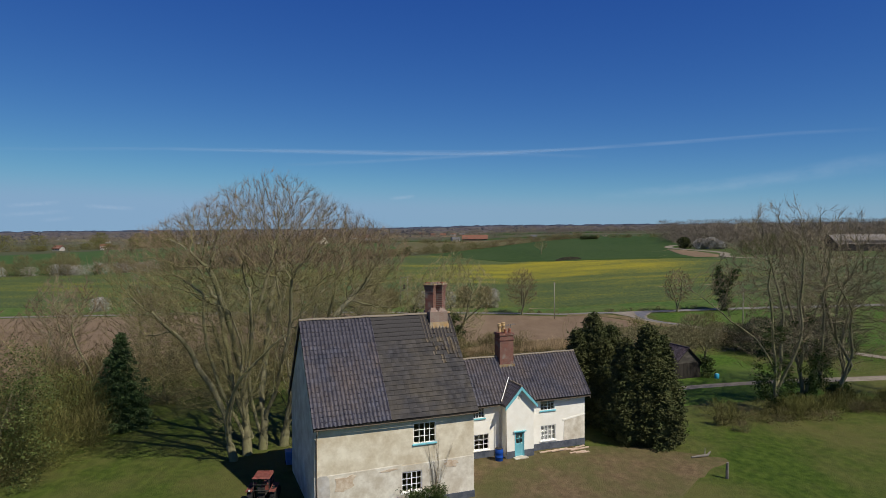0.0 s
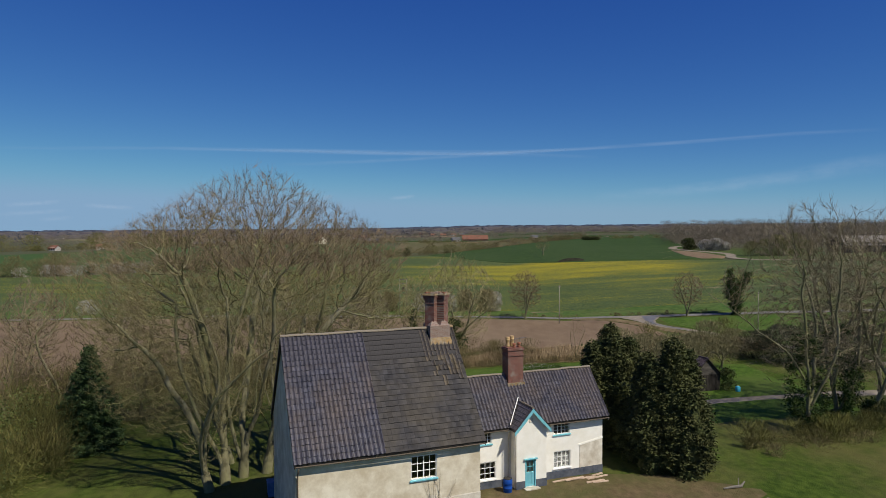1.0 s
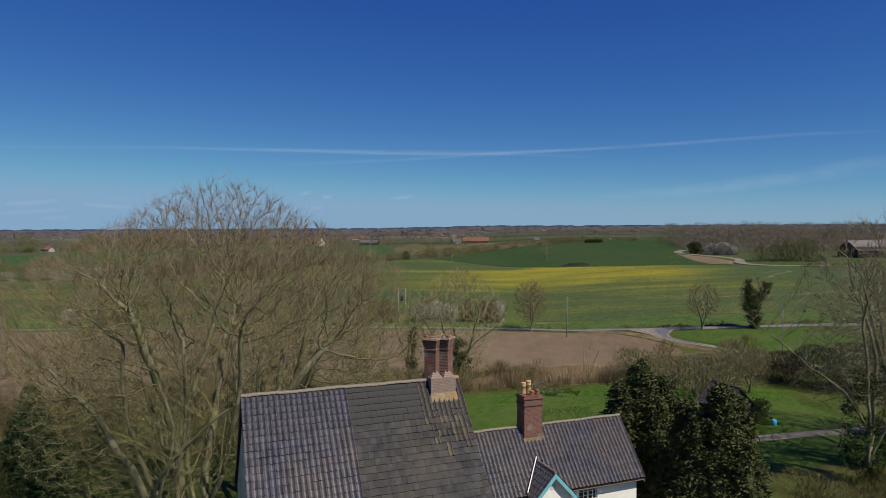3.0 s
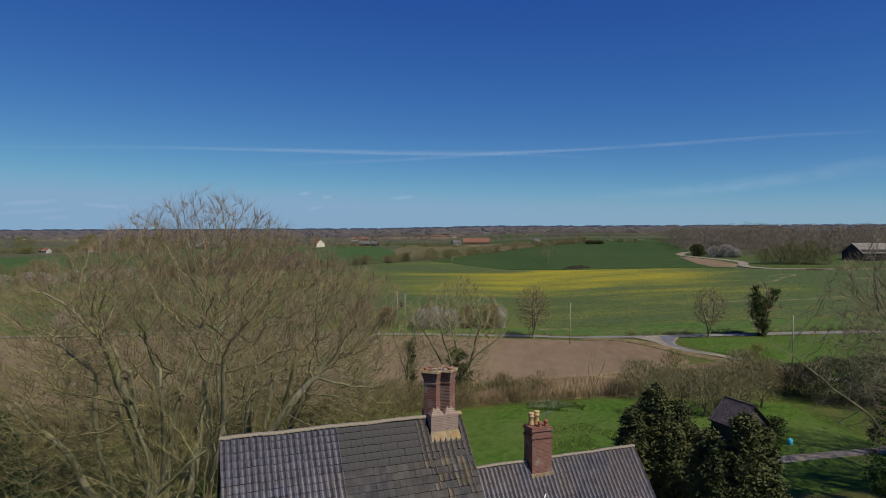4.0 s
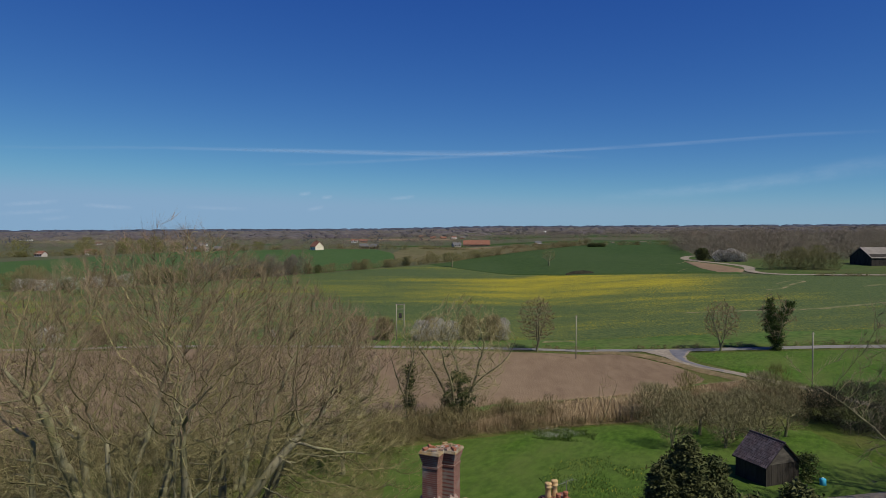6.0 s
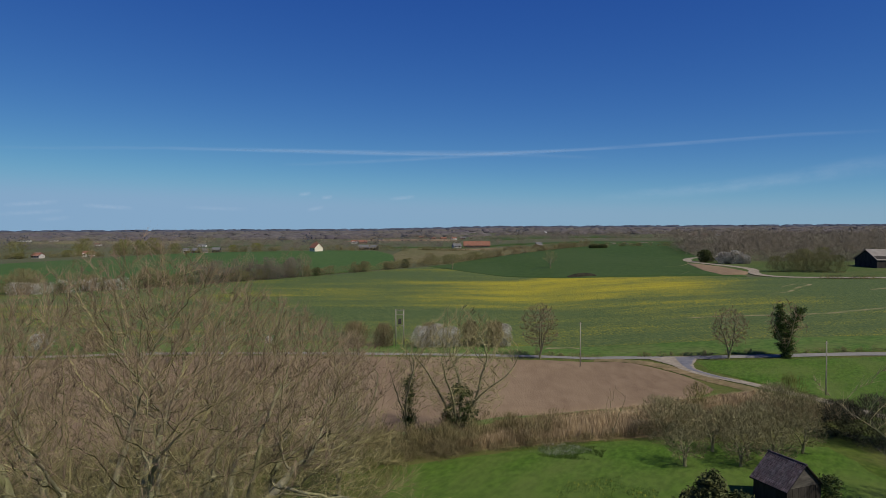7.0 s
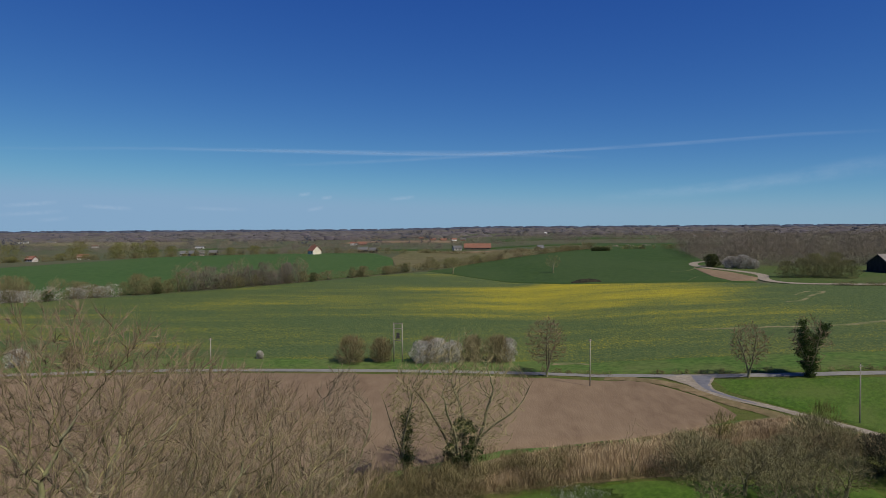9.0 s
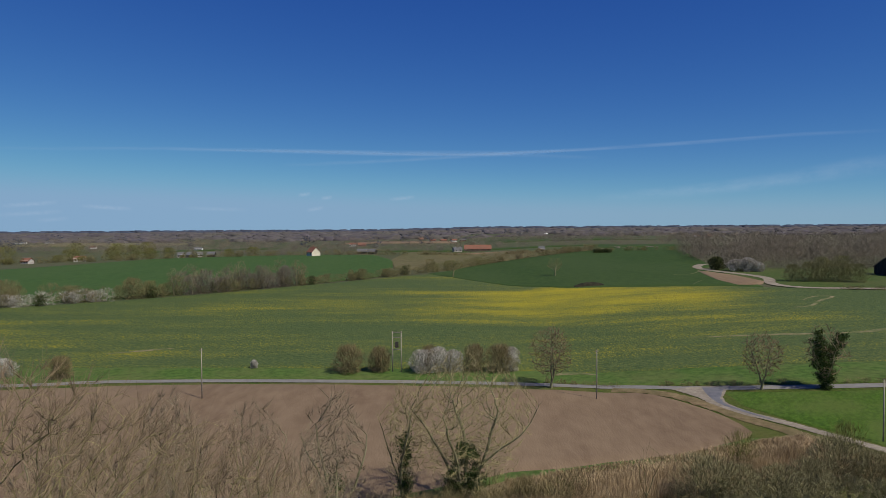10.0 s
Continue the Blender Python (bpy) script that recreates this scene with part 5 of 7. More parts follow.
def spike(geo, p, d, length, r0):
    """A pointed twig: one slender blade."""
    n = len(geo.v)
    a = aside(d, 1.5708, 37.0 * (p[0] + p[1] + length))
    for e in (-1.0, 1.0):
        geo.v.append((p[0] + a[0] * r0 * e, p[1] + a[1] * r0 * e, p[2] + a[2] * r0 * e))
    geo.v.append((p[0] + d[0] * length, p[1] + d[1] * length, p[2] + d[2] * length))
    geo.f.append((n, n + 1, n + 2))


def aside(d, angle, turn):
    """The direction d bent aside by an angle, round it by turn."""
    dx, dy, dz = d
    if abs(dz) < 0.95:
        ux, uy, uz = -dy, dx, 0.0
    else:
        ux, uy, uz = 1.0, 0.0, 0.0
    s = 1 / math.sqrt(ux * ux + uy * uy + uz * uz)
    ux, uy, uz = ux * s, uy * s, uz * s
    wx, wy, wz = dy * uz - dz * uy, dz * ux - dx * uz, dx * uy - dy * ux
    ca, sa, ct, st = math.cos(angle), math.sin(angle), math.cos(turn), math.sin(turn)
    return (dx * ca + (ux * ct + wx * st) * sa, dy * ca + (uy * ct + wy * st) * sa, dz * ca + (uz * ct + wz * st) * sa)


def leaf_cloud(rng, centres, each, spread, size, droop=0.3, breadth=0.4):
    """Small leaf triangles gathered round clump centres."""
    c = np.asarray(centres, float)
    n = len(c) * each
    p = np.repeat(c, each, axis=0) + rng.normal(0, 1, (n, 3)) * np.array([spread, spread, spread * 0.75])
    a = rng.normal(0, 1, (n, 3))
    a[:, 2] = a[:, 2] * 0.5 - droop
    a /= np.linalg.norm(a, axis=1)[:, None]
    b = np.cross(a, rng.normal(0, 1, (n, 3)))
    b /= np.linalg.norm(b, axis=1)[:, None] + 1e-9
    s = size * rng.uniform(0.6, 1.3, (n, 1))
    v = np.stack([p - b * s * breadth, p + b * s * breadth, p + a * s], axis=1).reshape(-1, 3)
    geo = Geo()
    geo.v = v.tolist()
    geo.f = np.arange(3 * n).reshape(-1, 3).tolist()
    return geo


def brush(rng, feet, heights, widths, each, thick, reach=0.5, base=0.0, mess=0.45):
    """Slender twig blades filling dome-shaped crowns: one crown for each foot."""
    feet, heights, widths = np.asarray(feet, float), np.asarray(heights, float), np.asarray(widths, float)
    k = len(feet)
    n = k * each
    ph, u, q = rng.uniform(0, 2 * np.pi, n), rng.uniform(0, 1, n) ** 0.5, rng.uniform(0, 1, n)
    H, R = np.repeat(heights, each), np.repeat(widths, each) / 2
    zz = base + (1 - base) * q
    prof = np.sqrt(np.clip(1 - np.abs((zz - 0.45) / 0.6) ** 2.2, 0.02, 1))
    lump = 1 + 0.28 * np.sin(ph * 3 + np.repeat(rng.uniform(0, 6, k), each)) * np.sin(zz * 7 + np.repeat(rng.uniform(0, 6, k), each))
    rr = R * prof * u * lump
    P = np.stack([rr * np.cos(ph), rr * np.sin(ph), zz * H], axis=1)
    d = P - np.stack([np.zeros(n), np.zeros(n), 0.15 * H], axis=1)
    d /= np.linalg.norm(d, axis=1)[:, None] + 1e-9
    d = d + rng.normal(0, mess, (n, 3)) + np.array([0, 0, 0.25])
    d /= np.linalg.norm(d, axis=1)[:, None]
    out = P - np.stack([np.zeros(n), np.zeros(n), 0.35 * H], axis=1)
    out /= np.linalg.norm(out, axis=1)[:, None] + 1e-9
    b = np.cross(d, out + rng.normal(0, 0.35, (n, 3)))
    b /= np.linalg.norm(b, axis=1)[:, None] + 1e-9
    ln = (reach * np.minimum(H, 2 * R) * rng.uniform(0.35, 0.75, n))[:, None]
    th = (thick * rng.uniform(0.6, 1.4, n))[:, None]
    P = P + np.repeat(feet, each, axis=0) - d * ln * 0.5
    P[:, 2] = np.maximum(P[:, 2], np.repeat(feet[:, 2], each) - 0.1)
    v = np.stack([P - b * th, P + b * th, P + d * ln], axis=1).reshape(-1, 3)
    geo = Geo()
    geo.v = v.tolist()
    geo.f = np.arange(3 * n).reshape(-1, 3).tolist()
    return geo


def grow(gen, stems, pull, step, kill, up=0.12, rounds=110):
    """Branches creep from the stems towards free points of the crown, as buds reach for light."""
    pos, par, tree = [], [], []
    for k, stem in enumerate(stems):
        first = len(pos)
        for p, back in stem:
            par.append(first + back if back >= 0 else -1)
            pos.append(p)
            tree.append(k)
    pos, par, tree = np.array(pos, float), np.array(par), np.array(tree)
    ways = np.array([pos[i] - pos[par[i]] if par[i] >= 0 else (0, 0, 1.0) for i in range(len(pos))])
    ways /= np.linalg.norm(ways, axis=1)[:, None]
    pull = np.array(pull, float)
    near, dist = np.zeros(len(pull), int), np.full(len(pull), 1e9)
    kids = np.zeros(len(pos), int)

    def update(first):
        c = pos[first:]
        d = (pull ** 2).sum(1)[:, None] + (c ** 2).sum(1)[None] - 2 * pull @ c.T
        j = d.argmin(1)
        m = d[np.arange(len(pull)), j]
        closer = m < dist
        near[closer], dist[closer] = j[closer] + first, m[closer]

    update(0)
    for _ in range(rounds):
        live = dist > kill ** 2
        pull, near, dist = pull[live], near[live], dist[live]
        if len(pull) == 0:
            break
        to = pull - pos[near]
        to /= np.linalg.norm(to, axis=1)[:, None]
        heap = np.zeros((len(pos), 3))
        np.add.at(heap, near, to)
        grows = np.unique(near)
        grows = grows[kids[grows] < 10]
        if len(grows) == 0:
            break
        lone = np.zeros((len(pos), 3))
        mix = gen.permutation(len(near))
        lone[near[mix]] = to[mix]
        d = heap[grows]
        d /= np.linalg.norm(d, axis=1)[:, None] + 1e-6
        d = d * 0.55 + lone[grows] * 0.6
        d = d + ways[grows] * 0.35 * (kids[grows] == 0)[:, None] + np.array([0, 0, up]) + gen.normal(0, 0.2, d.shape)
        d /= np.linalg.norm(d, axis=1)[:, None]
        first = len(pos)
        kids[grows] += 1
        pos, ways = np.concatenate([pos, pos[grows] + d * step]), np.concatenate([ways, d])
        par, tree = np.concatenate([par, grows]), np.concatenate([tree, tree[grows]])
        kids = np.concatenate([kids, np.zeros(len(grows), int)])
        update(first)
    return pos, par, tree, ways


def clothe(gen, grown, roots, tip, twigs, reach, thin=0.045, lift=0.25):
    """Limbs and fine twigs for grown stems: one (wood, fine) pair for each tree, its foot at the origin."""
    pos, par, tree, ways = grown
    n = len(pos)
    load, heir = np.zeros(n), np.full(n, -1)
    for i in range(n - 1, -1, -1):
        load[i] = max(1.0, load[i])
        p = par[i]
        if p >= 0:
            load[p] += load[i]
            if heir[p] < 0 or load[i] > load[heir[p]]:
                heir[p] = i
    out = []
    for k, (foot, thick) in enumerate(roots):
        wood, fine = Geo(), Geo()
        mine = np.nonzero(tree == k)[0]
        power = math.log(thick / tip) / math.log(max(2.0, load[mine[0]]))
        local = pos - np.array(foot)
        for i in mine:
            p = par[i]
            if p >= 0 and heir[p] == i:
                continue
            line = [] if p < 0 else [p]
            j = i
            while j >= 0:
                line.append(j)
                j = heir[j]
            rad = [tip * load[j] ** power for j in line]
            if p >= 0:
                rad[0] = min(rad[0], rad[1] * 1.25)
            cutoff = next((q for q, r in enumerate(rad) if r < thin), len(rad))
            pts = [tuple(local[j]) for j in line]
            if cutoff > 1:
                wood.tube(pts[:cutoff + 1], rad[:cutoff + 1], 9 if rad[0] > 0.2 else 6)
            a = max(0, cutoff - 1) if cutoff > 1 else 0
            if len(pts) - a > 1:
                fine.tube(pts[a:], rad[a:], 3)
        base = thick * 1.25
        wood.tube([(0, 0, -0.35), (0, 0, 0.2), tuple(local[mine[3]])], [base, thick * 1.12, thick * 0.98], 9)
        fine.bare = len(fine.f)
        for i in mine:
            if load[i] > 14 or i < 3:
                continue
            for _ in range(int(1.9 * twigs * gen.uniform(0.4, 1.6) * (1.0 if load[i] < 5 else 0.6))):
                d = aside(tuple(ways[i]), gen.uniform(0.12, 0.75), gen.uniform(0, 6.28))
                d = (d[0], d[1], d[2] + lift)
                spike(fine, tuple(local[i]), d, reach * gen.uniform(0.5, 1.3), tip)
        out.append((wood, fine))
    return out


def stem_line(gen, foot, height, lean, wander=0.05, step=0.5, leaders=0, fork=0.4, splay=0.42):
    """The first trunk of a tree, from its foot, with its leaders: pairs of a point and its parent's number."""
    line = []

    def run(p, d, top, back):
        p, d = np.array(p, float), np.array(d, float)
        while p[2] < top and len(line) < 400:
            line.append((tuple(p), back))
            back = len(line) - 1
            d = d / np.linalg.norm(d)
            p = p + d * step
            d = d + gen.normal(0, wander, 3) * (1, 1, 0.2) + np.array([0, 0, 0.03])
        return back

    if not leaders:
        run(foot, (lean[0], lean[1], 1.0), foot[2] + height, -1)
        return line
    end = run(foot, (lean[0], lean[1], 1.0), foot[2] + height * fork, -1)
    at, turn = line[end][0], gen.uniform(0, 6.28)
    for k in range(leaders):
        a = turn + 6.28 * k / leaders + gen.uniform(-0.4, 0.4)
        out = splay * gen.uniform(0.6, 1.2)
        low = max(2, end - k * 3)
        at = line[low][0]
        d = np.array([math.cos(a) * out, math.sin(a) * out, 1.0])
        d /= np.linalg.norm(d)
        run(np.array(at) + d * step, d, foot[2] + height * gen.uniform(0.85, 1.05), low)
    return line


def crown_points(gen, count, middle, wide, above, below, hollow=0.35):
    """Free points in a crown of uneven outline, thicker towards its skin."""
    out = []
    ph = gen.uniform(0, 6.28, 4)
    while len(out) < count:
        u = gen.uniform(-1.15, 1.15, 3)
        a = math.atan2(u[1], u[0])
        edge_at = 1 + 0.07 * math.sin(3 * a + ph[0] + 2.5 * u[2]) + 0.05 * math.sin(7 * a + ph[1] - 6 * u[2]) + 0.04 * math.sin(9 * u[2] + ph[2] + 4 * a)
        q = math.sqrt(u[0] ** 2 + u[1] ** 2 + u[2] ** 2) / edge_at
        if q > 1 or gen.uniform(0, 1) > hollow + (1 - hollow) * q * q:
            continue
        out.append((middle[0] + u[0] * wide, middle[1] + u[1] * wide, middle[2] + u[2] * (above if u[2] > 0 else below)))
    return out


def crown_part(fine, twig_mat, tip_mat, tree, above=-9.0):
    """The small branches, with the year's young twigs in a colour of their own."""
    ob = part("crown", fine, twig_mat, tree)
    ob.data.materials.append(tip_mat)
    ob.data.polygons.foreach_set("material_index", [0 if i < fine.bare or fine.v[face[2]][2] < above else 1 for i, face in enumerate(fine.f)])
    return ob


def bare_tree(label, x, y, seed, height, trunk_r, group="", ivy=0.0, twig_mat=TWIG, ivy_each=60, lean=(0.0, 0.0), wide=0.0, clear=0.25, count=800, step=0.3, tip=0.010, twigs=3.0, reach=0.6, trunk_share=0.78, up=0.08, lift=0.25, leaders=3, fork=0.4, splay=0.42, tip_mat=TWIGTIP):
    gen = np.random.default_rng(seed)
    wide = wide or height * 0.3
    mid = height * (0.5 + clear * 0.5)
    pull = crown_points(gen, count, (lean[0] * mid, lean[1] * mid, mid), wide, height - mid, mid - height * clear)
    grown = grow(gen, [stem_line(gen, (0, 0, -0.2), height * trunk_share, lean, 0.09, 0.45, leaders, fork, splay)], pull, step, step * 1.25, up)
    wood, fine = clothe(gen, grown, [((0, 0, 0), trunk_r)], tip, twigs, reach, 0.035, lift)[0]
    t = holder("bare_tree", label, "tree", (x, y, gz(x, y)), group)
    part("trunk", wood, BARK, t, "", True)
    crown_part(fine, twig_mat, tip_mat, t)
    if ivy:
        zs = gen.uniform(0.1, ivy, 60)
        an = gen.uniform(0, 6.28, 60)
        rr = trunk_r * 1.3 + (1.2 if ivy_each > 100 else 0.15 if trunk_r < 0.19 else 0.45) * np.sin(np.pi * np.clip(zs / ivy, 0.1, 0.95))
        cs = np.stack([rr * np.cos(an) + lean[0] * zs, rr * np.sin(an) + lean[1] * zs, zs], axis=1)
        part("ivy", leaf_cloud(gen, cs, ivy_each, 0.26, 0.16), IVY, t, "dark glossy ivy climbing the trunk")
    return t


# the great bare trees behind the tall house: several stems under one dome
gen = np.random.default_rng(40)
CROWN_X, CROWN_Y = W(-14.6, 56.0)
GREAT = ((0.8, 53.3, 0.31, (-0.09, -0.04), 14.0), (1.9, 54.4, 0.36, (-0.03, 0.02), 17.5), (3.2, 55.4, 0.35, (0.03, 0.05), 18.0), (4.9, 55.7, 0.36, (0.07, -0.02), 16.0), (6.2, 57.8, 0.31, (0.08, 0.06), 13.5), (2.4, 58.8, 0.34, (-0.16, 0.10), 14.5), (7.2, 60.4, 0.32, (0.06, 0.12), 12.5))
dome = []
for x, y, z in crown_points(gen, 27000, (CROWN_X, CROWN_Y, 13.5), 12.0, 11.5, 11.8, 0.30):
    out = math.hypot(x - CROWN_X, y - CROWN_Y)
    beside_house = x > 3.4 and y < 50.6 and z < 13.5
    if not beside_house and z < 22.6 - 0.58 * out * out / (out + 1.3) and (z > 9.5 or out > 3.0 + 0.55 * (9.5 - z)):
        dome.append((x, y, z))
stems = [stem_line(gen, (x, y, gz(x, y) - 0.2), tall * 0.86, lean, 0.085, 0.5, 4, 0.34, 0.40) for x, y, thick, lean, tall in GREAT]
grown = grow(gen, stems, dome, 0.32, 0.40, 0.09)
for (x, y, thick, lean, tall), (wood, fine) in zip(GREAT, clothe(gen, grown, [((x, y, gz(x, y)), thick) for x, y, thick, lean, tall in GREAT], 0.0066, 4.0, 0.70, 0.045, 0.45)):
    t = holder("bare_tree", "huge many-stemmed leafless tree with mossy trunks", "tree", (x, y, gz(x, y)), "great bare trees")
    part("trunk", wood, BARK, t, "", True)
    crown_part(fine, TWIG, TWIGTIP, t, 15.0)

# trees beyond the drive
for k, (r, f, h, tr, ivy) in enumerate(((32.3, 63.4, 20.4, 0.28, 8.5), (36.5, 66.5, 19.0, 0.30, 9.5), (41.0, 67.6, 20.0, 0.34, 2.0), (46.5, 64.0, 19.5, 0.30, 3.0), (52.0, 70.0, 20.0, 0.32, 4.0), (44.0, 76.0, 19.5, 0.32, 5.0))):
    x, y = W(r, f)
    bare_tree("leafless tree with ivy on its trunk beside the drive", x, y, 70 + k, h, tr, "trees by the drive", ivy, LICHENTWIG, ivy_each=110 if k < 2 else 60, lean=(0.05 * math.sin(k * 2.0), 0.05 * math.cos(k)), wide=5.6, clear=0.18, count=1500, step=0.38, tip=0.0095, twigs=3.0, reach=0.85, trunk_share=0.74, up=0.14, leaders=4, fork=0.30, splay=0.42, tip_mat=TWIGRED)

# trees along the garden's far edge
for k, (r, f, h, tr, ivy) in enumerate(((1.5, 102.0, 14.0, 0.36, 6.5), (-4.6, 101.0, 11.5, 0.18, 8.0), (-10.4, 95.0, 12.0, 0.22, 6.0), (-17.1, 93.0, 11.5, 0.2, 3.5), (-22.0, 88.5, 13.0, 0.2, 0.0),
                                        (-29.0, 86.5, 12.0, 0.2, 0.0), (-38.0, 83.0, 12.5, 0.22, 0.0), (-47.0, 80.0, 12.0, 0.2, 0.0), (-10.0, 84.0, 11.0, 0.2, 0.0), (-19.0, 80.0, 12.0, 0.22, 0.0))):
    x, y = W(r, f)
    bare_tree("leafless tree in the garden hedge" + (" with ivy on its trunk" if ivy else ""), x, y, 90 + k, h * 1.1, tr, "garden edge trees", ivy, BUDTWIG if k < 2 else TWIGRED, ivy_each=150 if k == 0 else 60, wide=6.0 if k == 0 else 1.9 if k == 1 else 2.9, clear=0.12, count=1600 if k == 0 else 900, step=0.34, tip=0.013 if k == 0 else 0.0125, twigs=2.4 if k == 0 else 3.2, reach=0.8, trunk_share=0.74 if k == 0 else 0.82, up=0.2, lift=0.4, leaders=5 if k == 0 else 3, fork=0.18 if k == 0 else 0.4, splay=0.55 if k == 0 else 0.42, tip_mat=BUDTWIG if k < 2 else TWIGRED)

# lone trees along the lane
for k, (r, f, h, ivy) in enumerate(((18.6, 155.0, 11.0, 0.0), (52.5, 147.0, 9.5, 0.0), (62.3, 145.5, 10.5, 9.5), (19.6, 103.0, 6.5, 0.0))):
    x, y = W(r, f)
    t = bare_tree("ivy-smothered tree beside the lane" if ivy > 3 else "slender leafless tree standing alone in grass", x, y, 120 + k, h, 0.20 if k < 3 else 0.07, "lane trees", 0.0, TWIG, wide=h * 0.34 if k < 3 else 1.1, clear=0.18, count=(1000, 700, 200, 90)[k], step=0.34, tip=0.021 if k < 3 else 0.010, twigs=3.4 if k < 3 else 1.0, reach=0.6, up=0.2)
    if ivy:
        gen = np.random.default_rng(8)
        cs = []
        for px, pz, n, w in ((0, 0.5, 14, 0.6), (0, 2.5, 34, 1.3), (-0.2, 4.5, 34, 1.3), (-0.9, 6.5, 22, 0.9), (-1.2, 8.4, 14, 0.6), (0.9, 6.0, 22, 0.9), (1.9, 7.4, 16, 0.7), (2.7, 8.6, 8, 0.45)):
            cs += [(px + gen.normal(0, w * 0.5), gen.normal(0, w * 0.5), pz + gen.normal(0, 0.7)) for _ in range(n)]
        cs = [(a * CS, b - a * SN, max(0.3, c)) for a, b, c in cs]
        part("ivy", leaf_cloud(gen, cs, 70, 0.3, 0.22), IVY, t, "dense dark ivy")


def yew(x, y, lobes, seed, label, mat=YEW, cone=False, size=0.20):
    """A dense evergreen: stem, and several pointed lobes (dx, dy, height, width) of small sprays down to the ground."""
    gen = np.random.default_rng(seed)
    h = max(q[2] for q in lobes)
    t = holder("conifer" if cone else "yew_tree", label, "tree", (x, y, gz(x, y)))
    part("trunk", Geo().tube([(0, 0, -0.2), (0.05, 0.03, h * 0.5), (0, 0, h * 0.93)], [0.28, 0.18, 0.03], 8), BARK, t, "", True)
    cs, core = [], Geo()
    for dx, dy, lh, lw in lobes:
        ph = gen.uniform(0, 6.28)
        for _ in range(int(17 * lh * lw / 2)):
            q, a = gen.uniform(0, 1) ** 1.15, gen.uniform(0, 2 * np.pi)
            if cone:
                layer = (q * 9) % 1.0
                rad = lw / 2 * (1.02 - q) ** 0.85 * (0.45 + 0.65 * (1 - layer)) * (0.85 + 0.25 * math.sin(a * 5 + q * 20))
            else:
                rad = lw / 2 * (0.85 + 0.5 * q if q < 0.3 else max(0.0, (1.01 - q) / 0.71) ** 0.72) * (0.86 + 0.2 * math.sin(a * 3 + ph) * math.sin(q * 8 + ph) + 0.14 * math.sin(a * 7 + q * 15))
            rad *= gen.uniform(0.74, 1.08)
            cs.append((dx + rad * math.cos(a), dy + rad * math.sin(a), 0.2 + q * (lh - 0.4)))
        prof = []
        for q in np.linspace(0.02, 0.93, 12):
            prof.append((lw / 2 * (0.35 * (1.02 - q) if cone else 0.66 * (0.85 + 0.5 * q if q < 0.3 else ((1.01 - q) / 0.71) ** 0.72)), q * lh))
        core.lathe(dx, dy, prof, 12)
    part("crown", leaf_cloud(gen, cs, 66, 0.22, size * 1.25, 0.05 if not cone else 0.35, 0.26), mat, t)
    part("inner_growth", core, mat, t, "shaded inner growth")
    return t


yew(*W(13.9, 60.6), ((0, 0, 10.0, 5.0), (-1.6, 0.2, 8.6, 4.2), (1.7, -0.4, 8.9, 4.2), (0.3, -1.5, 7.6, 4.0), (0.2, 1.8, 8.4, 4.4)), 3, "dense dark green yew reaching to the ground")
yew(*W(16.9, 54.0), ((0, 0, 9.8, 4.2), (1.6, 0.4, 8.8, 3.6), (-1.4, 0.6, 8.0, 3.4), (0.6, -1.2, 6.6, 3.4), (-0.6, 2.2, 8.4, 3.8)), 4, "dense dark green yew with several pointed tops")


def spruce(x, y, height, wide, seed):
    """A conifer of drooping whorled boughs."""
    gen = np.random.default_rng(seed)
    t = holder("conifer", "dark blue-green spruce with drooping boughs", "tree", (x, y, gz(x, y)))
    part("trunk", Geo().tube([(0, 0, -0.2), (0.03, 0.02, height * 0.5), (0, 0, height)], [0.24, 0.15, 0.02], 8), BARK, t, "", True)
    cs, wood = [], Geo()
    for k in range(21):
        q = k / 21
        z0, rad = 0.5 + q * (height - 0.7), wide * (1 - q) ** 0.8 * (0.82 + 0.3 * gen.uniform())
        for j in range(9 - k // 4):
            a = 2 * math.pi * (j + 0.5 * (k % 2) + gen.uniform(-0.2, 0.2)) / (9 - k // 4)
            ln = rad * gen.uniform(0.75, 1.15)
            bough = []
            for u in np.linspace(0.0, 1.0, max(3, int(ln / 0.28))):
                p = (ln * u * math.cos(a), ln * u * math.sin(a), z0 - ln * 0.36 * u + 0.22 * ln * u * u)
                bough.append(p)
                if u > 0.15:
                    w = 0.34 * ln * (1 - 0.75 * u)
                    cs += [(p[0] - math.sin(a) * w * e, p[1] + math.cos(a) * w * e, p[2] - 0.10 * abs(e)) for e in (-1, 0, 1)]
            wood.tube(bough, [0.03 * (1 - 0.7 * i / len(bough)) for i in range(len(bough))], 4)
    tagged(part("bough", wood, BARK, t), kind="stuff")
    part("needles", leaf_cloud(gen, cs, 22, 0.12, 0.26, 0.5, 0.2), SPRUCE, t)


spruce(*W(-29.4, 59.6), 9.0, 2.9, 11)



def scrub(name, label, spots, mat, each, thick, seed, reach=0.5, category="bush", kind="", group=""):
    """Twiggy bushes at (r, f, height, width)."""
    gen = np.random.default_rng(seed)
    for r, f, h, w in spots:
        x, y = W(r, f)
        geo = brush(gen, [(0, 0, 0)], [h], [w], each, thick, reach)
        ob = thing(name, geo, mat, label, category, group, kind)
        ob.location = (x, y, gz(x, y) - 0.05)


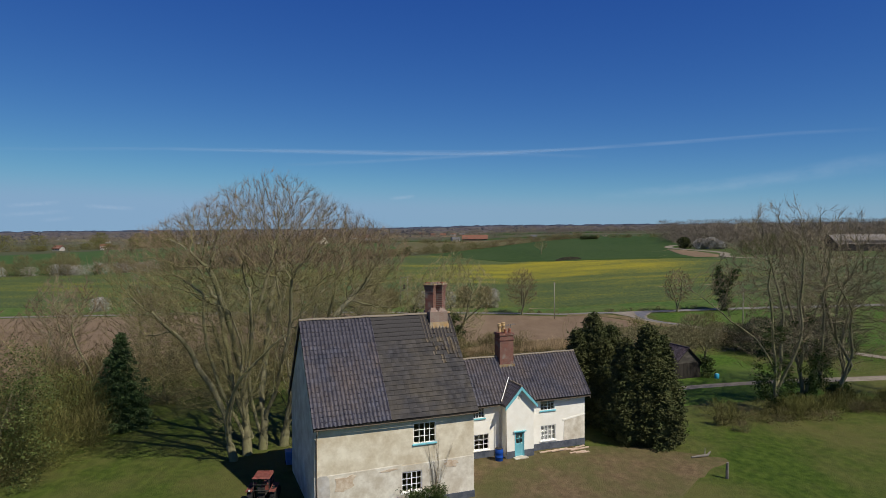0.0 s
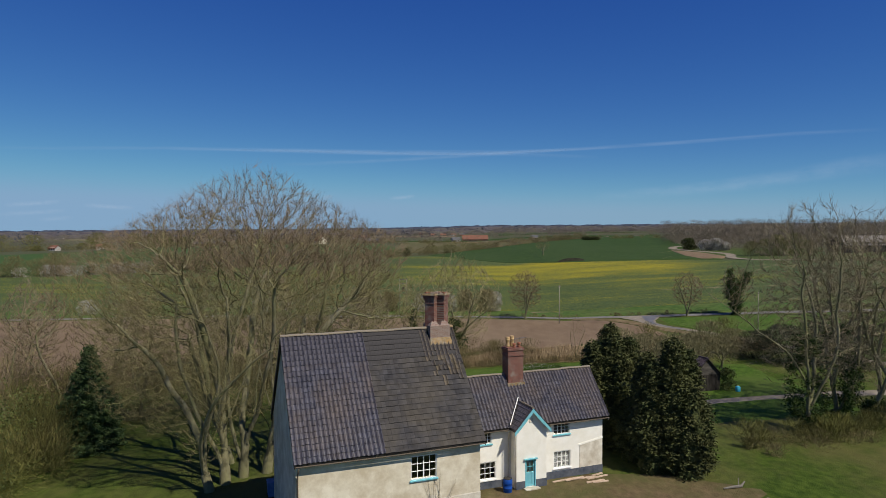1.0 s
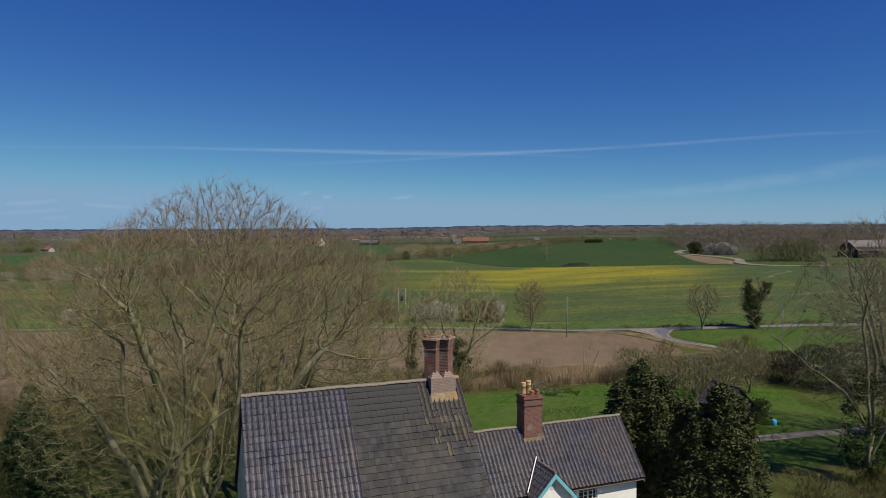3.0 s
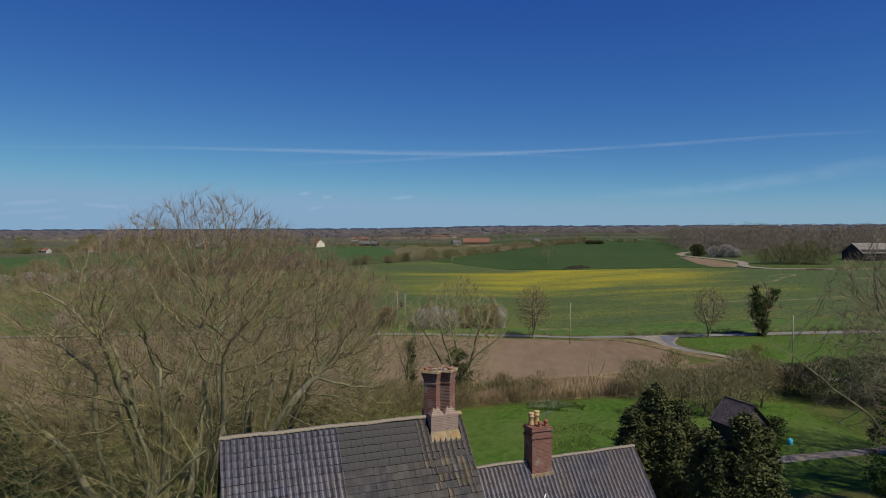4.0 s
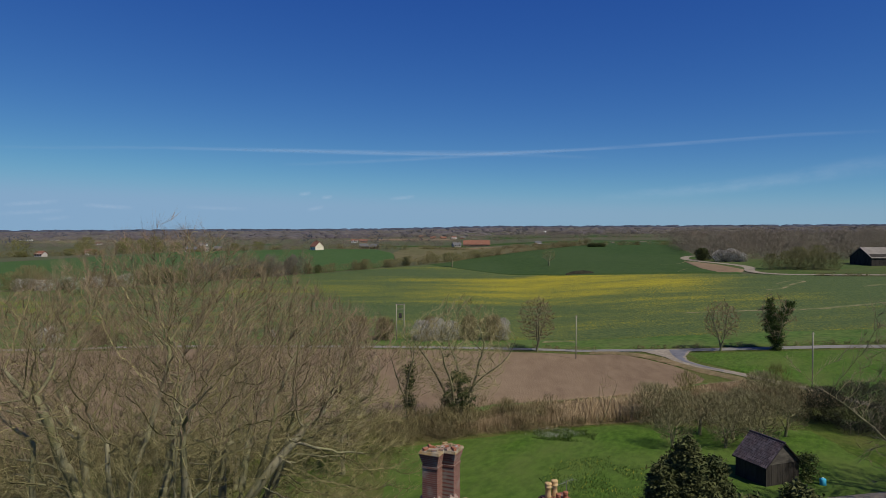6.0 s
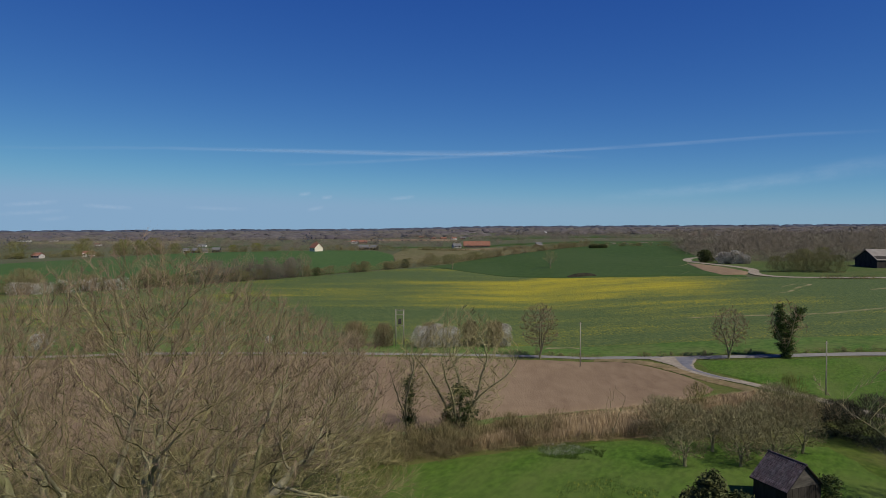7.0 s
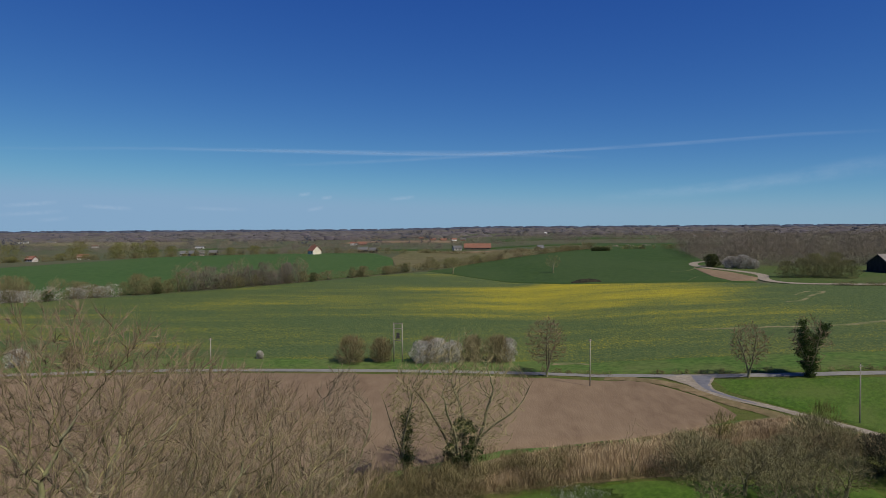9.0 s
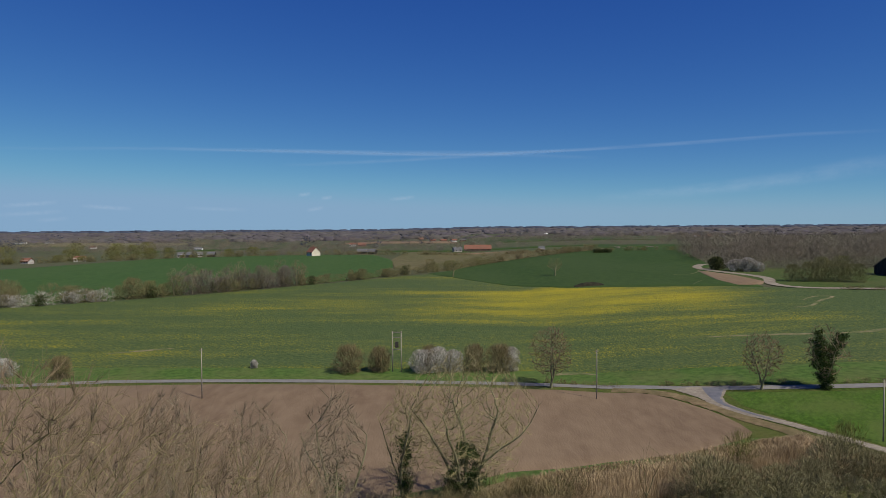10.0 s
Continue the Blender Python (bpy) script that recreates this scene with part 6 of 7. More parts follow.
def scrub_belt(name, label, line, height, depth, count, mat, each, thick, seed, width=3.0, reach=0.5):
    """A belt of tangled growth along a line of (r, f): too many plants to count."""
    gen = np.random.default_rng(seed)
    rs, fs = np.array([p[0] for p in line], float), np.array([p[1] for p in line], float)
    cum = np.concatenate([[0], np.cumsum(np.hypot(np.diff(rs), np.diff(fs)))])
    s = gen.uniform(0, cum[-1], count)
    r = np.interp(s, cum, rs) + gen.normal(0, depth * 0.3, count)
    f = np.interp(s, cum, fs) + gen.normal(0, depth * 0.3, count)
    x, y = W(r, f)
    feet = np.stack([x, y, lie(r, f) - 0.05], axis=1)
    geo = brush(gen, feet, height * gen.uniform(0.55, 1.25, count), width * gen.uniform(0.6, 1.4, count), each, thick, reach)
    return thing(name, geo, mat, label, "undergrowth", kind="stuff")


scrub_belt("bramble_hedge", "brown tangle of bramble and scrub along the garden edge", [(-48, 82), (-30, 88), (-14, 92), (-6, 95.5), (0, 99), (6, 101.5), (12, 104)], 2.9, 4.6, 210, SCRUB, 420, 0.016, 21, 3.4)
scrub_belt("edge_brush", "low brown brush where the lawn meets the reeds", [(-7, 93.2), (0, 96.3), (9, 99.4), (16, 101.4), (23, 103.4)], 0.9, 1.2, 90, SCRUB, 170, 0.014, 27, 1.6)
scrub_belt("low_scrub", "olive budding scrub in front of the trees", [(-40, 76), (-22, 82), (-12, 87), (-7, 90)], 2.0, 6.0, 50, GREENSCRUB, 350, 0.018, 22, 3.4)
scrub_belt("bramble_bank", "brown and green brambles beneath the trees by the drive", [(24.5, 58), (29, 59.4), (35, 61.5), (40, 64), (47, 65.5), (56, 67)], 1.0, 3.0, 22, SCRUB, 420, 0.014, 23, 2.4)
scrub_belt("budding_bank", "green budding shrubs beneath the trees by the drive", [(25, 59), (29, 60.5), (35, 63), (40, 65.5), (47, 66.5), (56, 68)], 1.6, 3.2, 70, GREENSCRUB, 520, 0.014, 24, 2.4)
scrub_belt("left_thicket", "tangled ivy-green thicket at the lawn's edge", [(-40, 46), (-32, 46), (-30, 51), (-32, 57), (-36, 66)], 5.0, 4.0, 40, GREENSCRUB, 620, 0.016, 25, 4.0)
scrub_belt("left_brush", "grey-brown bare brushwood beyond the lawn", [(-52, 50), (-40, 55), (-37, 66), (-28, 72), (-18, 74)], 6.0, 6.0, 46, SCRUB, 620, 0.016, 26, 4.5)
gen = np.random.default_rng(31)
cs = []
for r, f, h in ((-28.6, 44.5, 7.5), (-30.0, 45.5, 10.0), (-31.5, 47.0, 9.5), (-30.5, 50.5, 6.5), (-34.0, 45.0, 9.0)):
    for _ in range(90):
        x, y = W(r + gen.normal(0, 1.0), f + gen.normal(0, 1.0))
        cs.append((x, y, gz(x, y) + gen.uniform(0.3, h)))
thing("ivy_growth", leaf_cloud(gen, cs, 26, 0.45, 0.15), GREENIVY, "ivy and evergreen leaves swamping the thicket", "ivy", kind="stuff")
for k, (r, f) in enumerate(((-32, 46), (-36, 50), (-34, 62), (-41, 66), (-30, 70))):
    x, y = W(r, f)
    bare_tree("spindly leafless tree in the thicket", x, y, 150 + k, 11.0 + k % 3, 0.18, "thicket trees", 0.0, TWIG, wide=2.8, clear=0.2, count=1000, step=0.32, tip=0.011, twigs=3.2, reach=0.7, up=0.2)

# old orchard and shrubs round the shed
scrub("orchard_bush", "rounded leafless shrub on the grass", [(25.6, 102.6, 5.0, 6.6), (28.8, 103.0, 4.0, 5.4), (33.5, 103.5, 3.6, 5.6), (41.3, 107.5, 5.2, 6.6), (44.8, 106.5, 4.0, 5.4), (37.5, 105.0, 3.6, 5.0)], LICHENTWIG, 5200, 0.02, 33, 0.2, group="orchard shrubs")
scrub("willow_bush", "pale slender-stemmed willow bush by the track", [(46.5, 114.0, 4.8, 4.6), (33.5, 113.0, 4.4, 4.2)], GREENSCRUB, 1100, 0.014, 38, 0.55)
scrub("evergreen_bush", "dark grey-green bush at the meadow edge", [(46.8, 103.0, 4.2, 5.6), (48.6, 99.0, 5.6, 7.6), (52.6, 97.0, 6.2, 8.2), (57.5, 96.0, 6.0, 8.0)], DARKBRAMBLE, 5600, 0.03, 34, 0.16)
for k, (r, f, h) in enumerate(((24.3, 92.5, 4.4), (29.2, 97.5, 4.8), (32.3, 95.8, 5.2), (35.6, 97.0, 5.0), (33.2, 91.8, 4.4), (30.0, 92.4, 4.2), (38.6, 96.5, 4.6))):
    x, y = W(r, f)
    bare_tree("old lichened apple tree without leaves", x, y, 170 + k, h, 0.15, "orchard trees", 0.0, LICHENTWIG, wide=h * 0.5, clear=0.14, count=950, step=0.26, tip=0.012, twigs=4.0, reach=0.45, trunk_share=0.6, tip_mat=LICHENTWIG)
gen = np.random.default_rng(36)
cs = [(gen.uniform(-1.55, 1.5), gen.uniform(-0.5, 0.45), gen.uniform(0.1, 1.15 + 0.35 * math.sin(k))) for k in range(150)]
ob = thing("wall_shrub", leaf_cloud(gen, cs, 40, 0.14, 0.10), IVY, "leafy green shrub against the farmhouse wall", "shrub")
ob.location = (11.4, 39.25, gz(11.4, 39.25))
gen = np.random.default_rng(37)
cs = [(gen.normal(0, 0.45), gen.normal(0, 0.4), gen.uniform(0.1, 2.5)) for _ in range(60)]
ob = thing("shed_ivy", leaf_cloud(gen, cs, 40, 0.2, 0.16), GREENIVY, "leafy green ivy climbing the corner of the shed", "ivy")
ix, iy = W(33.0, 82.2)
ob.location = (ix, iy, gz(ix, iy))
rng = random.Random(12)
vine = Geo()
for k in range(26):
    x0 = 12.35 + rng.uniform(-0.2, 0.3)
    pts, dirs, rad = limb(vine, (x0, 39.95, 0.2), (rng.uniform(-0.06, 0.09), -0.005, 1), rng.uniform(2.0, 4.6), 0.012, 0.005, 10, 4, rng, 0.10, 0.03)
    for _ in range(7):
        i = rng.randrange(2, len(pts))
        spike(vine, pts[i], (rng.uniform(-0.8, 0.8), -0.03, rng.uniform(0.1, 0.8)), rng.uniform(0.2, 0.5), 0.008)
vine.v = [(x, min(max(y, 39.88), 39.985), z) for x, y, z in vine.v]
thing("wall_climber", vine, DRYSTEM, "dry leafless climber on the farmhouse wall", "climber")


def blades(name, label, rows, count, mat, height, width, seed, category="reeds", lean=0.2, oval=False):
    """Upright blades of grass or reed on a strip between two lines of (r, f)."""
    gen = np.random.default_rng(seed)
    near, far = rows
    r = gen.uniform(max(near[0][0], far[0][0]), min(near[-1][0], far[-1][0]), count)
    a = np.interp(r, [p[0] for p in near], [p[1] for p in near])
    b = np.interp(r, [p[0] for p in far], [p[1] for p in far])
    f = a + (b - a) * gen.uniform(0, 1, count)
    if oval:
        m_r, m_f, s_r, s_f = r.mean(), f.mean(), np.ptp(r) / 2, np.ptp(f) / 2
        q = ((r - m_r) / s_r) ** 2 + ((f - m_f) / s_f) ** 2
        wave = np.array([noise.noise((a * 0.35, b * 0.35, 5.0)) for a, b in zip(r, f)])
        ok = (q + 0.7 * wave < 0.85) & (wave > -0.35)
        r, f = r[ok], f[ok]
        count = len(r)
    x, y = W(r, f)
    P = np.stack([x, y, lie(r, f)], axis=1)
    h = height * gen.uniform(0.6, 1.2, count) * (0.85 + 0.25 * np.sin(r * 0.6) * np.sin(f * 0.8))
    d = np.stack([gen.normal(0, lean, count), gen.normal(0, lean, count), np.ones(count)], axis=1) * h[:, None]
    an = gen.uniform(0, np.pi, count)
    w = np.stack([np.cos(an), np.sin(an), np.zeros(count)], axis=1) * width
    v = np.stack([P - w, P + w, P + d], axis=1).reshape(-1, 3)
    geo = Geo()
    geo.v = v.tolist()
    geo.f = np.arange(3 * count).reshape(-1, 3).tolist()
    return thing(name, geo, mat, label, category, kind="stuff")


blades("reed_bed", "strip of dry pale brown reeds", ([(1, 97.5), (14, 101.5), (27, 104.5), (44, 108), (53, 109)], [(1, 99.2), (14, 106.5), (27, 111.5), (44, 117.5), (53, 112)]), 60000, REED, 1.7, 0.03, 41)
blades("rough_tufts", "tussocks of dead grass beside the track", ([(6, 102), (12, 106), (27, 111), (44, 117), (47, 118)], [(6, 109.4), (12, 112), (27, 118), (44, 123.5), (47, 124)]), 17000, REED, 0.6, 0.05, 46, "grass", 0.5)
blades("daffodil_leaves", "patch of green daffodil leaves in the lawn", ([(9.5, 94.5), (17.5, 94.5)], [(9.5, 100.5), (17.5, 99.5)]), 5000, VERGE, 0.35, 0.03, 42, "daffodils", 0.5, True)
blades("daffodil_flowers", "scattered white and yellow daffodils in the lawn", ([(9.0, 96.0), (16.0, 96.0)], [(9.0, 101.0), (16.0, 100.0)]), 700, WHITE, 0.34, 0.014, 43, "daffodils", 0.6, True)
blades("naturalised_bulbs", "dark green drifts of bulbs in the lawn", ([(8.0, 72), (20.0, 74)], [(8.0, 88), (20.0, 90)]), 7000, CROP, 0.24, 0.025, 44, "daffodils", 0.5, True)
blades("bulb_flowers", "thin scatter of yellow daffodils in the lawn", ([(8.0, 72), (20.0, 74)], [(8.0, 88), (20.0, 90)]), 420, YELLOW, 0.26, 0.018, 47, "daffodils", 0.5, True)

# ---- poles ----
def pole(r, f, h):
    x, y = W(r, f)
    p = holder("telegraph_pole", "slim weathered wooden line pole", "pole", (x, y, gz(x, y)), "line poles")
    part("shaft", Geo().tube([(0, 0, -0.3), (0.01, 0, h * 0.5), (0, 0.01, h)], [0.095, 0.085, 0.07], 8, True), POLEWOOD, p, "", True)
    part("crossarm", Geo().box(-0.35, -0.04, h - 0.35, 0.35, 0.04, h - 0.25), GREYWOOD, p)
    part("insulator", Geo().lathe(0, 0, [(0.05, h), (0.06, h + 0.08), (0.03, h + 0.14)], 8), IRON, p)


pole(25.0, 147.5, 8.4)
pole(-41.6, 148.0, 8.6)
pole(55.2, 120.6, 8.0)
pole(-60.0, 84.0, 8.6)
hx, hy = W(-10.0, 167.5)
hp = holder("transformer_pole", "twin-legged wooden pole carrying a small transformer", "pole", (hx, hy, gz(hx, hy)))
hp.rotation_euler = (0, 0, radians(-21))
for s in (-0.85, 0.85):
    part("leg", Geo().tube([(s, 0, -0.3), (s, 0, 8.2)], [0.11, 0.09], 8, True), POLEWOOD, hp, "", True)
for z in (4.6, 7.0, 8.0):
    part("crossbeam", Geo().box(-1.05, -0.06, z - 0.07, 1.05, 0.06, z + 0.07), GREYWOOD, hp)
part("transformer", Geo().hull([(-0.35, -0.3, 5.0), (0.35, -0.3, 5.0), (0.35, 0.3, 5.0), (-0.35, 0.3, 5.0)], [(-0.3, -0.25, 6.1), (0.3, -0.25, 6.1), (0.3, 0.25, 6.1), (-0.3, 0.25, 6.1)]), IRON, hp)
for s in (-0.8, 0, 0.8):
    part("insulator", Geo().lathe(s, 0, [(0.06, 8.07), (0.08, 8.2), (0.03, 8.35)], 8), IRON, hp)

# roadside bushes
gen = np.random.default_rng(50)
scrub("roadside_bush", "rounded brown leafless bush beside the lane", [(-19.5, 167, 5.6, 6.5), (-13.5, 168, 5.0, 5.0), (10.5, 167.5, 5.6, 6.0), (5.5, 168.5, 5.4, 5.0), (-3.5, 169.0, 5.0, 5.0), (-74.0, 162.5, 4.4, 4.6)], SCRUB, 2600, 0.03, 51, 0.4, group="roadside bushes")
scrub("blackthorn", "blackthorn in white blossom beside the lane", [(-5.0, 167, 4.6, 5.0), (-1.8, 167.4, 5.0, 5.5), (1.2, 167.5, 4.4, 4.5), (12.8, 168, 5.0, 3.4), (-39.4, 171, 1.8, 1.5), (-86.0, 164, 3.6, 5.0)], BLOSSOM, 2400, 0.045, 52, 0.22, group="blossoming blackthorn")
scrub_belt("lane_hedge", "low dark hedge along the lane", [(14, 159.5), (22, 157.5), (40, 152.2), (50, 150.4), (74, 147.8), (100, 146.6)], 0.9, 0.8, 90, HEDGEFAR, 90, 0.03, 53, 1.6)

# ---- the middle distance ----
def hedgerow(name, label, line, height, count, mat, each=60, thick=0.09, seed=1, depth=3.0, width=5.0, reach=0.45):
    ob = scrub_belt(name, label, line, height, depth, count, mat, each, thick, seed, width, reach)
    tagged(ob, "", "hedgerow")
    return ob


hedgerow("hedgerow", "bare brown hedgerow with small trees between the fields", [(-330, 218), (-146, 253), (-110, 274), (-85, 293), (-58, 319), (-27, 353), (-12, 372), (3, 392), (25, 440), (53, 468), (110, 524)], 4.4, 250, HEDGEFAR, 420, 0.045, 61, 3.0, 6.0, 0.32)
hedgerow("tree_line", "line of taller leafless trees in the hedge", [(-98, 284), (-80, 300), (-62, 315)], 8.0, 26, WOODFAR, 800, 0.045, 62, 4.0, 7.0, 0.32)
hedgerow("hedge_scrub", "olive and brown hedge trees", [(-330, 222), (-190, 246), (-120, 268), (-100, 282)], 7.0, 80, HEDGEFAR, 620, 0.05, 63, 5.0, 7.0, 0.32)
hedgerow("white_hedge", "hedge of blackthorn in white blossom", [(-175, 242), (-152, 248), (-141, 252), (-118, 266)], 4.2, 26, BLOSSOM, 320, 0.06, 64, 3.0, 6.0, 0.3)
hedgerow("track_hedge", "low hedge beside the farm track", [(134, 257), (165, 250), (210, 243)], 1.4, 60, HEDGEFAR, 60, 0.08, 65, 1.5, 4.0)
for k in range(11):
    x, y = W(-101 + 4.1 * k + 1.5 * math.sin(k * 2.3), 282 + 3.6 * k)
    bare_tree("tall leafless tree in the hedgerow", x, y, 200 + k, 10.5 + 1.6 * math.sin(k * 1.7), 0.3, "hedgerow trees", 0.0, TWIGRED, wide=3.0, clear=0.2, count=170, step=0.5, tip=0.028, twigs=1.6, reach=0.9, up=0.25)
scrub("hedge_holly", "dark ivy-clad bush in the hedgerow", [(-134, 254, 4, 4), (-106, 274, 4.5, 4), (-90, 291, 4.0, 3.5), (-57, 318, 4, 4), (-20, 362, 4.5, 5)], YEW, 900, 0.07, 66, 0.25, group="hedgerow evergreens")
scrub("hedge_bush", "round orange-brown bush in the hedgerow", [(-112, 272, 7.5, 8), (-127, 262, 6.0, 7), (-146, 252, 9.0, 11), (-160, 250, 8.0, 9), (-38, 340, 5, 7), (-8, 395, 6, 8)], HEDGEFAR, 1500, 0.05, 67, 0.25, group="hedgerow bushes")
oak = holder("field_tree", "lone leafless tree standing in the cereal field", "tree", (*W(50.5, 338), gz(*W(50.5, 338))))
grown = grow(np.random.default_rng(7), [stem_line(np.random.default_rng(8), (0, 0, -0.2), 3.5, (0.05, 0))], crown_points(np.random.default_rng(9), 300, (0, 0, 5.3), 3.6, 3.2, 3.0), 0.4, 0.5)
wood, fine = clothe(np.random.default_rng(7), grown, [((0, 0, 0), 0.3)], 0.03, 1.5, 0.7)[0]
part("trunk", wood, BARK, oak, "", True)
part("crown", fine, TWIG, oak)
oak2 = copy_thing(oak, Matrix.Translation((*W(4.0, 352), gz(*W(4.0, 352)))) @ Matrix.Rotation(1.2, 4, "Z"))
mx_, my_ = W(56, 292)
heap = Geo()
gen = np.random.default_rng(71)
for j in range(9):
    for i in range(25):
        u, v = i / 24 * 2 - 1, j / 8 * 2 - 1
        hgt = max(0.0, 1 - u * u) ** 0.6 * max(0.0, 1 - v * v) ** 0.6
        x, y = W(56 + u * 6.0, 293 + v * 2.0)
        heap.v.append((x, y, gz(x, y) + 0.1 + 1.4 * hgt * (1 + 0.25 * noise.noise((i * 0.5, j * 0.7, 0)))))
for j in range(8):
    for i in range(24):
        heap.f.append((j * 25 + i, j * 25 + i + 1, j * 25 + 26 + i, j * 25 + 25 + i))
thing("muck_heap", heap, STRAW, "long low dark heap at the edge of the crop", "heap")

# bare patches and worn lines in the crops
for line, w, lab in (([(-76, 184), (-72, 186), (-66.5, 188.5), (-63.5, 190)], 1.6, "bare earth scar in the crop"), ([(57, 191), (75, 190), (95, 189), (120, 196), (150, 202)], 1.8, "worn dry line across the crop"),
                     ([(99, 224), (105, 226), (112, 234), (120, 241), (116, 243), (108, 236)], 1.4, "looping pale wheel mark in the crop"), ([(130, 226), (140, 230), (155, 231)], 1.8, "bare earth scar in the crop"),
                     ([(21, 164.5), (23, 165.5), (26, 165.8), (29, 164.6)], 2.0, "bare sandy scrape on the verge"), ([(97.7, 319), (105, 319), (113, 330), (118, 345)], 2.0, "pale wheel mark in the crop"), ([(91.8, 281), (96, 288), (101.9, 296)], 1.2, "pale wheel mark in the crop")):
    ribbon("bare_patch", line, w * 0.9, SCARBARE, lab, "bare earth", 0.16, wobble=0.9, taper=True)
field("track_field", [(104, 277), (113, 275), (118, 280), (123, 290)], [(104, 279), (113, 334), (117, 326), (123, 292)], PLOUGH, "tilled brown corner beside the farm track", "field", 0.2, 3.0, 0.5, 6)

# woodland on the rise
def wood_block(name, label, spots, count, seed, height, width, each=240, thick=0.11, mat=WOODFAR):
    """Leafless woodland scattered inside a quadrilateral of (r, f)."""
    gen = np.random.default_rng(seed)
    u, v = gen.uniform(0, 1, count), gen.uniform(0, 1, count)
    q = np.array(spots, float)
    p = (q[0][None] * ((1 - u) * (1 - v))[:, None] + q[1][None] * (u * (1 - v))[:, None] + q[2][None] * (u * v)[:, None] + q[3][None] * ((1 - u) * v)[:, None])
    x, y = W(p[:, 0], p[:, 1])
    feet = np.stack([x, y, lie(p[:, 0], p[:, 1])], axis=1)
    return thing(name, brush(gen, feet, height * gen.uniform(0.55, 1.25, count), width * gen.uniform(0.7, 1.4, count), each, thick, 0.16, 0.0, 1.0), mat, label, "woodland", kind="stuff")


RISE = [(128, 338), (250, 318), (420, 540), (160, 500)]
wood_block("woodland", "grey-brown leafless wood of rounded crowns on the rise", RISE, 480, 81, 11.5, 11.5, 640, 0.05, WOODCROWN)
scrub("wood_edge", "olive budding bush in front of the wood", [(130.5, 284.0, 6.5, 7.0), (135.5, 282.0, 7.5, 7.0), (140.5, 281.0, 8.5, 8.0), (145.5, 279.0, 8.0, 8.0), (150.5, 277.0, 7.0, 8.0), (143.0, 287.0, 9.0, 8.0), (149.5, 285.0, 9.5, 9.0)], OLIVEWOOD, 3000, 0.045, 82, 0.16, group="bushes by the wood")
scrub("wood_blossom", "white blossoming thorn at the corner of the wood", [(128.5, 327, 5.5, 7.5), (132.5, 324.5, 6.2, 7.5), (136, 323, 4.5, 5.5)], BLOSSOM, 2600, 0.12, 83, 0.2)
scrub("wood_evergreen", "dark evergreen at the corner of the wood", [(123.5, 336, 6.0, 7.0)], YEW, 2200, 0.14, 84, 0.25)

# ---- far country ----
def far_band(name, label, f0, f1, count, height, width, each, thick, seed, mat, spread=0.72):
    """Scattered woods and hedges across the whole view."""
    gen = np.random.default_rng(seed)
    f = gen.uniform(f0, f1, count)
    r = gen.uniform(-spread, spread, count) * f
    keep = np.array([noise.noise((a * 0.004, b * 0.006, seed)) > -0.12 for a, b in zip(r, f)])
    r, f = r[keep], f[keep]
    n = len(r)
    x, y = W(r, f)
    feet = np.stack([x, y, lie(r, f)], axis=1)
    return thing(name, brush(gen, feet, height * gen.uniform(0.5, 1.2, n), width * gen.uniform(0.6, 1.5, n), each, thick, 0.2, 0.0, 0.9), mat, label, "woodland", kind="stuff")


def far_domes(name, label, f0, f1, count, height, width, seed, mat, spread=0.75, gap=-0.1):
    """Far woods as rounded, uneven crowns standing shoulder to shoulder."""
    gen = np.random.default_rng(seed)
    geo = Geo()
    for _ in range(count):
        f = gen.uniform(f0, f1)
        r = gen.uniform(-spread, spread) * f
        if noise.noise((r * 0.003, f * 0.006, seed)) < gap:
            continue
        x, y = W(r, f)
        z = float(lie(r, f)) - 1.0
        h, w = height * gen.uniform(0.6, 1.25), width * gen.uniform(0.5, 1.4)
        n = len(geo.v)
        k = 9
        for q in (0.0, 0.45, 0.8):
            rad = w / 2 * math.sqrt(1 - q * q)
            for j in range(k):
                a = 2 * math.pi * j / k
                m = 1 + 0.35 * gen.normal(0, 0.5)
                geo.v.append((x + rad * m * math.cos(a), y + rad * m * math.sin(a), z + h * q * (1 + 0.12 * gen.normal())))
        geo.v.append((x, y, z + h))
        for i in range(2):
            for j in range(k):
                geo.f.append((n + i * k + j, n + i * k + (j + 1) % k, n + (i + 1) * k + (j + 1) % k, n + (i + 1) * k + j))
        for j in range(k):
            geo.f.append((n + 2 * k + j, n + 2 * k + (j + 1) % k, n + 3 * k))
    return thing(name, geo, mat, label, "woodland", kind="stuff", smooth=True)


far_band("near_copses", "brown leafless copses and hedges between fields", 570, 800, 520, 6.0, 11.0, 240, 0.10, 91, WOODMID)
far_band("village_trees", "grey-brown trees round scattered houses", 780, 1350, 1500, 8.0, 15.0, 170, 0.17, 92, WOODMID)
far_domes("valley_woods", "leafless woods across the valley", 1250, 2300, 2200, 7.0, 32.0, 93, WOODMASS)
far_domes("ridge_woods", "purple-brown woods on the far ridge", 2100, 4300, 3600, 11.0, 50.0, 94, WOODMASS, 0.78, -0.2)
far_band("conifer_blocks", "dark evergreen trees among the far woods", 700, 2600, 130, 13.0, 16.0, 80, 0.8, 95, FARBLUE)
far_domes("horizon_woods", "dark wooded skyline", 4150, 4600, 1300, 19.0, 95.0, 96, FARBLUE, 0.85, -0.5)

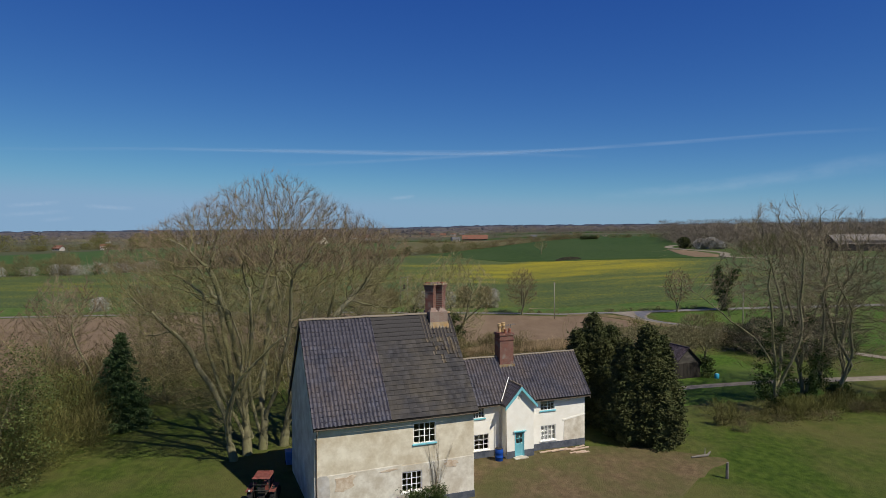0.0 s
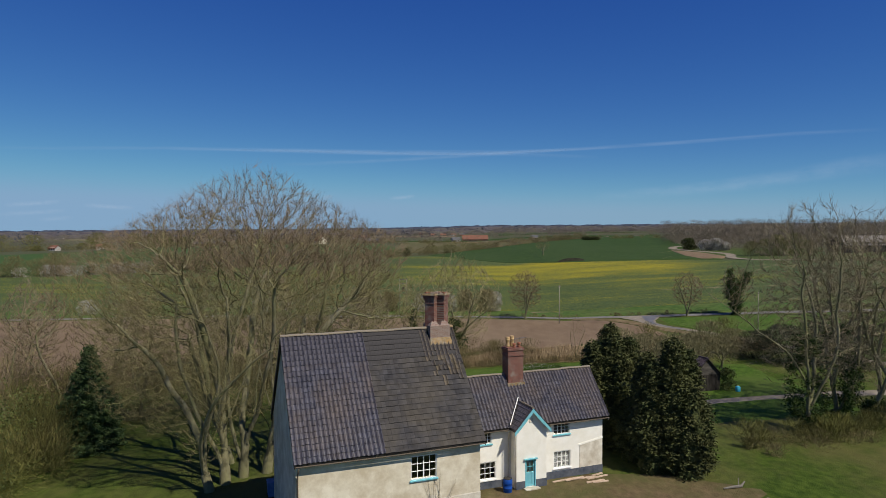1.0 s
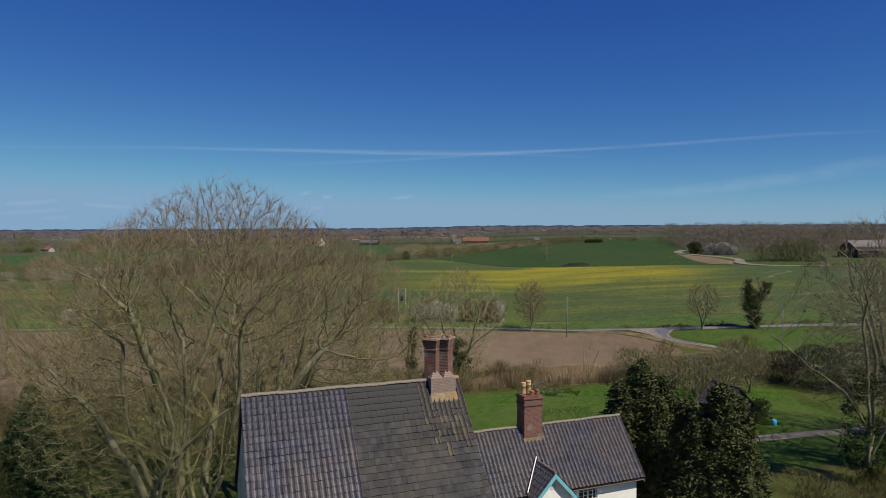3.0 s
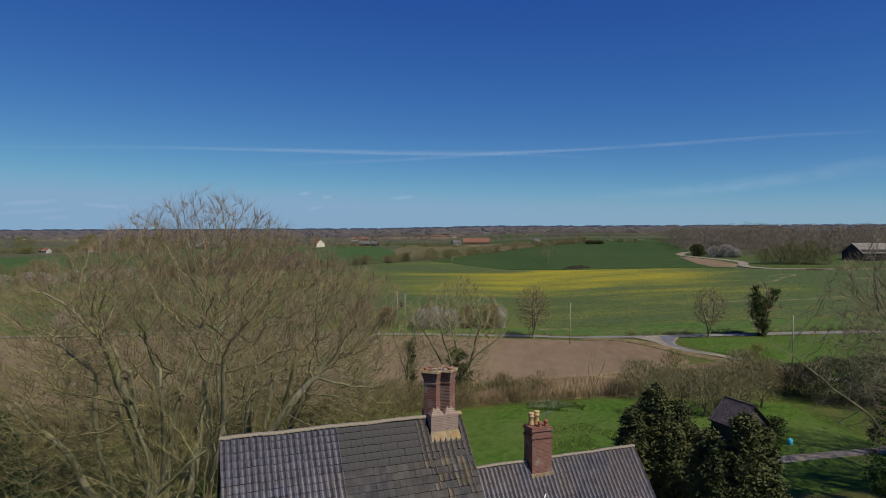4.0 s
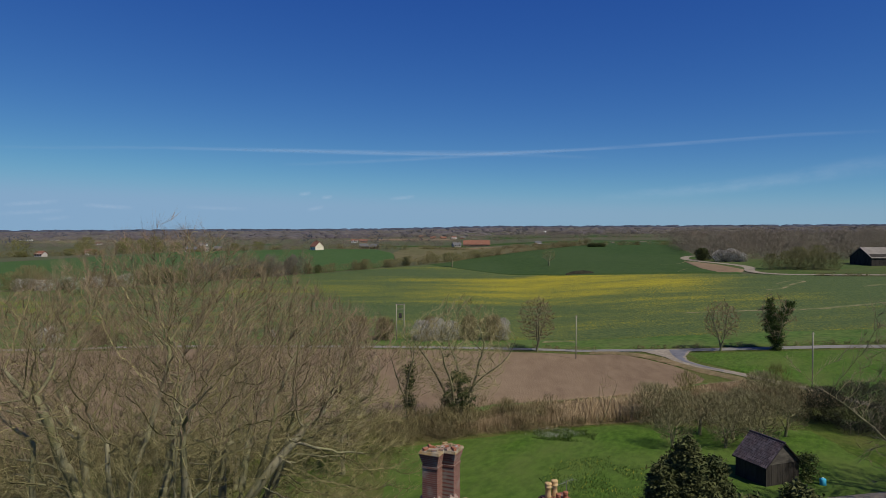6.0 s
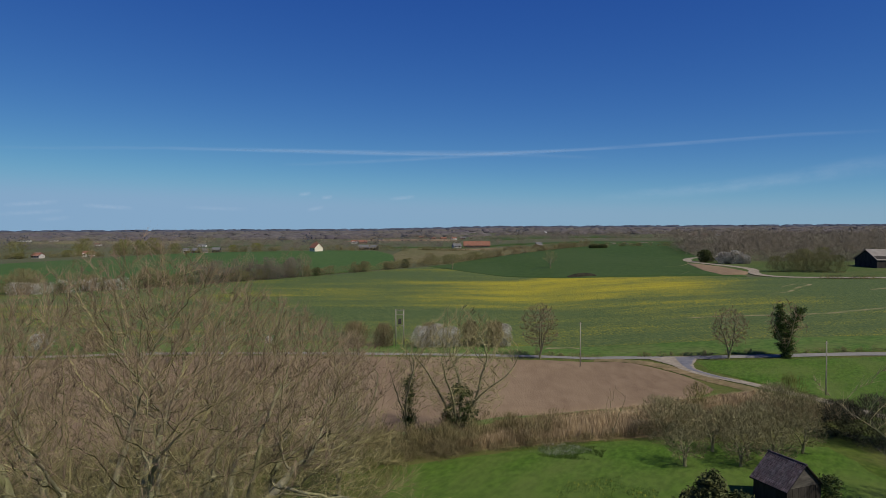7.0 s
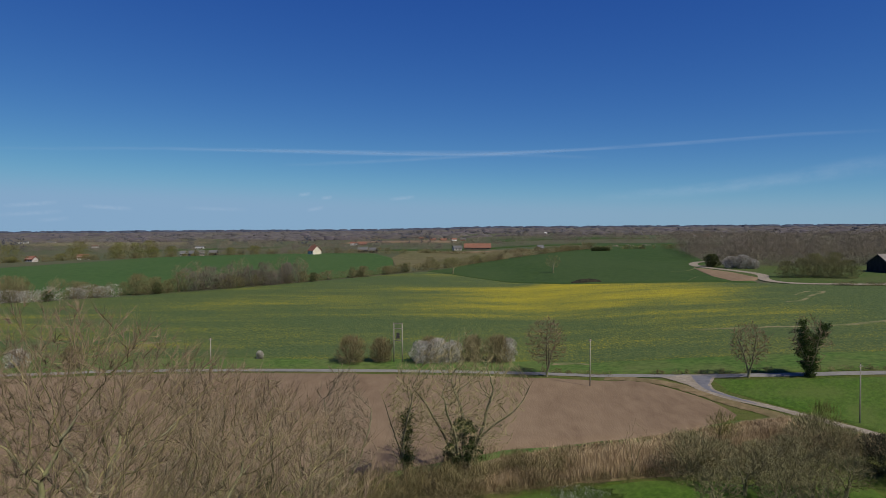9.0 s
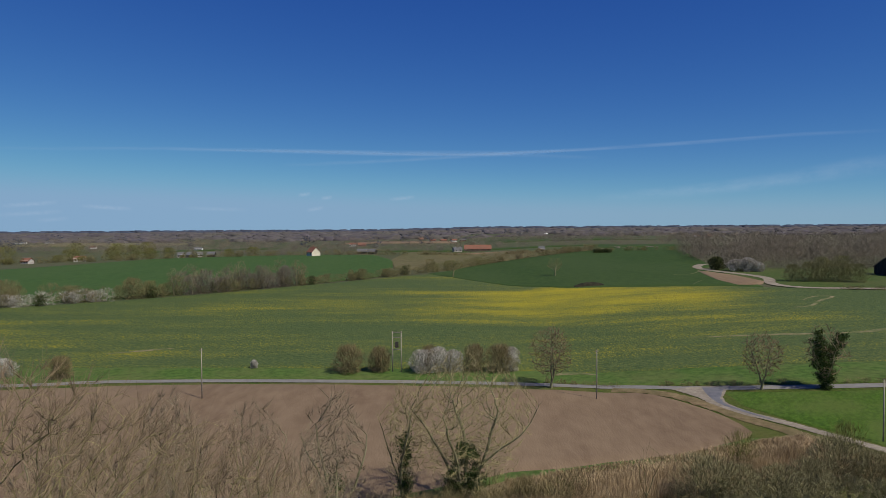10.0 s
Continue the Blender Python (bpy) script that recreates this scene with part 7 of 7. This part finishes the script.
for f0, f1, r0, r1, mat, lab in ((600, 650, -60, 160, CROP, "far green pasture"), (720, 800, -330, -180, CROP, "far green field"), (560, 640, 120, 330, CROP, "far green field"), (820, 1000, 60, 260, CROP, "far green field"),
                                 (1000, 1250, -700, -420, SCARBARE, "pale stubble field"), (540, 575, -18, 60, PLOUGH, "brown tilled field"), (900, 1050, -140, 20, PLOUGH, "brown tilled field"), (1300, 1600, 200, 620, CROP, "far green pasture")):
    field("far_field", [(r0, f0), (r1, f0 + 18)], [(r0, f1 - 25), (r1, f1)], mat, lab, "field", 0.4, 20.0, 3.0, 4)


def far_building(name, label, r, f, w, d, h, rise, wall, roofm, yaw=0.0, wins=3):
    x, y = W(r, f)
    b = holder(name, label, "building", (x, y, gz(x, y)))
    b.rotation_euler = (0, 0, radians(yaw - 21))
    part("wall", Geo().box(-w / 2, -d / 2, -0.5, w / 2, d / 2, h), wall, b)
    gb = [(-d / 2, h + 0.003), (d / 2, h + 0.003), (0, h + rise - 0.15)]
    part("gable", Geo().hull([(-w / 2, a, c) for a, c in gb], [(w / 2, a, c) for a, c in gb]), wall, b)
    for s in (-1, 1):
        a = [(-w / 2 - 0.4, s * (d / 2 + 0.4), h - 0.3), (w / 2 + 0.4, s * (d / 2 + 0.4), h - 0.3), (w / 2 + 0.4, 0, h + rise), (-w / 2 - 0.4, 0, h + rise)]
        low = [(p[0], p[1], p[2] - 0.25) for p in a]
        part("roof", Geo().hull(low, a), roofm, b)
    for k in range(wins):
        cx = -w / 2 + w * (k + 0.5) / wins
        part("window", Geo().box(cx - 0.5, -d / 2 - 0.04, h * 0.35, cx + 0.5, -d / 2 - 0.004, h * 0.75), IRON, b)
    return b


CREAM = material("cream_render_far", (0.60, 0.54, 0.42), (0.68, 0.62, 0.50), 0.6, 0.9, 0.0)
BARNROOF = material("brown_sheet_roof", (0.17, 0.155, 0.14), (0.23, 0.21, 0.19), 0.5, 0.7, 0.0, (0.14, 0.12, 0.10), 0.1, 9.0, 0.5)
SLATE = material("grey_sheet_roof", (0.10, 0.10, 0.105), (0.15, 0.15, 0.155), 0.5, 0.7, 0.0)
cot = far_building("cream_cottage", "cream cottage with an orange-red tiled roof", -98, 530, 8.5, 7.0, 3.2, 3.6, CREAM, BRICKRED, -52, 2)
part("chimney", Geo().box(-0.35, -0.3, 6.3, 0.35, 0.3, 7.9), BRICKRED, cot)
far_building("red_barn", "long low brick barn with a red pantiled roof", 29.5, 612, 23, 8, 2.4, 3.4, GUTTER, BRICKRED, 0, 5)
far_building("farm_cottage", "small dark-roofed white farm cottage", 11.5, 606, 7, 5, 2.2, 2.0, SLABGREY, SLATE, 20, 2)
far_building("dark_barn", "dark weatherboarded barn by the wood", 188, 299, 26, 13, 3.6, 3.8, DARKWOOD, BARNROOF, 4, 2)
for r, f, w, wall, rf_, yaw in ((-260, 506, 10, WHITE, BRICKRED, 15), (-281, 480, 9, SLABGREY, BRICKRED, -15), (-285, 486, 7, SLABGREY, SLATE, 10), (-206, 552, 6, SLABGREY, SLATE, 10), (-199, 552, 6, SLATE, SLATE, -10), (-192, 554, 5, SLABGREY, SLATE, 20), (-184, 557, 8, DARKWOOD, SLATE, 5),
                                (-270, 760, 12, WHITE, SLATE, 0), (-66, 568, 11, DARKWOOD, SLATE, 5), (-57, 560, 8, DARKWOOD, SLATE, -20), (-92, 776, 12, BRICKRED, BRICKRED, 15), (-104, 790, 10, WHITE, BRICKRED, 0), (-748, 1197, 34, WHITE, SLATE, 0), (-700, 1205, 22, SLABGREY, SLATE, 0),
                                (0, 1032, 12, BRICKRED, BRICKRED, 10), (-16, 1040, 11, BRICKRED, BRICKRED, -10), (16, 1036, 11, WHITE, BRICKRED, 20), (30, 1045, 12, BRICKRED, SLATE, 0), (73, 530, 6, SLABGREY, SLATE, 0), (219, 1508, 40, WHITE, WHITE, 0), (400, 1030, 12, BRICKRED, BRICKRED, 0), (385, 1036, 11, WHITE, BRICKRED, 10), (425, 1040, 10, WHITE, SLATE, 10),
                                (-40, 1210, 11, BRICKRED, BRICKRED, 20), (-460, 900, 10, WHITE, BRICKRED, 0)):
    far_building("far_house", "far-off house among trees", r, f, w * 0.7, 5, 2.2, 1.8, wall, rf_, yaw, 3)
scrub("copse_willow", "olive budding willow beside the far houses", [(-244, 520, 9, 13), (-232, 528, 11, 12), (-222, 534, 8, 10), (-270, 512, 9, 14), (-296, 480, 12, 17), (-315, 470, 12, 18), (-270, 496, 5, 9), (-255, 500, 4, 7), (-290, 474, 4, 7), (-203, 546, 2, 5), (-196, 547, 2, 5), (-214, 548, 8, 11), (-170, 556, 6, 9), (-152, 560, 7, 12), (-250, 540, 12, 14), (-276, 530, 13, 16), (-236, 560, 13, 16)], GREENSCRUB, 1300, 0.09, 85, 0.25, group="far willows")
hedgerow("clipped_hedge", "dark clipped evergreen hedge across the field", [(103, 488), (113, 486)], 2.6, 40, YEW, 90, 0.2, 97, 1.2, 3.5)
hedgerow("far_hedge_a", "bare hedge beyond the cereal field", [(-20, 545), (30, 520), (95, 512), (160, 500), (260, 520)], 3.0, 150, HEDGEFAR, 120, 0.09, 98, 3.0, 6.0)
hedgerow("far_hedge_b", "bare hedge and bushes behind the far field", [(-430, 340), (-330, 450), (-200, 530), (-100, 552), (-30, 535)], 4.0, 180, HEDGEFAR, 150, 0.08, 99, 4.0, 7.0)
gen = np.random.default_rng(77)
stone = Geo()
for k in range(26):
    r, f = 135 + gen.uniform(0, 36), 560 + gen.uniform(0, 12)
    x, y = W(r, f)
    s = gen.uniform(0.3, 0.7)
    stone.box(x - s, y - s, gz(x, y) - 0.2, x + s, y + s, gz(x, y) + s * 1.4)
thing("pale_stock", stone, GRAVEL, "pale scattered straw bales in a far pasture", "bales", kind="stuff")


# ---- high thin cloud ----
def cloud_material():
    m = bpy.data.materials.new("thin_ice_cloud")
    m.use_nodes = True
    n, l = m.node_tree.nodes, m.node_tree.links
    n.clear()
    out = n.new("ShaderNodeOutputMaterial")
    mix = n.new("ShaderNodeMixShader")
    clear = n.new("ShaderNodeBsdfTransparent")
    em = n.new("ShaderNodeEmission")
    em.inputs["Color"].default_value, em.inputs["Strength"].default_value = (0.42, 0.53, 0.68, 1), 1.0
    uv = n.new("ShaderNodeUVMap")
    sep = n.new("ShaderNodeSeparateXYZ")
    l.new(uv.outputs[0], sep.inputs[0])
    mp = n.new("ShaderNodeMapping")
    mp.inputs["Scale"].default_value = (7.0, 1.2, 1)
    l.new(uv.outputs[0], mp.inputs[0])
    t = n.new("ShaderNodeTexNoise")
    t.inputs["Scale"].default_value, t.inputs["Detail"].default_value, t.inputs["Roughness"].default_value = 1.6, 6.0, 0.6
    l.new(mp.outputs[0], t.inputs["Vector"])

    def calc(op, a, b):
        q = n.new("ShaderNodeMath")
        q.operation = op
        q.use_clamp = True
        for i, v in enumerate((a, b)):
            if isinstance(v, (int, float)):
                q.inputs[i].default_value = v
            else:
                l.new(v, q.inputs[i])
        return q.outputs[0]

    across = calc("MULTIPLY", calc("MULTIPLY", sep.outputs[1], calc("SUBTRACT", 1.0, sep.outputs[1])), 4.0)
    along = calc("POWER", calc("MULTIPLY", calc("MULTIPLY", sep.outputs[0], calc("SUBTRACT", 1.0, sep.outputs[0])), 4.0), 0.7)
    body = calc("MULTIPLY", calc("MULTIPLY", calc("POWER", across, 2.0), along), calc("MULTIPLY", calc("SUBTRACT", t.outputs["Fac"], 0.25), 1.7))
    info = n.new("ShaderNodeObjectInfo")
    sep2 = n.new("ShaderNodeSeparateColor")
    l.new(info.outputs["Color"], sep2.inputs[0])
    l.new(calc("MULTIPLY", body, sep2.outputs[0]), mix.inputs[0])
    l.new(clear.outputs[0], mix.inputs[1])
    l.new(em.outputs[0], mix.inputs[2])
    l.new(mix.outputs[0], out.inputs[0])
    return m


CLOUD = cloud_material()


def cloud_streak(name, label, line, width, strength):
    """A long thin veil of cloud far off; line of (side angle, height angle) in degrees from the flight line."""
    D = 4650.0
    geo = Geo()
    uvs = []
    n = 40
    hs, vs = [p[0] for p in line], [p[1] for p in line]
    for i in range(n + 1):
        a = hs[0] + (hs[-1] - hs[0]) * i / n
        e = float(np.interp(a, hs, vs))
        w = width if not isinstance(width, tuple) else width[0] + (width[1] - width[0]) * i / n
        for j in (0, 1):
            ee = e + (j - 0.5) * w
            x, y = W(D * math.sin(radians(a)), D * math.cos(radians(a)))
            geo.v.append((x, y, 20 + D * math.tan(radians(ee))))
            uvs.append((i / n, float(j)))
    for i in range(n):
        geo.f.append((2 * i, 2 * i + 2, 2 * i + 3, 2 * i + 1))
    ob = thing(name, geo, CLOUD, label, "cloud", kind="structure")
    layer = ob.data.uv_layers.new(name="UVMap")
    for lp in ob.data.loops:
        layer.data[lp.index].uv = uvs[lp.vertex_index]
    ob.color = (strength, 1, 1, 1)
    ob.visible_shadow = False


def ang(x, y):
    """Side and height angles of a direction given on a plane with focal length 1162."""
    a = math.atan2(x - 784, 1162)
    return math.degrees(a), math.degrees(math.atan2((407 - y) * math.cos(a), 1162))


cloud_streak("contrail_cloud", "long thin white vapour trail across the blue sky", [ang(300, 264), ang(420, 265), ang(760, 274), ang(900, 272), ang(1100, 261), ang(1400, 240), ang(1560, 233)], 0.42, 0.36)
cloud_streak("contrail_cloud", "faint thin vapour trail across the blue sky", [ang(-40, 260), ang(300, 262), ang(640, 268), ang(1000, 268)], 0.4, 0.2)
cloud_streak("vapour_wisp", "faint second vapour trail", [ang(420, 262), ang(640, 270), ang(900, 274), ang(1060, 280)], 0.45, 0.2)
cloud_streak("vapour_wisp", "faint second vapour trail", [ang(500, 292), ang(700, 284), ang(900, 272), ang(1000, 266)], 0.45, 0.22)
cloud_streak("cirrus_veil", "broad pale veil of high cloud", [ang(1050, 350), ang(1250, 335), ang(1400, 315), ang(1500, 298), ang(1640, 283)], (1.0, 2.0), 0.3)
for a, b, c, d, s in ((10, 362, 110, 356, 0.45), (150, 362, 240, 368, 0.5), (0, 378, 120, 372, 0.35), (330, 366, 440, 370, 0.3), (530, 344, 552, 342, 0.6), (570, 350, 590, 348, 0.6), (690, 352, 735, 348, 0.55), (545, 371, 575, 366, 0.5), (70, 388, 130, 384, 0.3)):
    cloud_streak("small_cloud", "small faint cloud low over the horizon", [ang(a, b), ang(c, d)], 0.45, s)

# ---- roof tiles ----
tile_slope(VX0, VX1, EAVE_Y, EAVE_Z, RIDGE_Y, RIDGE_Z, 0.255, 0.325, roof, (TILE, TILE_ONE, TILEFLAT, TILEFLAT), 9.55, (17, 18, 19, 20, 21, 22, 23), 3, lambda u, y: 13.64 < u < 14.96 and y > 44.2)
tile_slope(MX1 + 0.02, NVX, NEY, NEZ, NRY, NRZ, 0.255, 0.31, wroof, (TILE, TILE_ONE, TILEFLAT, TILEFLAT), None, (), 5, lambda u, y: (21.14 < u < 22.36 and y > 48.4) or (abs(u - 21.58) < 1.34 * (1 - (y - 46.4) / 1.35) and y < 47.7), 0.085)
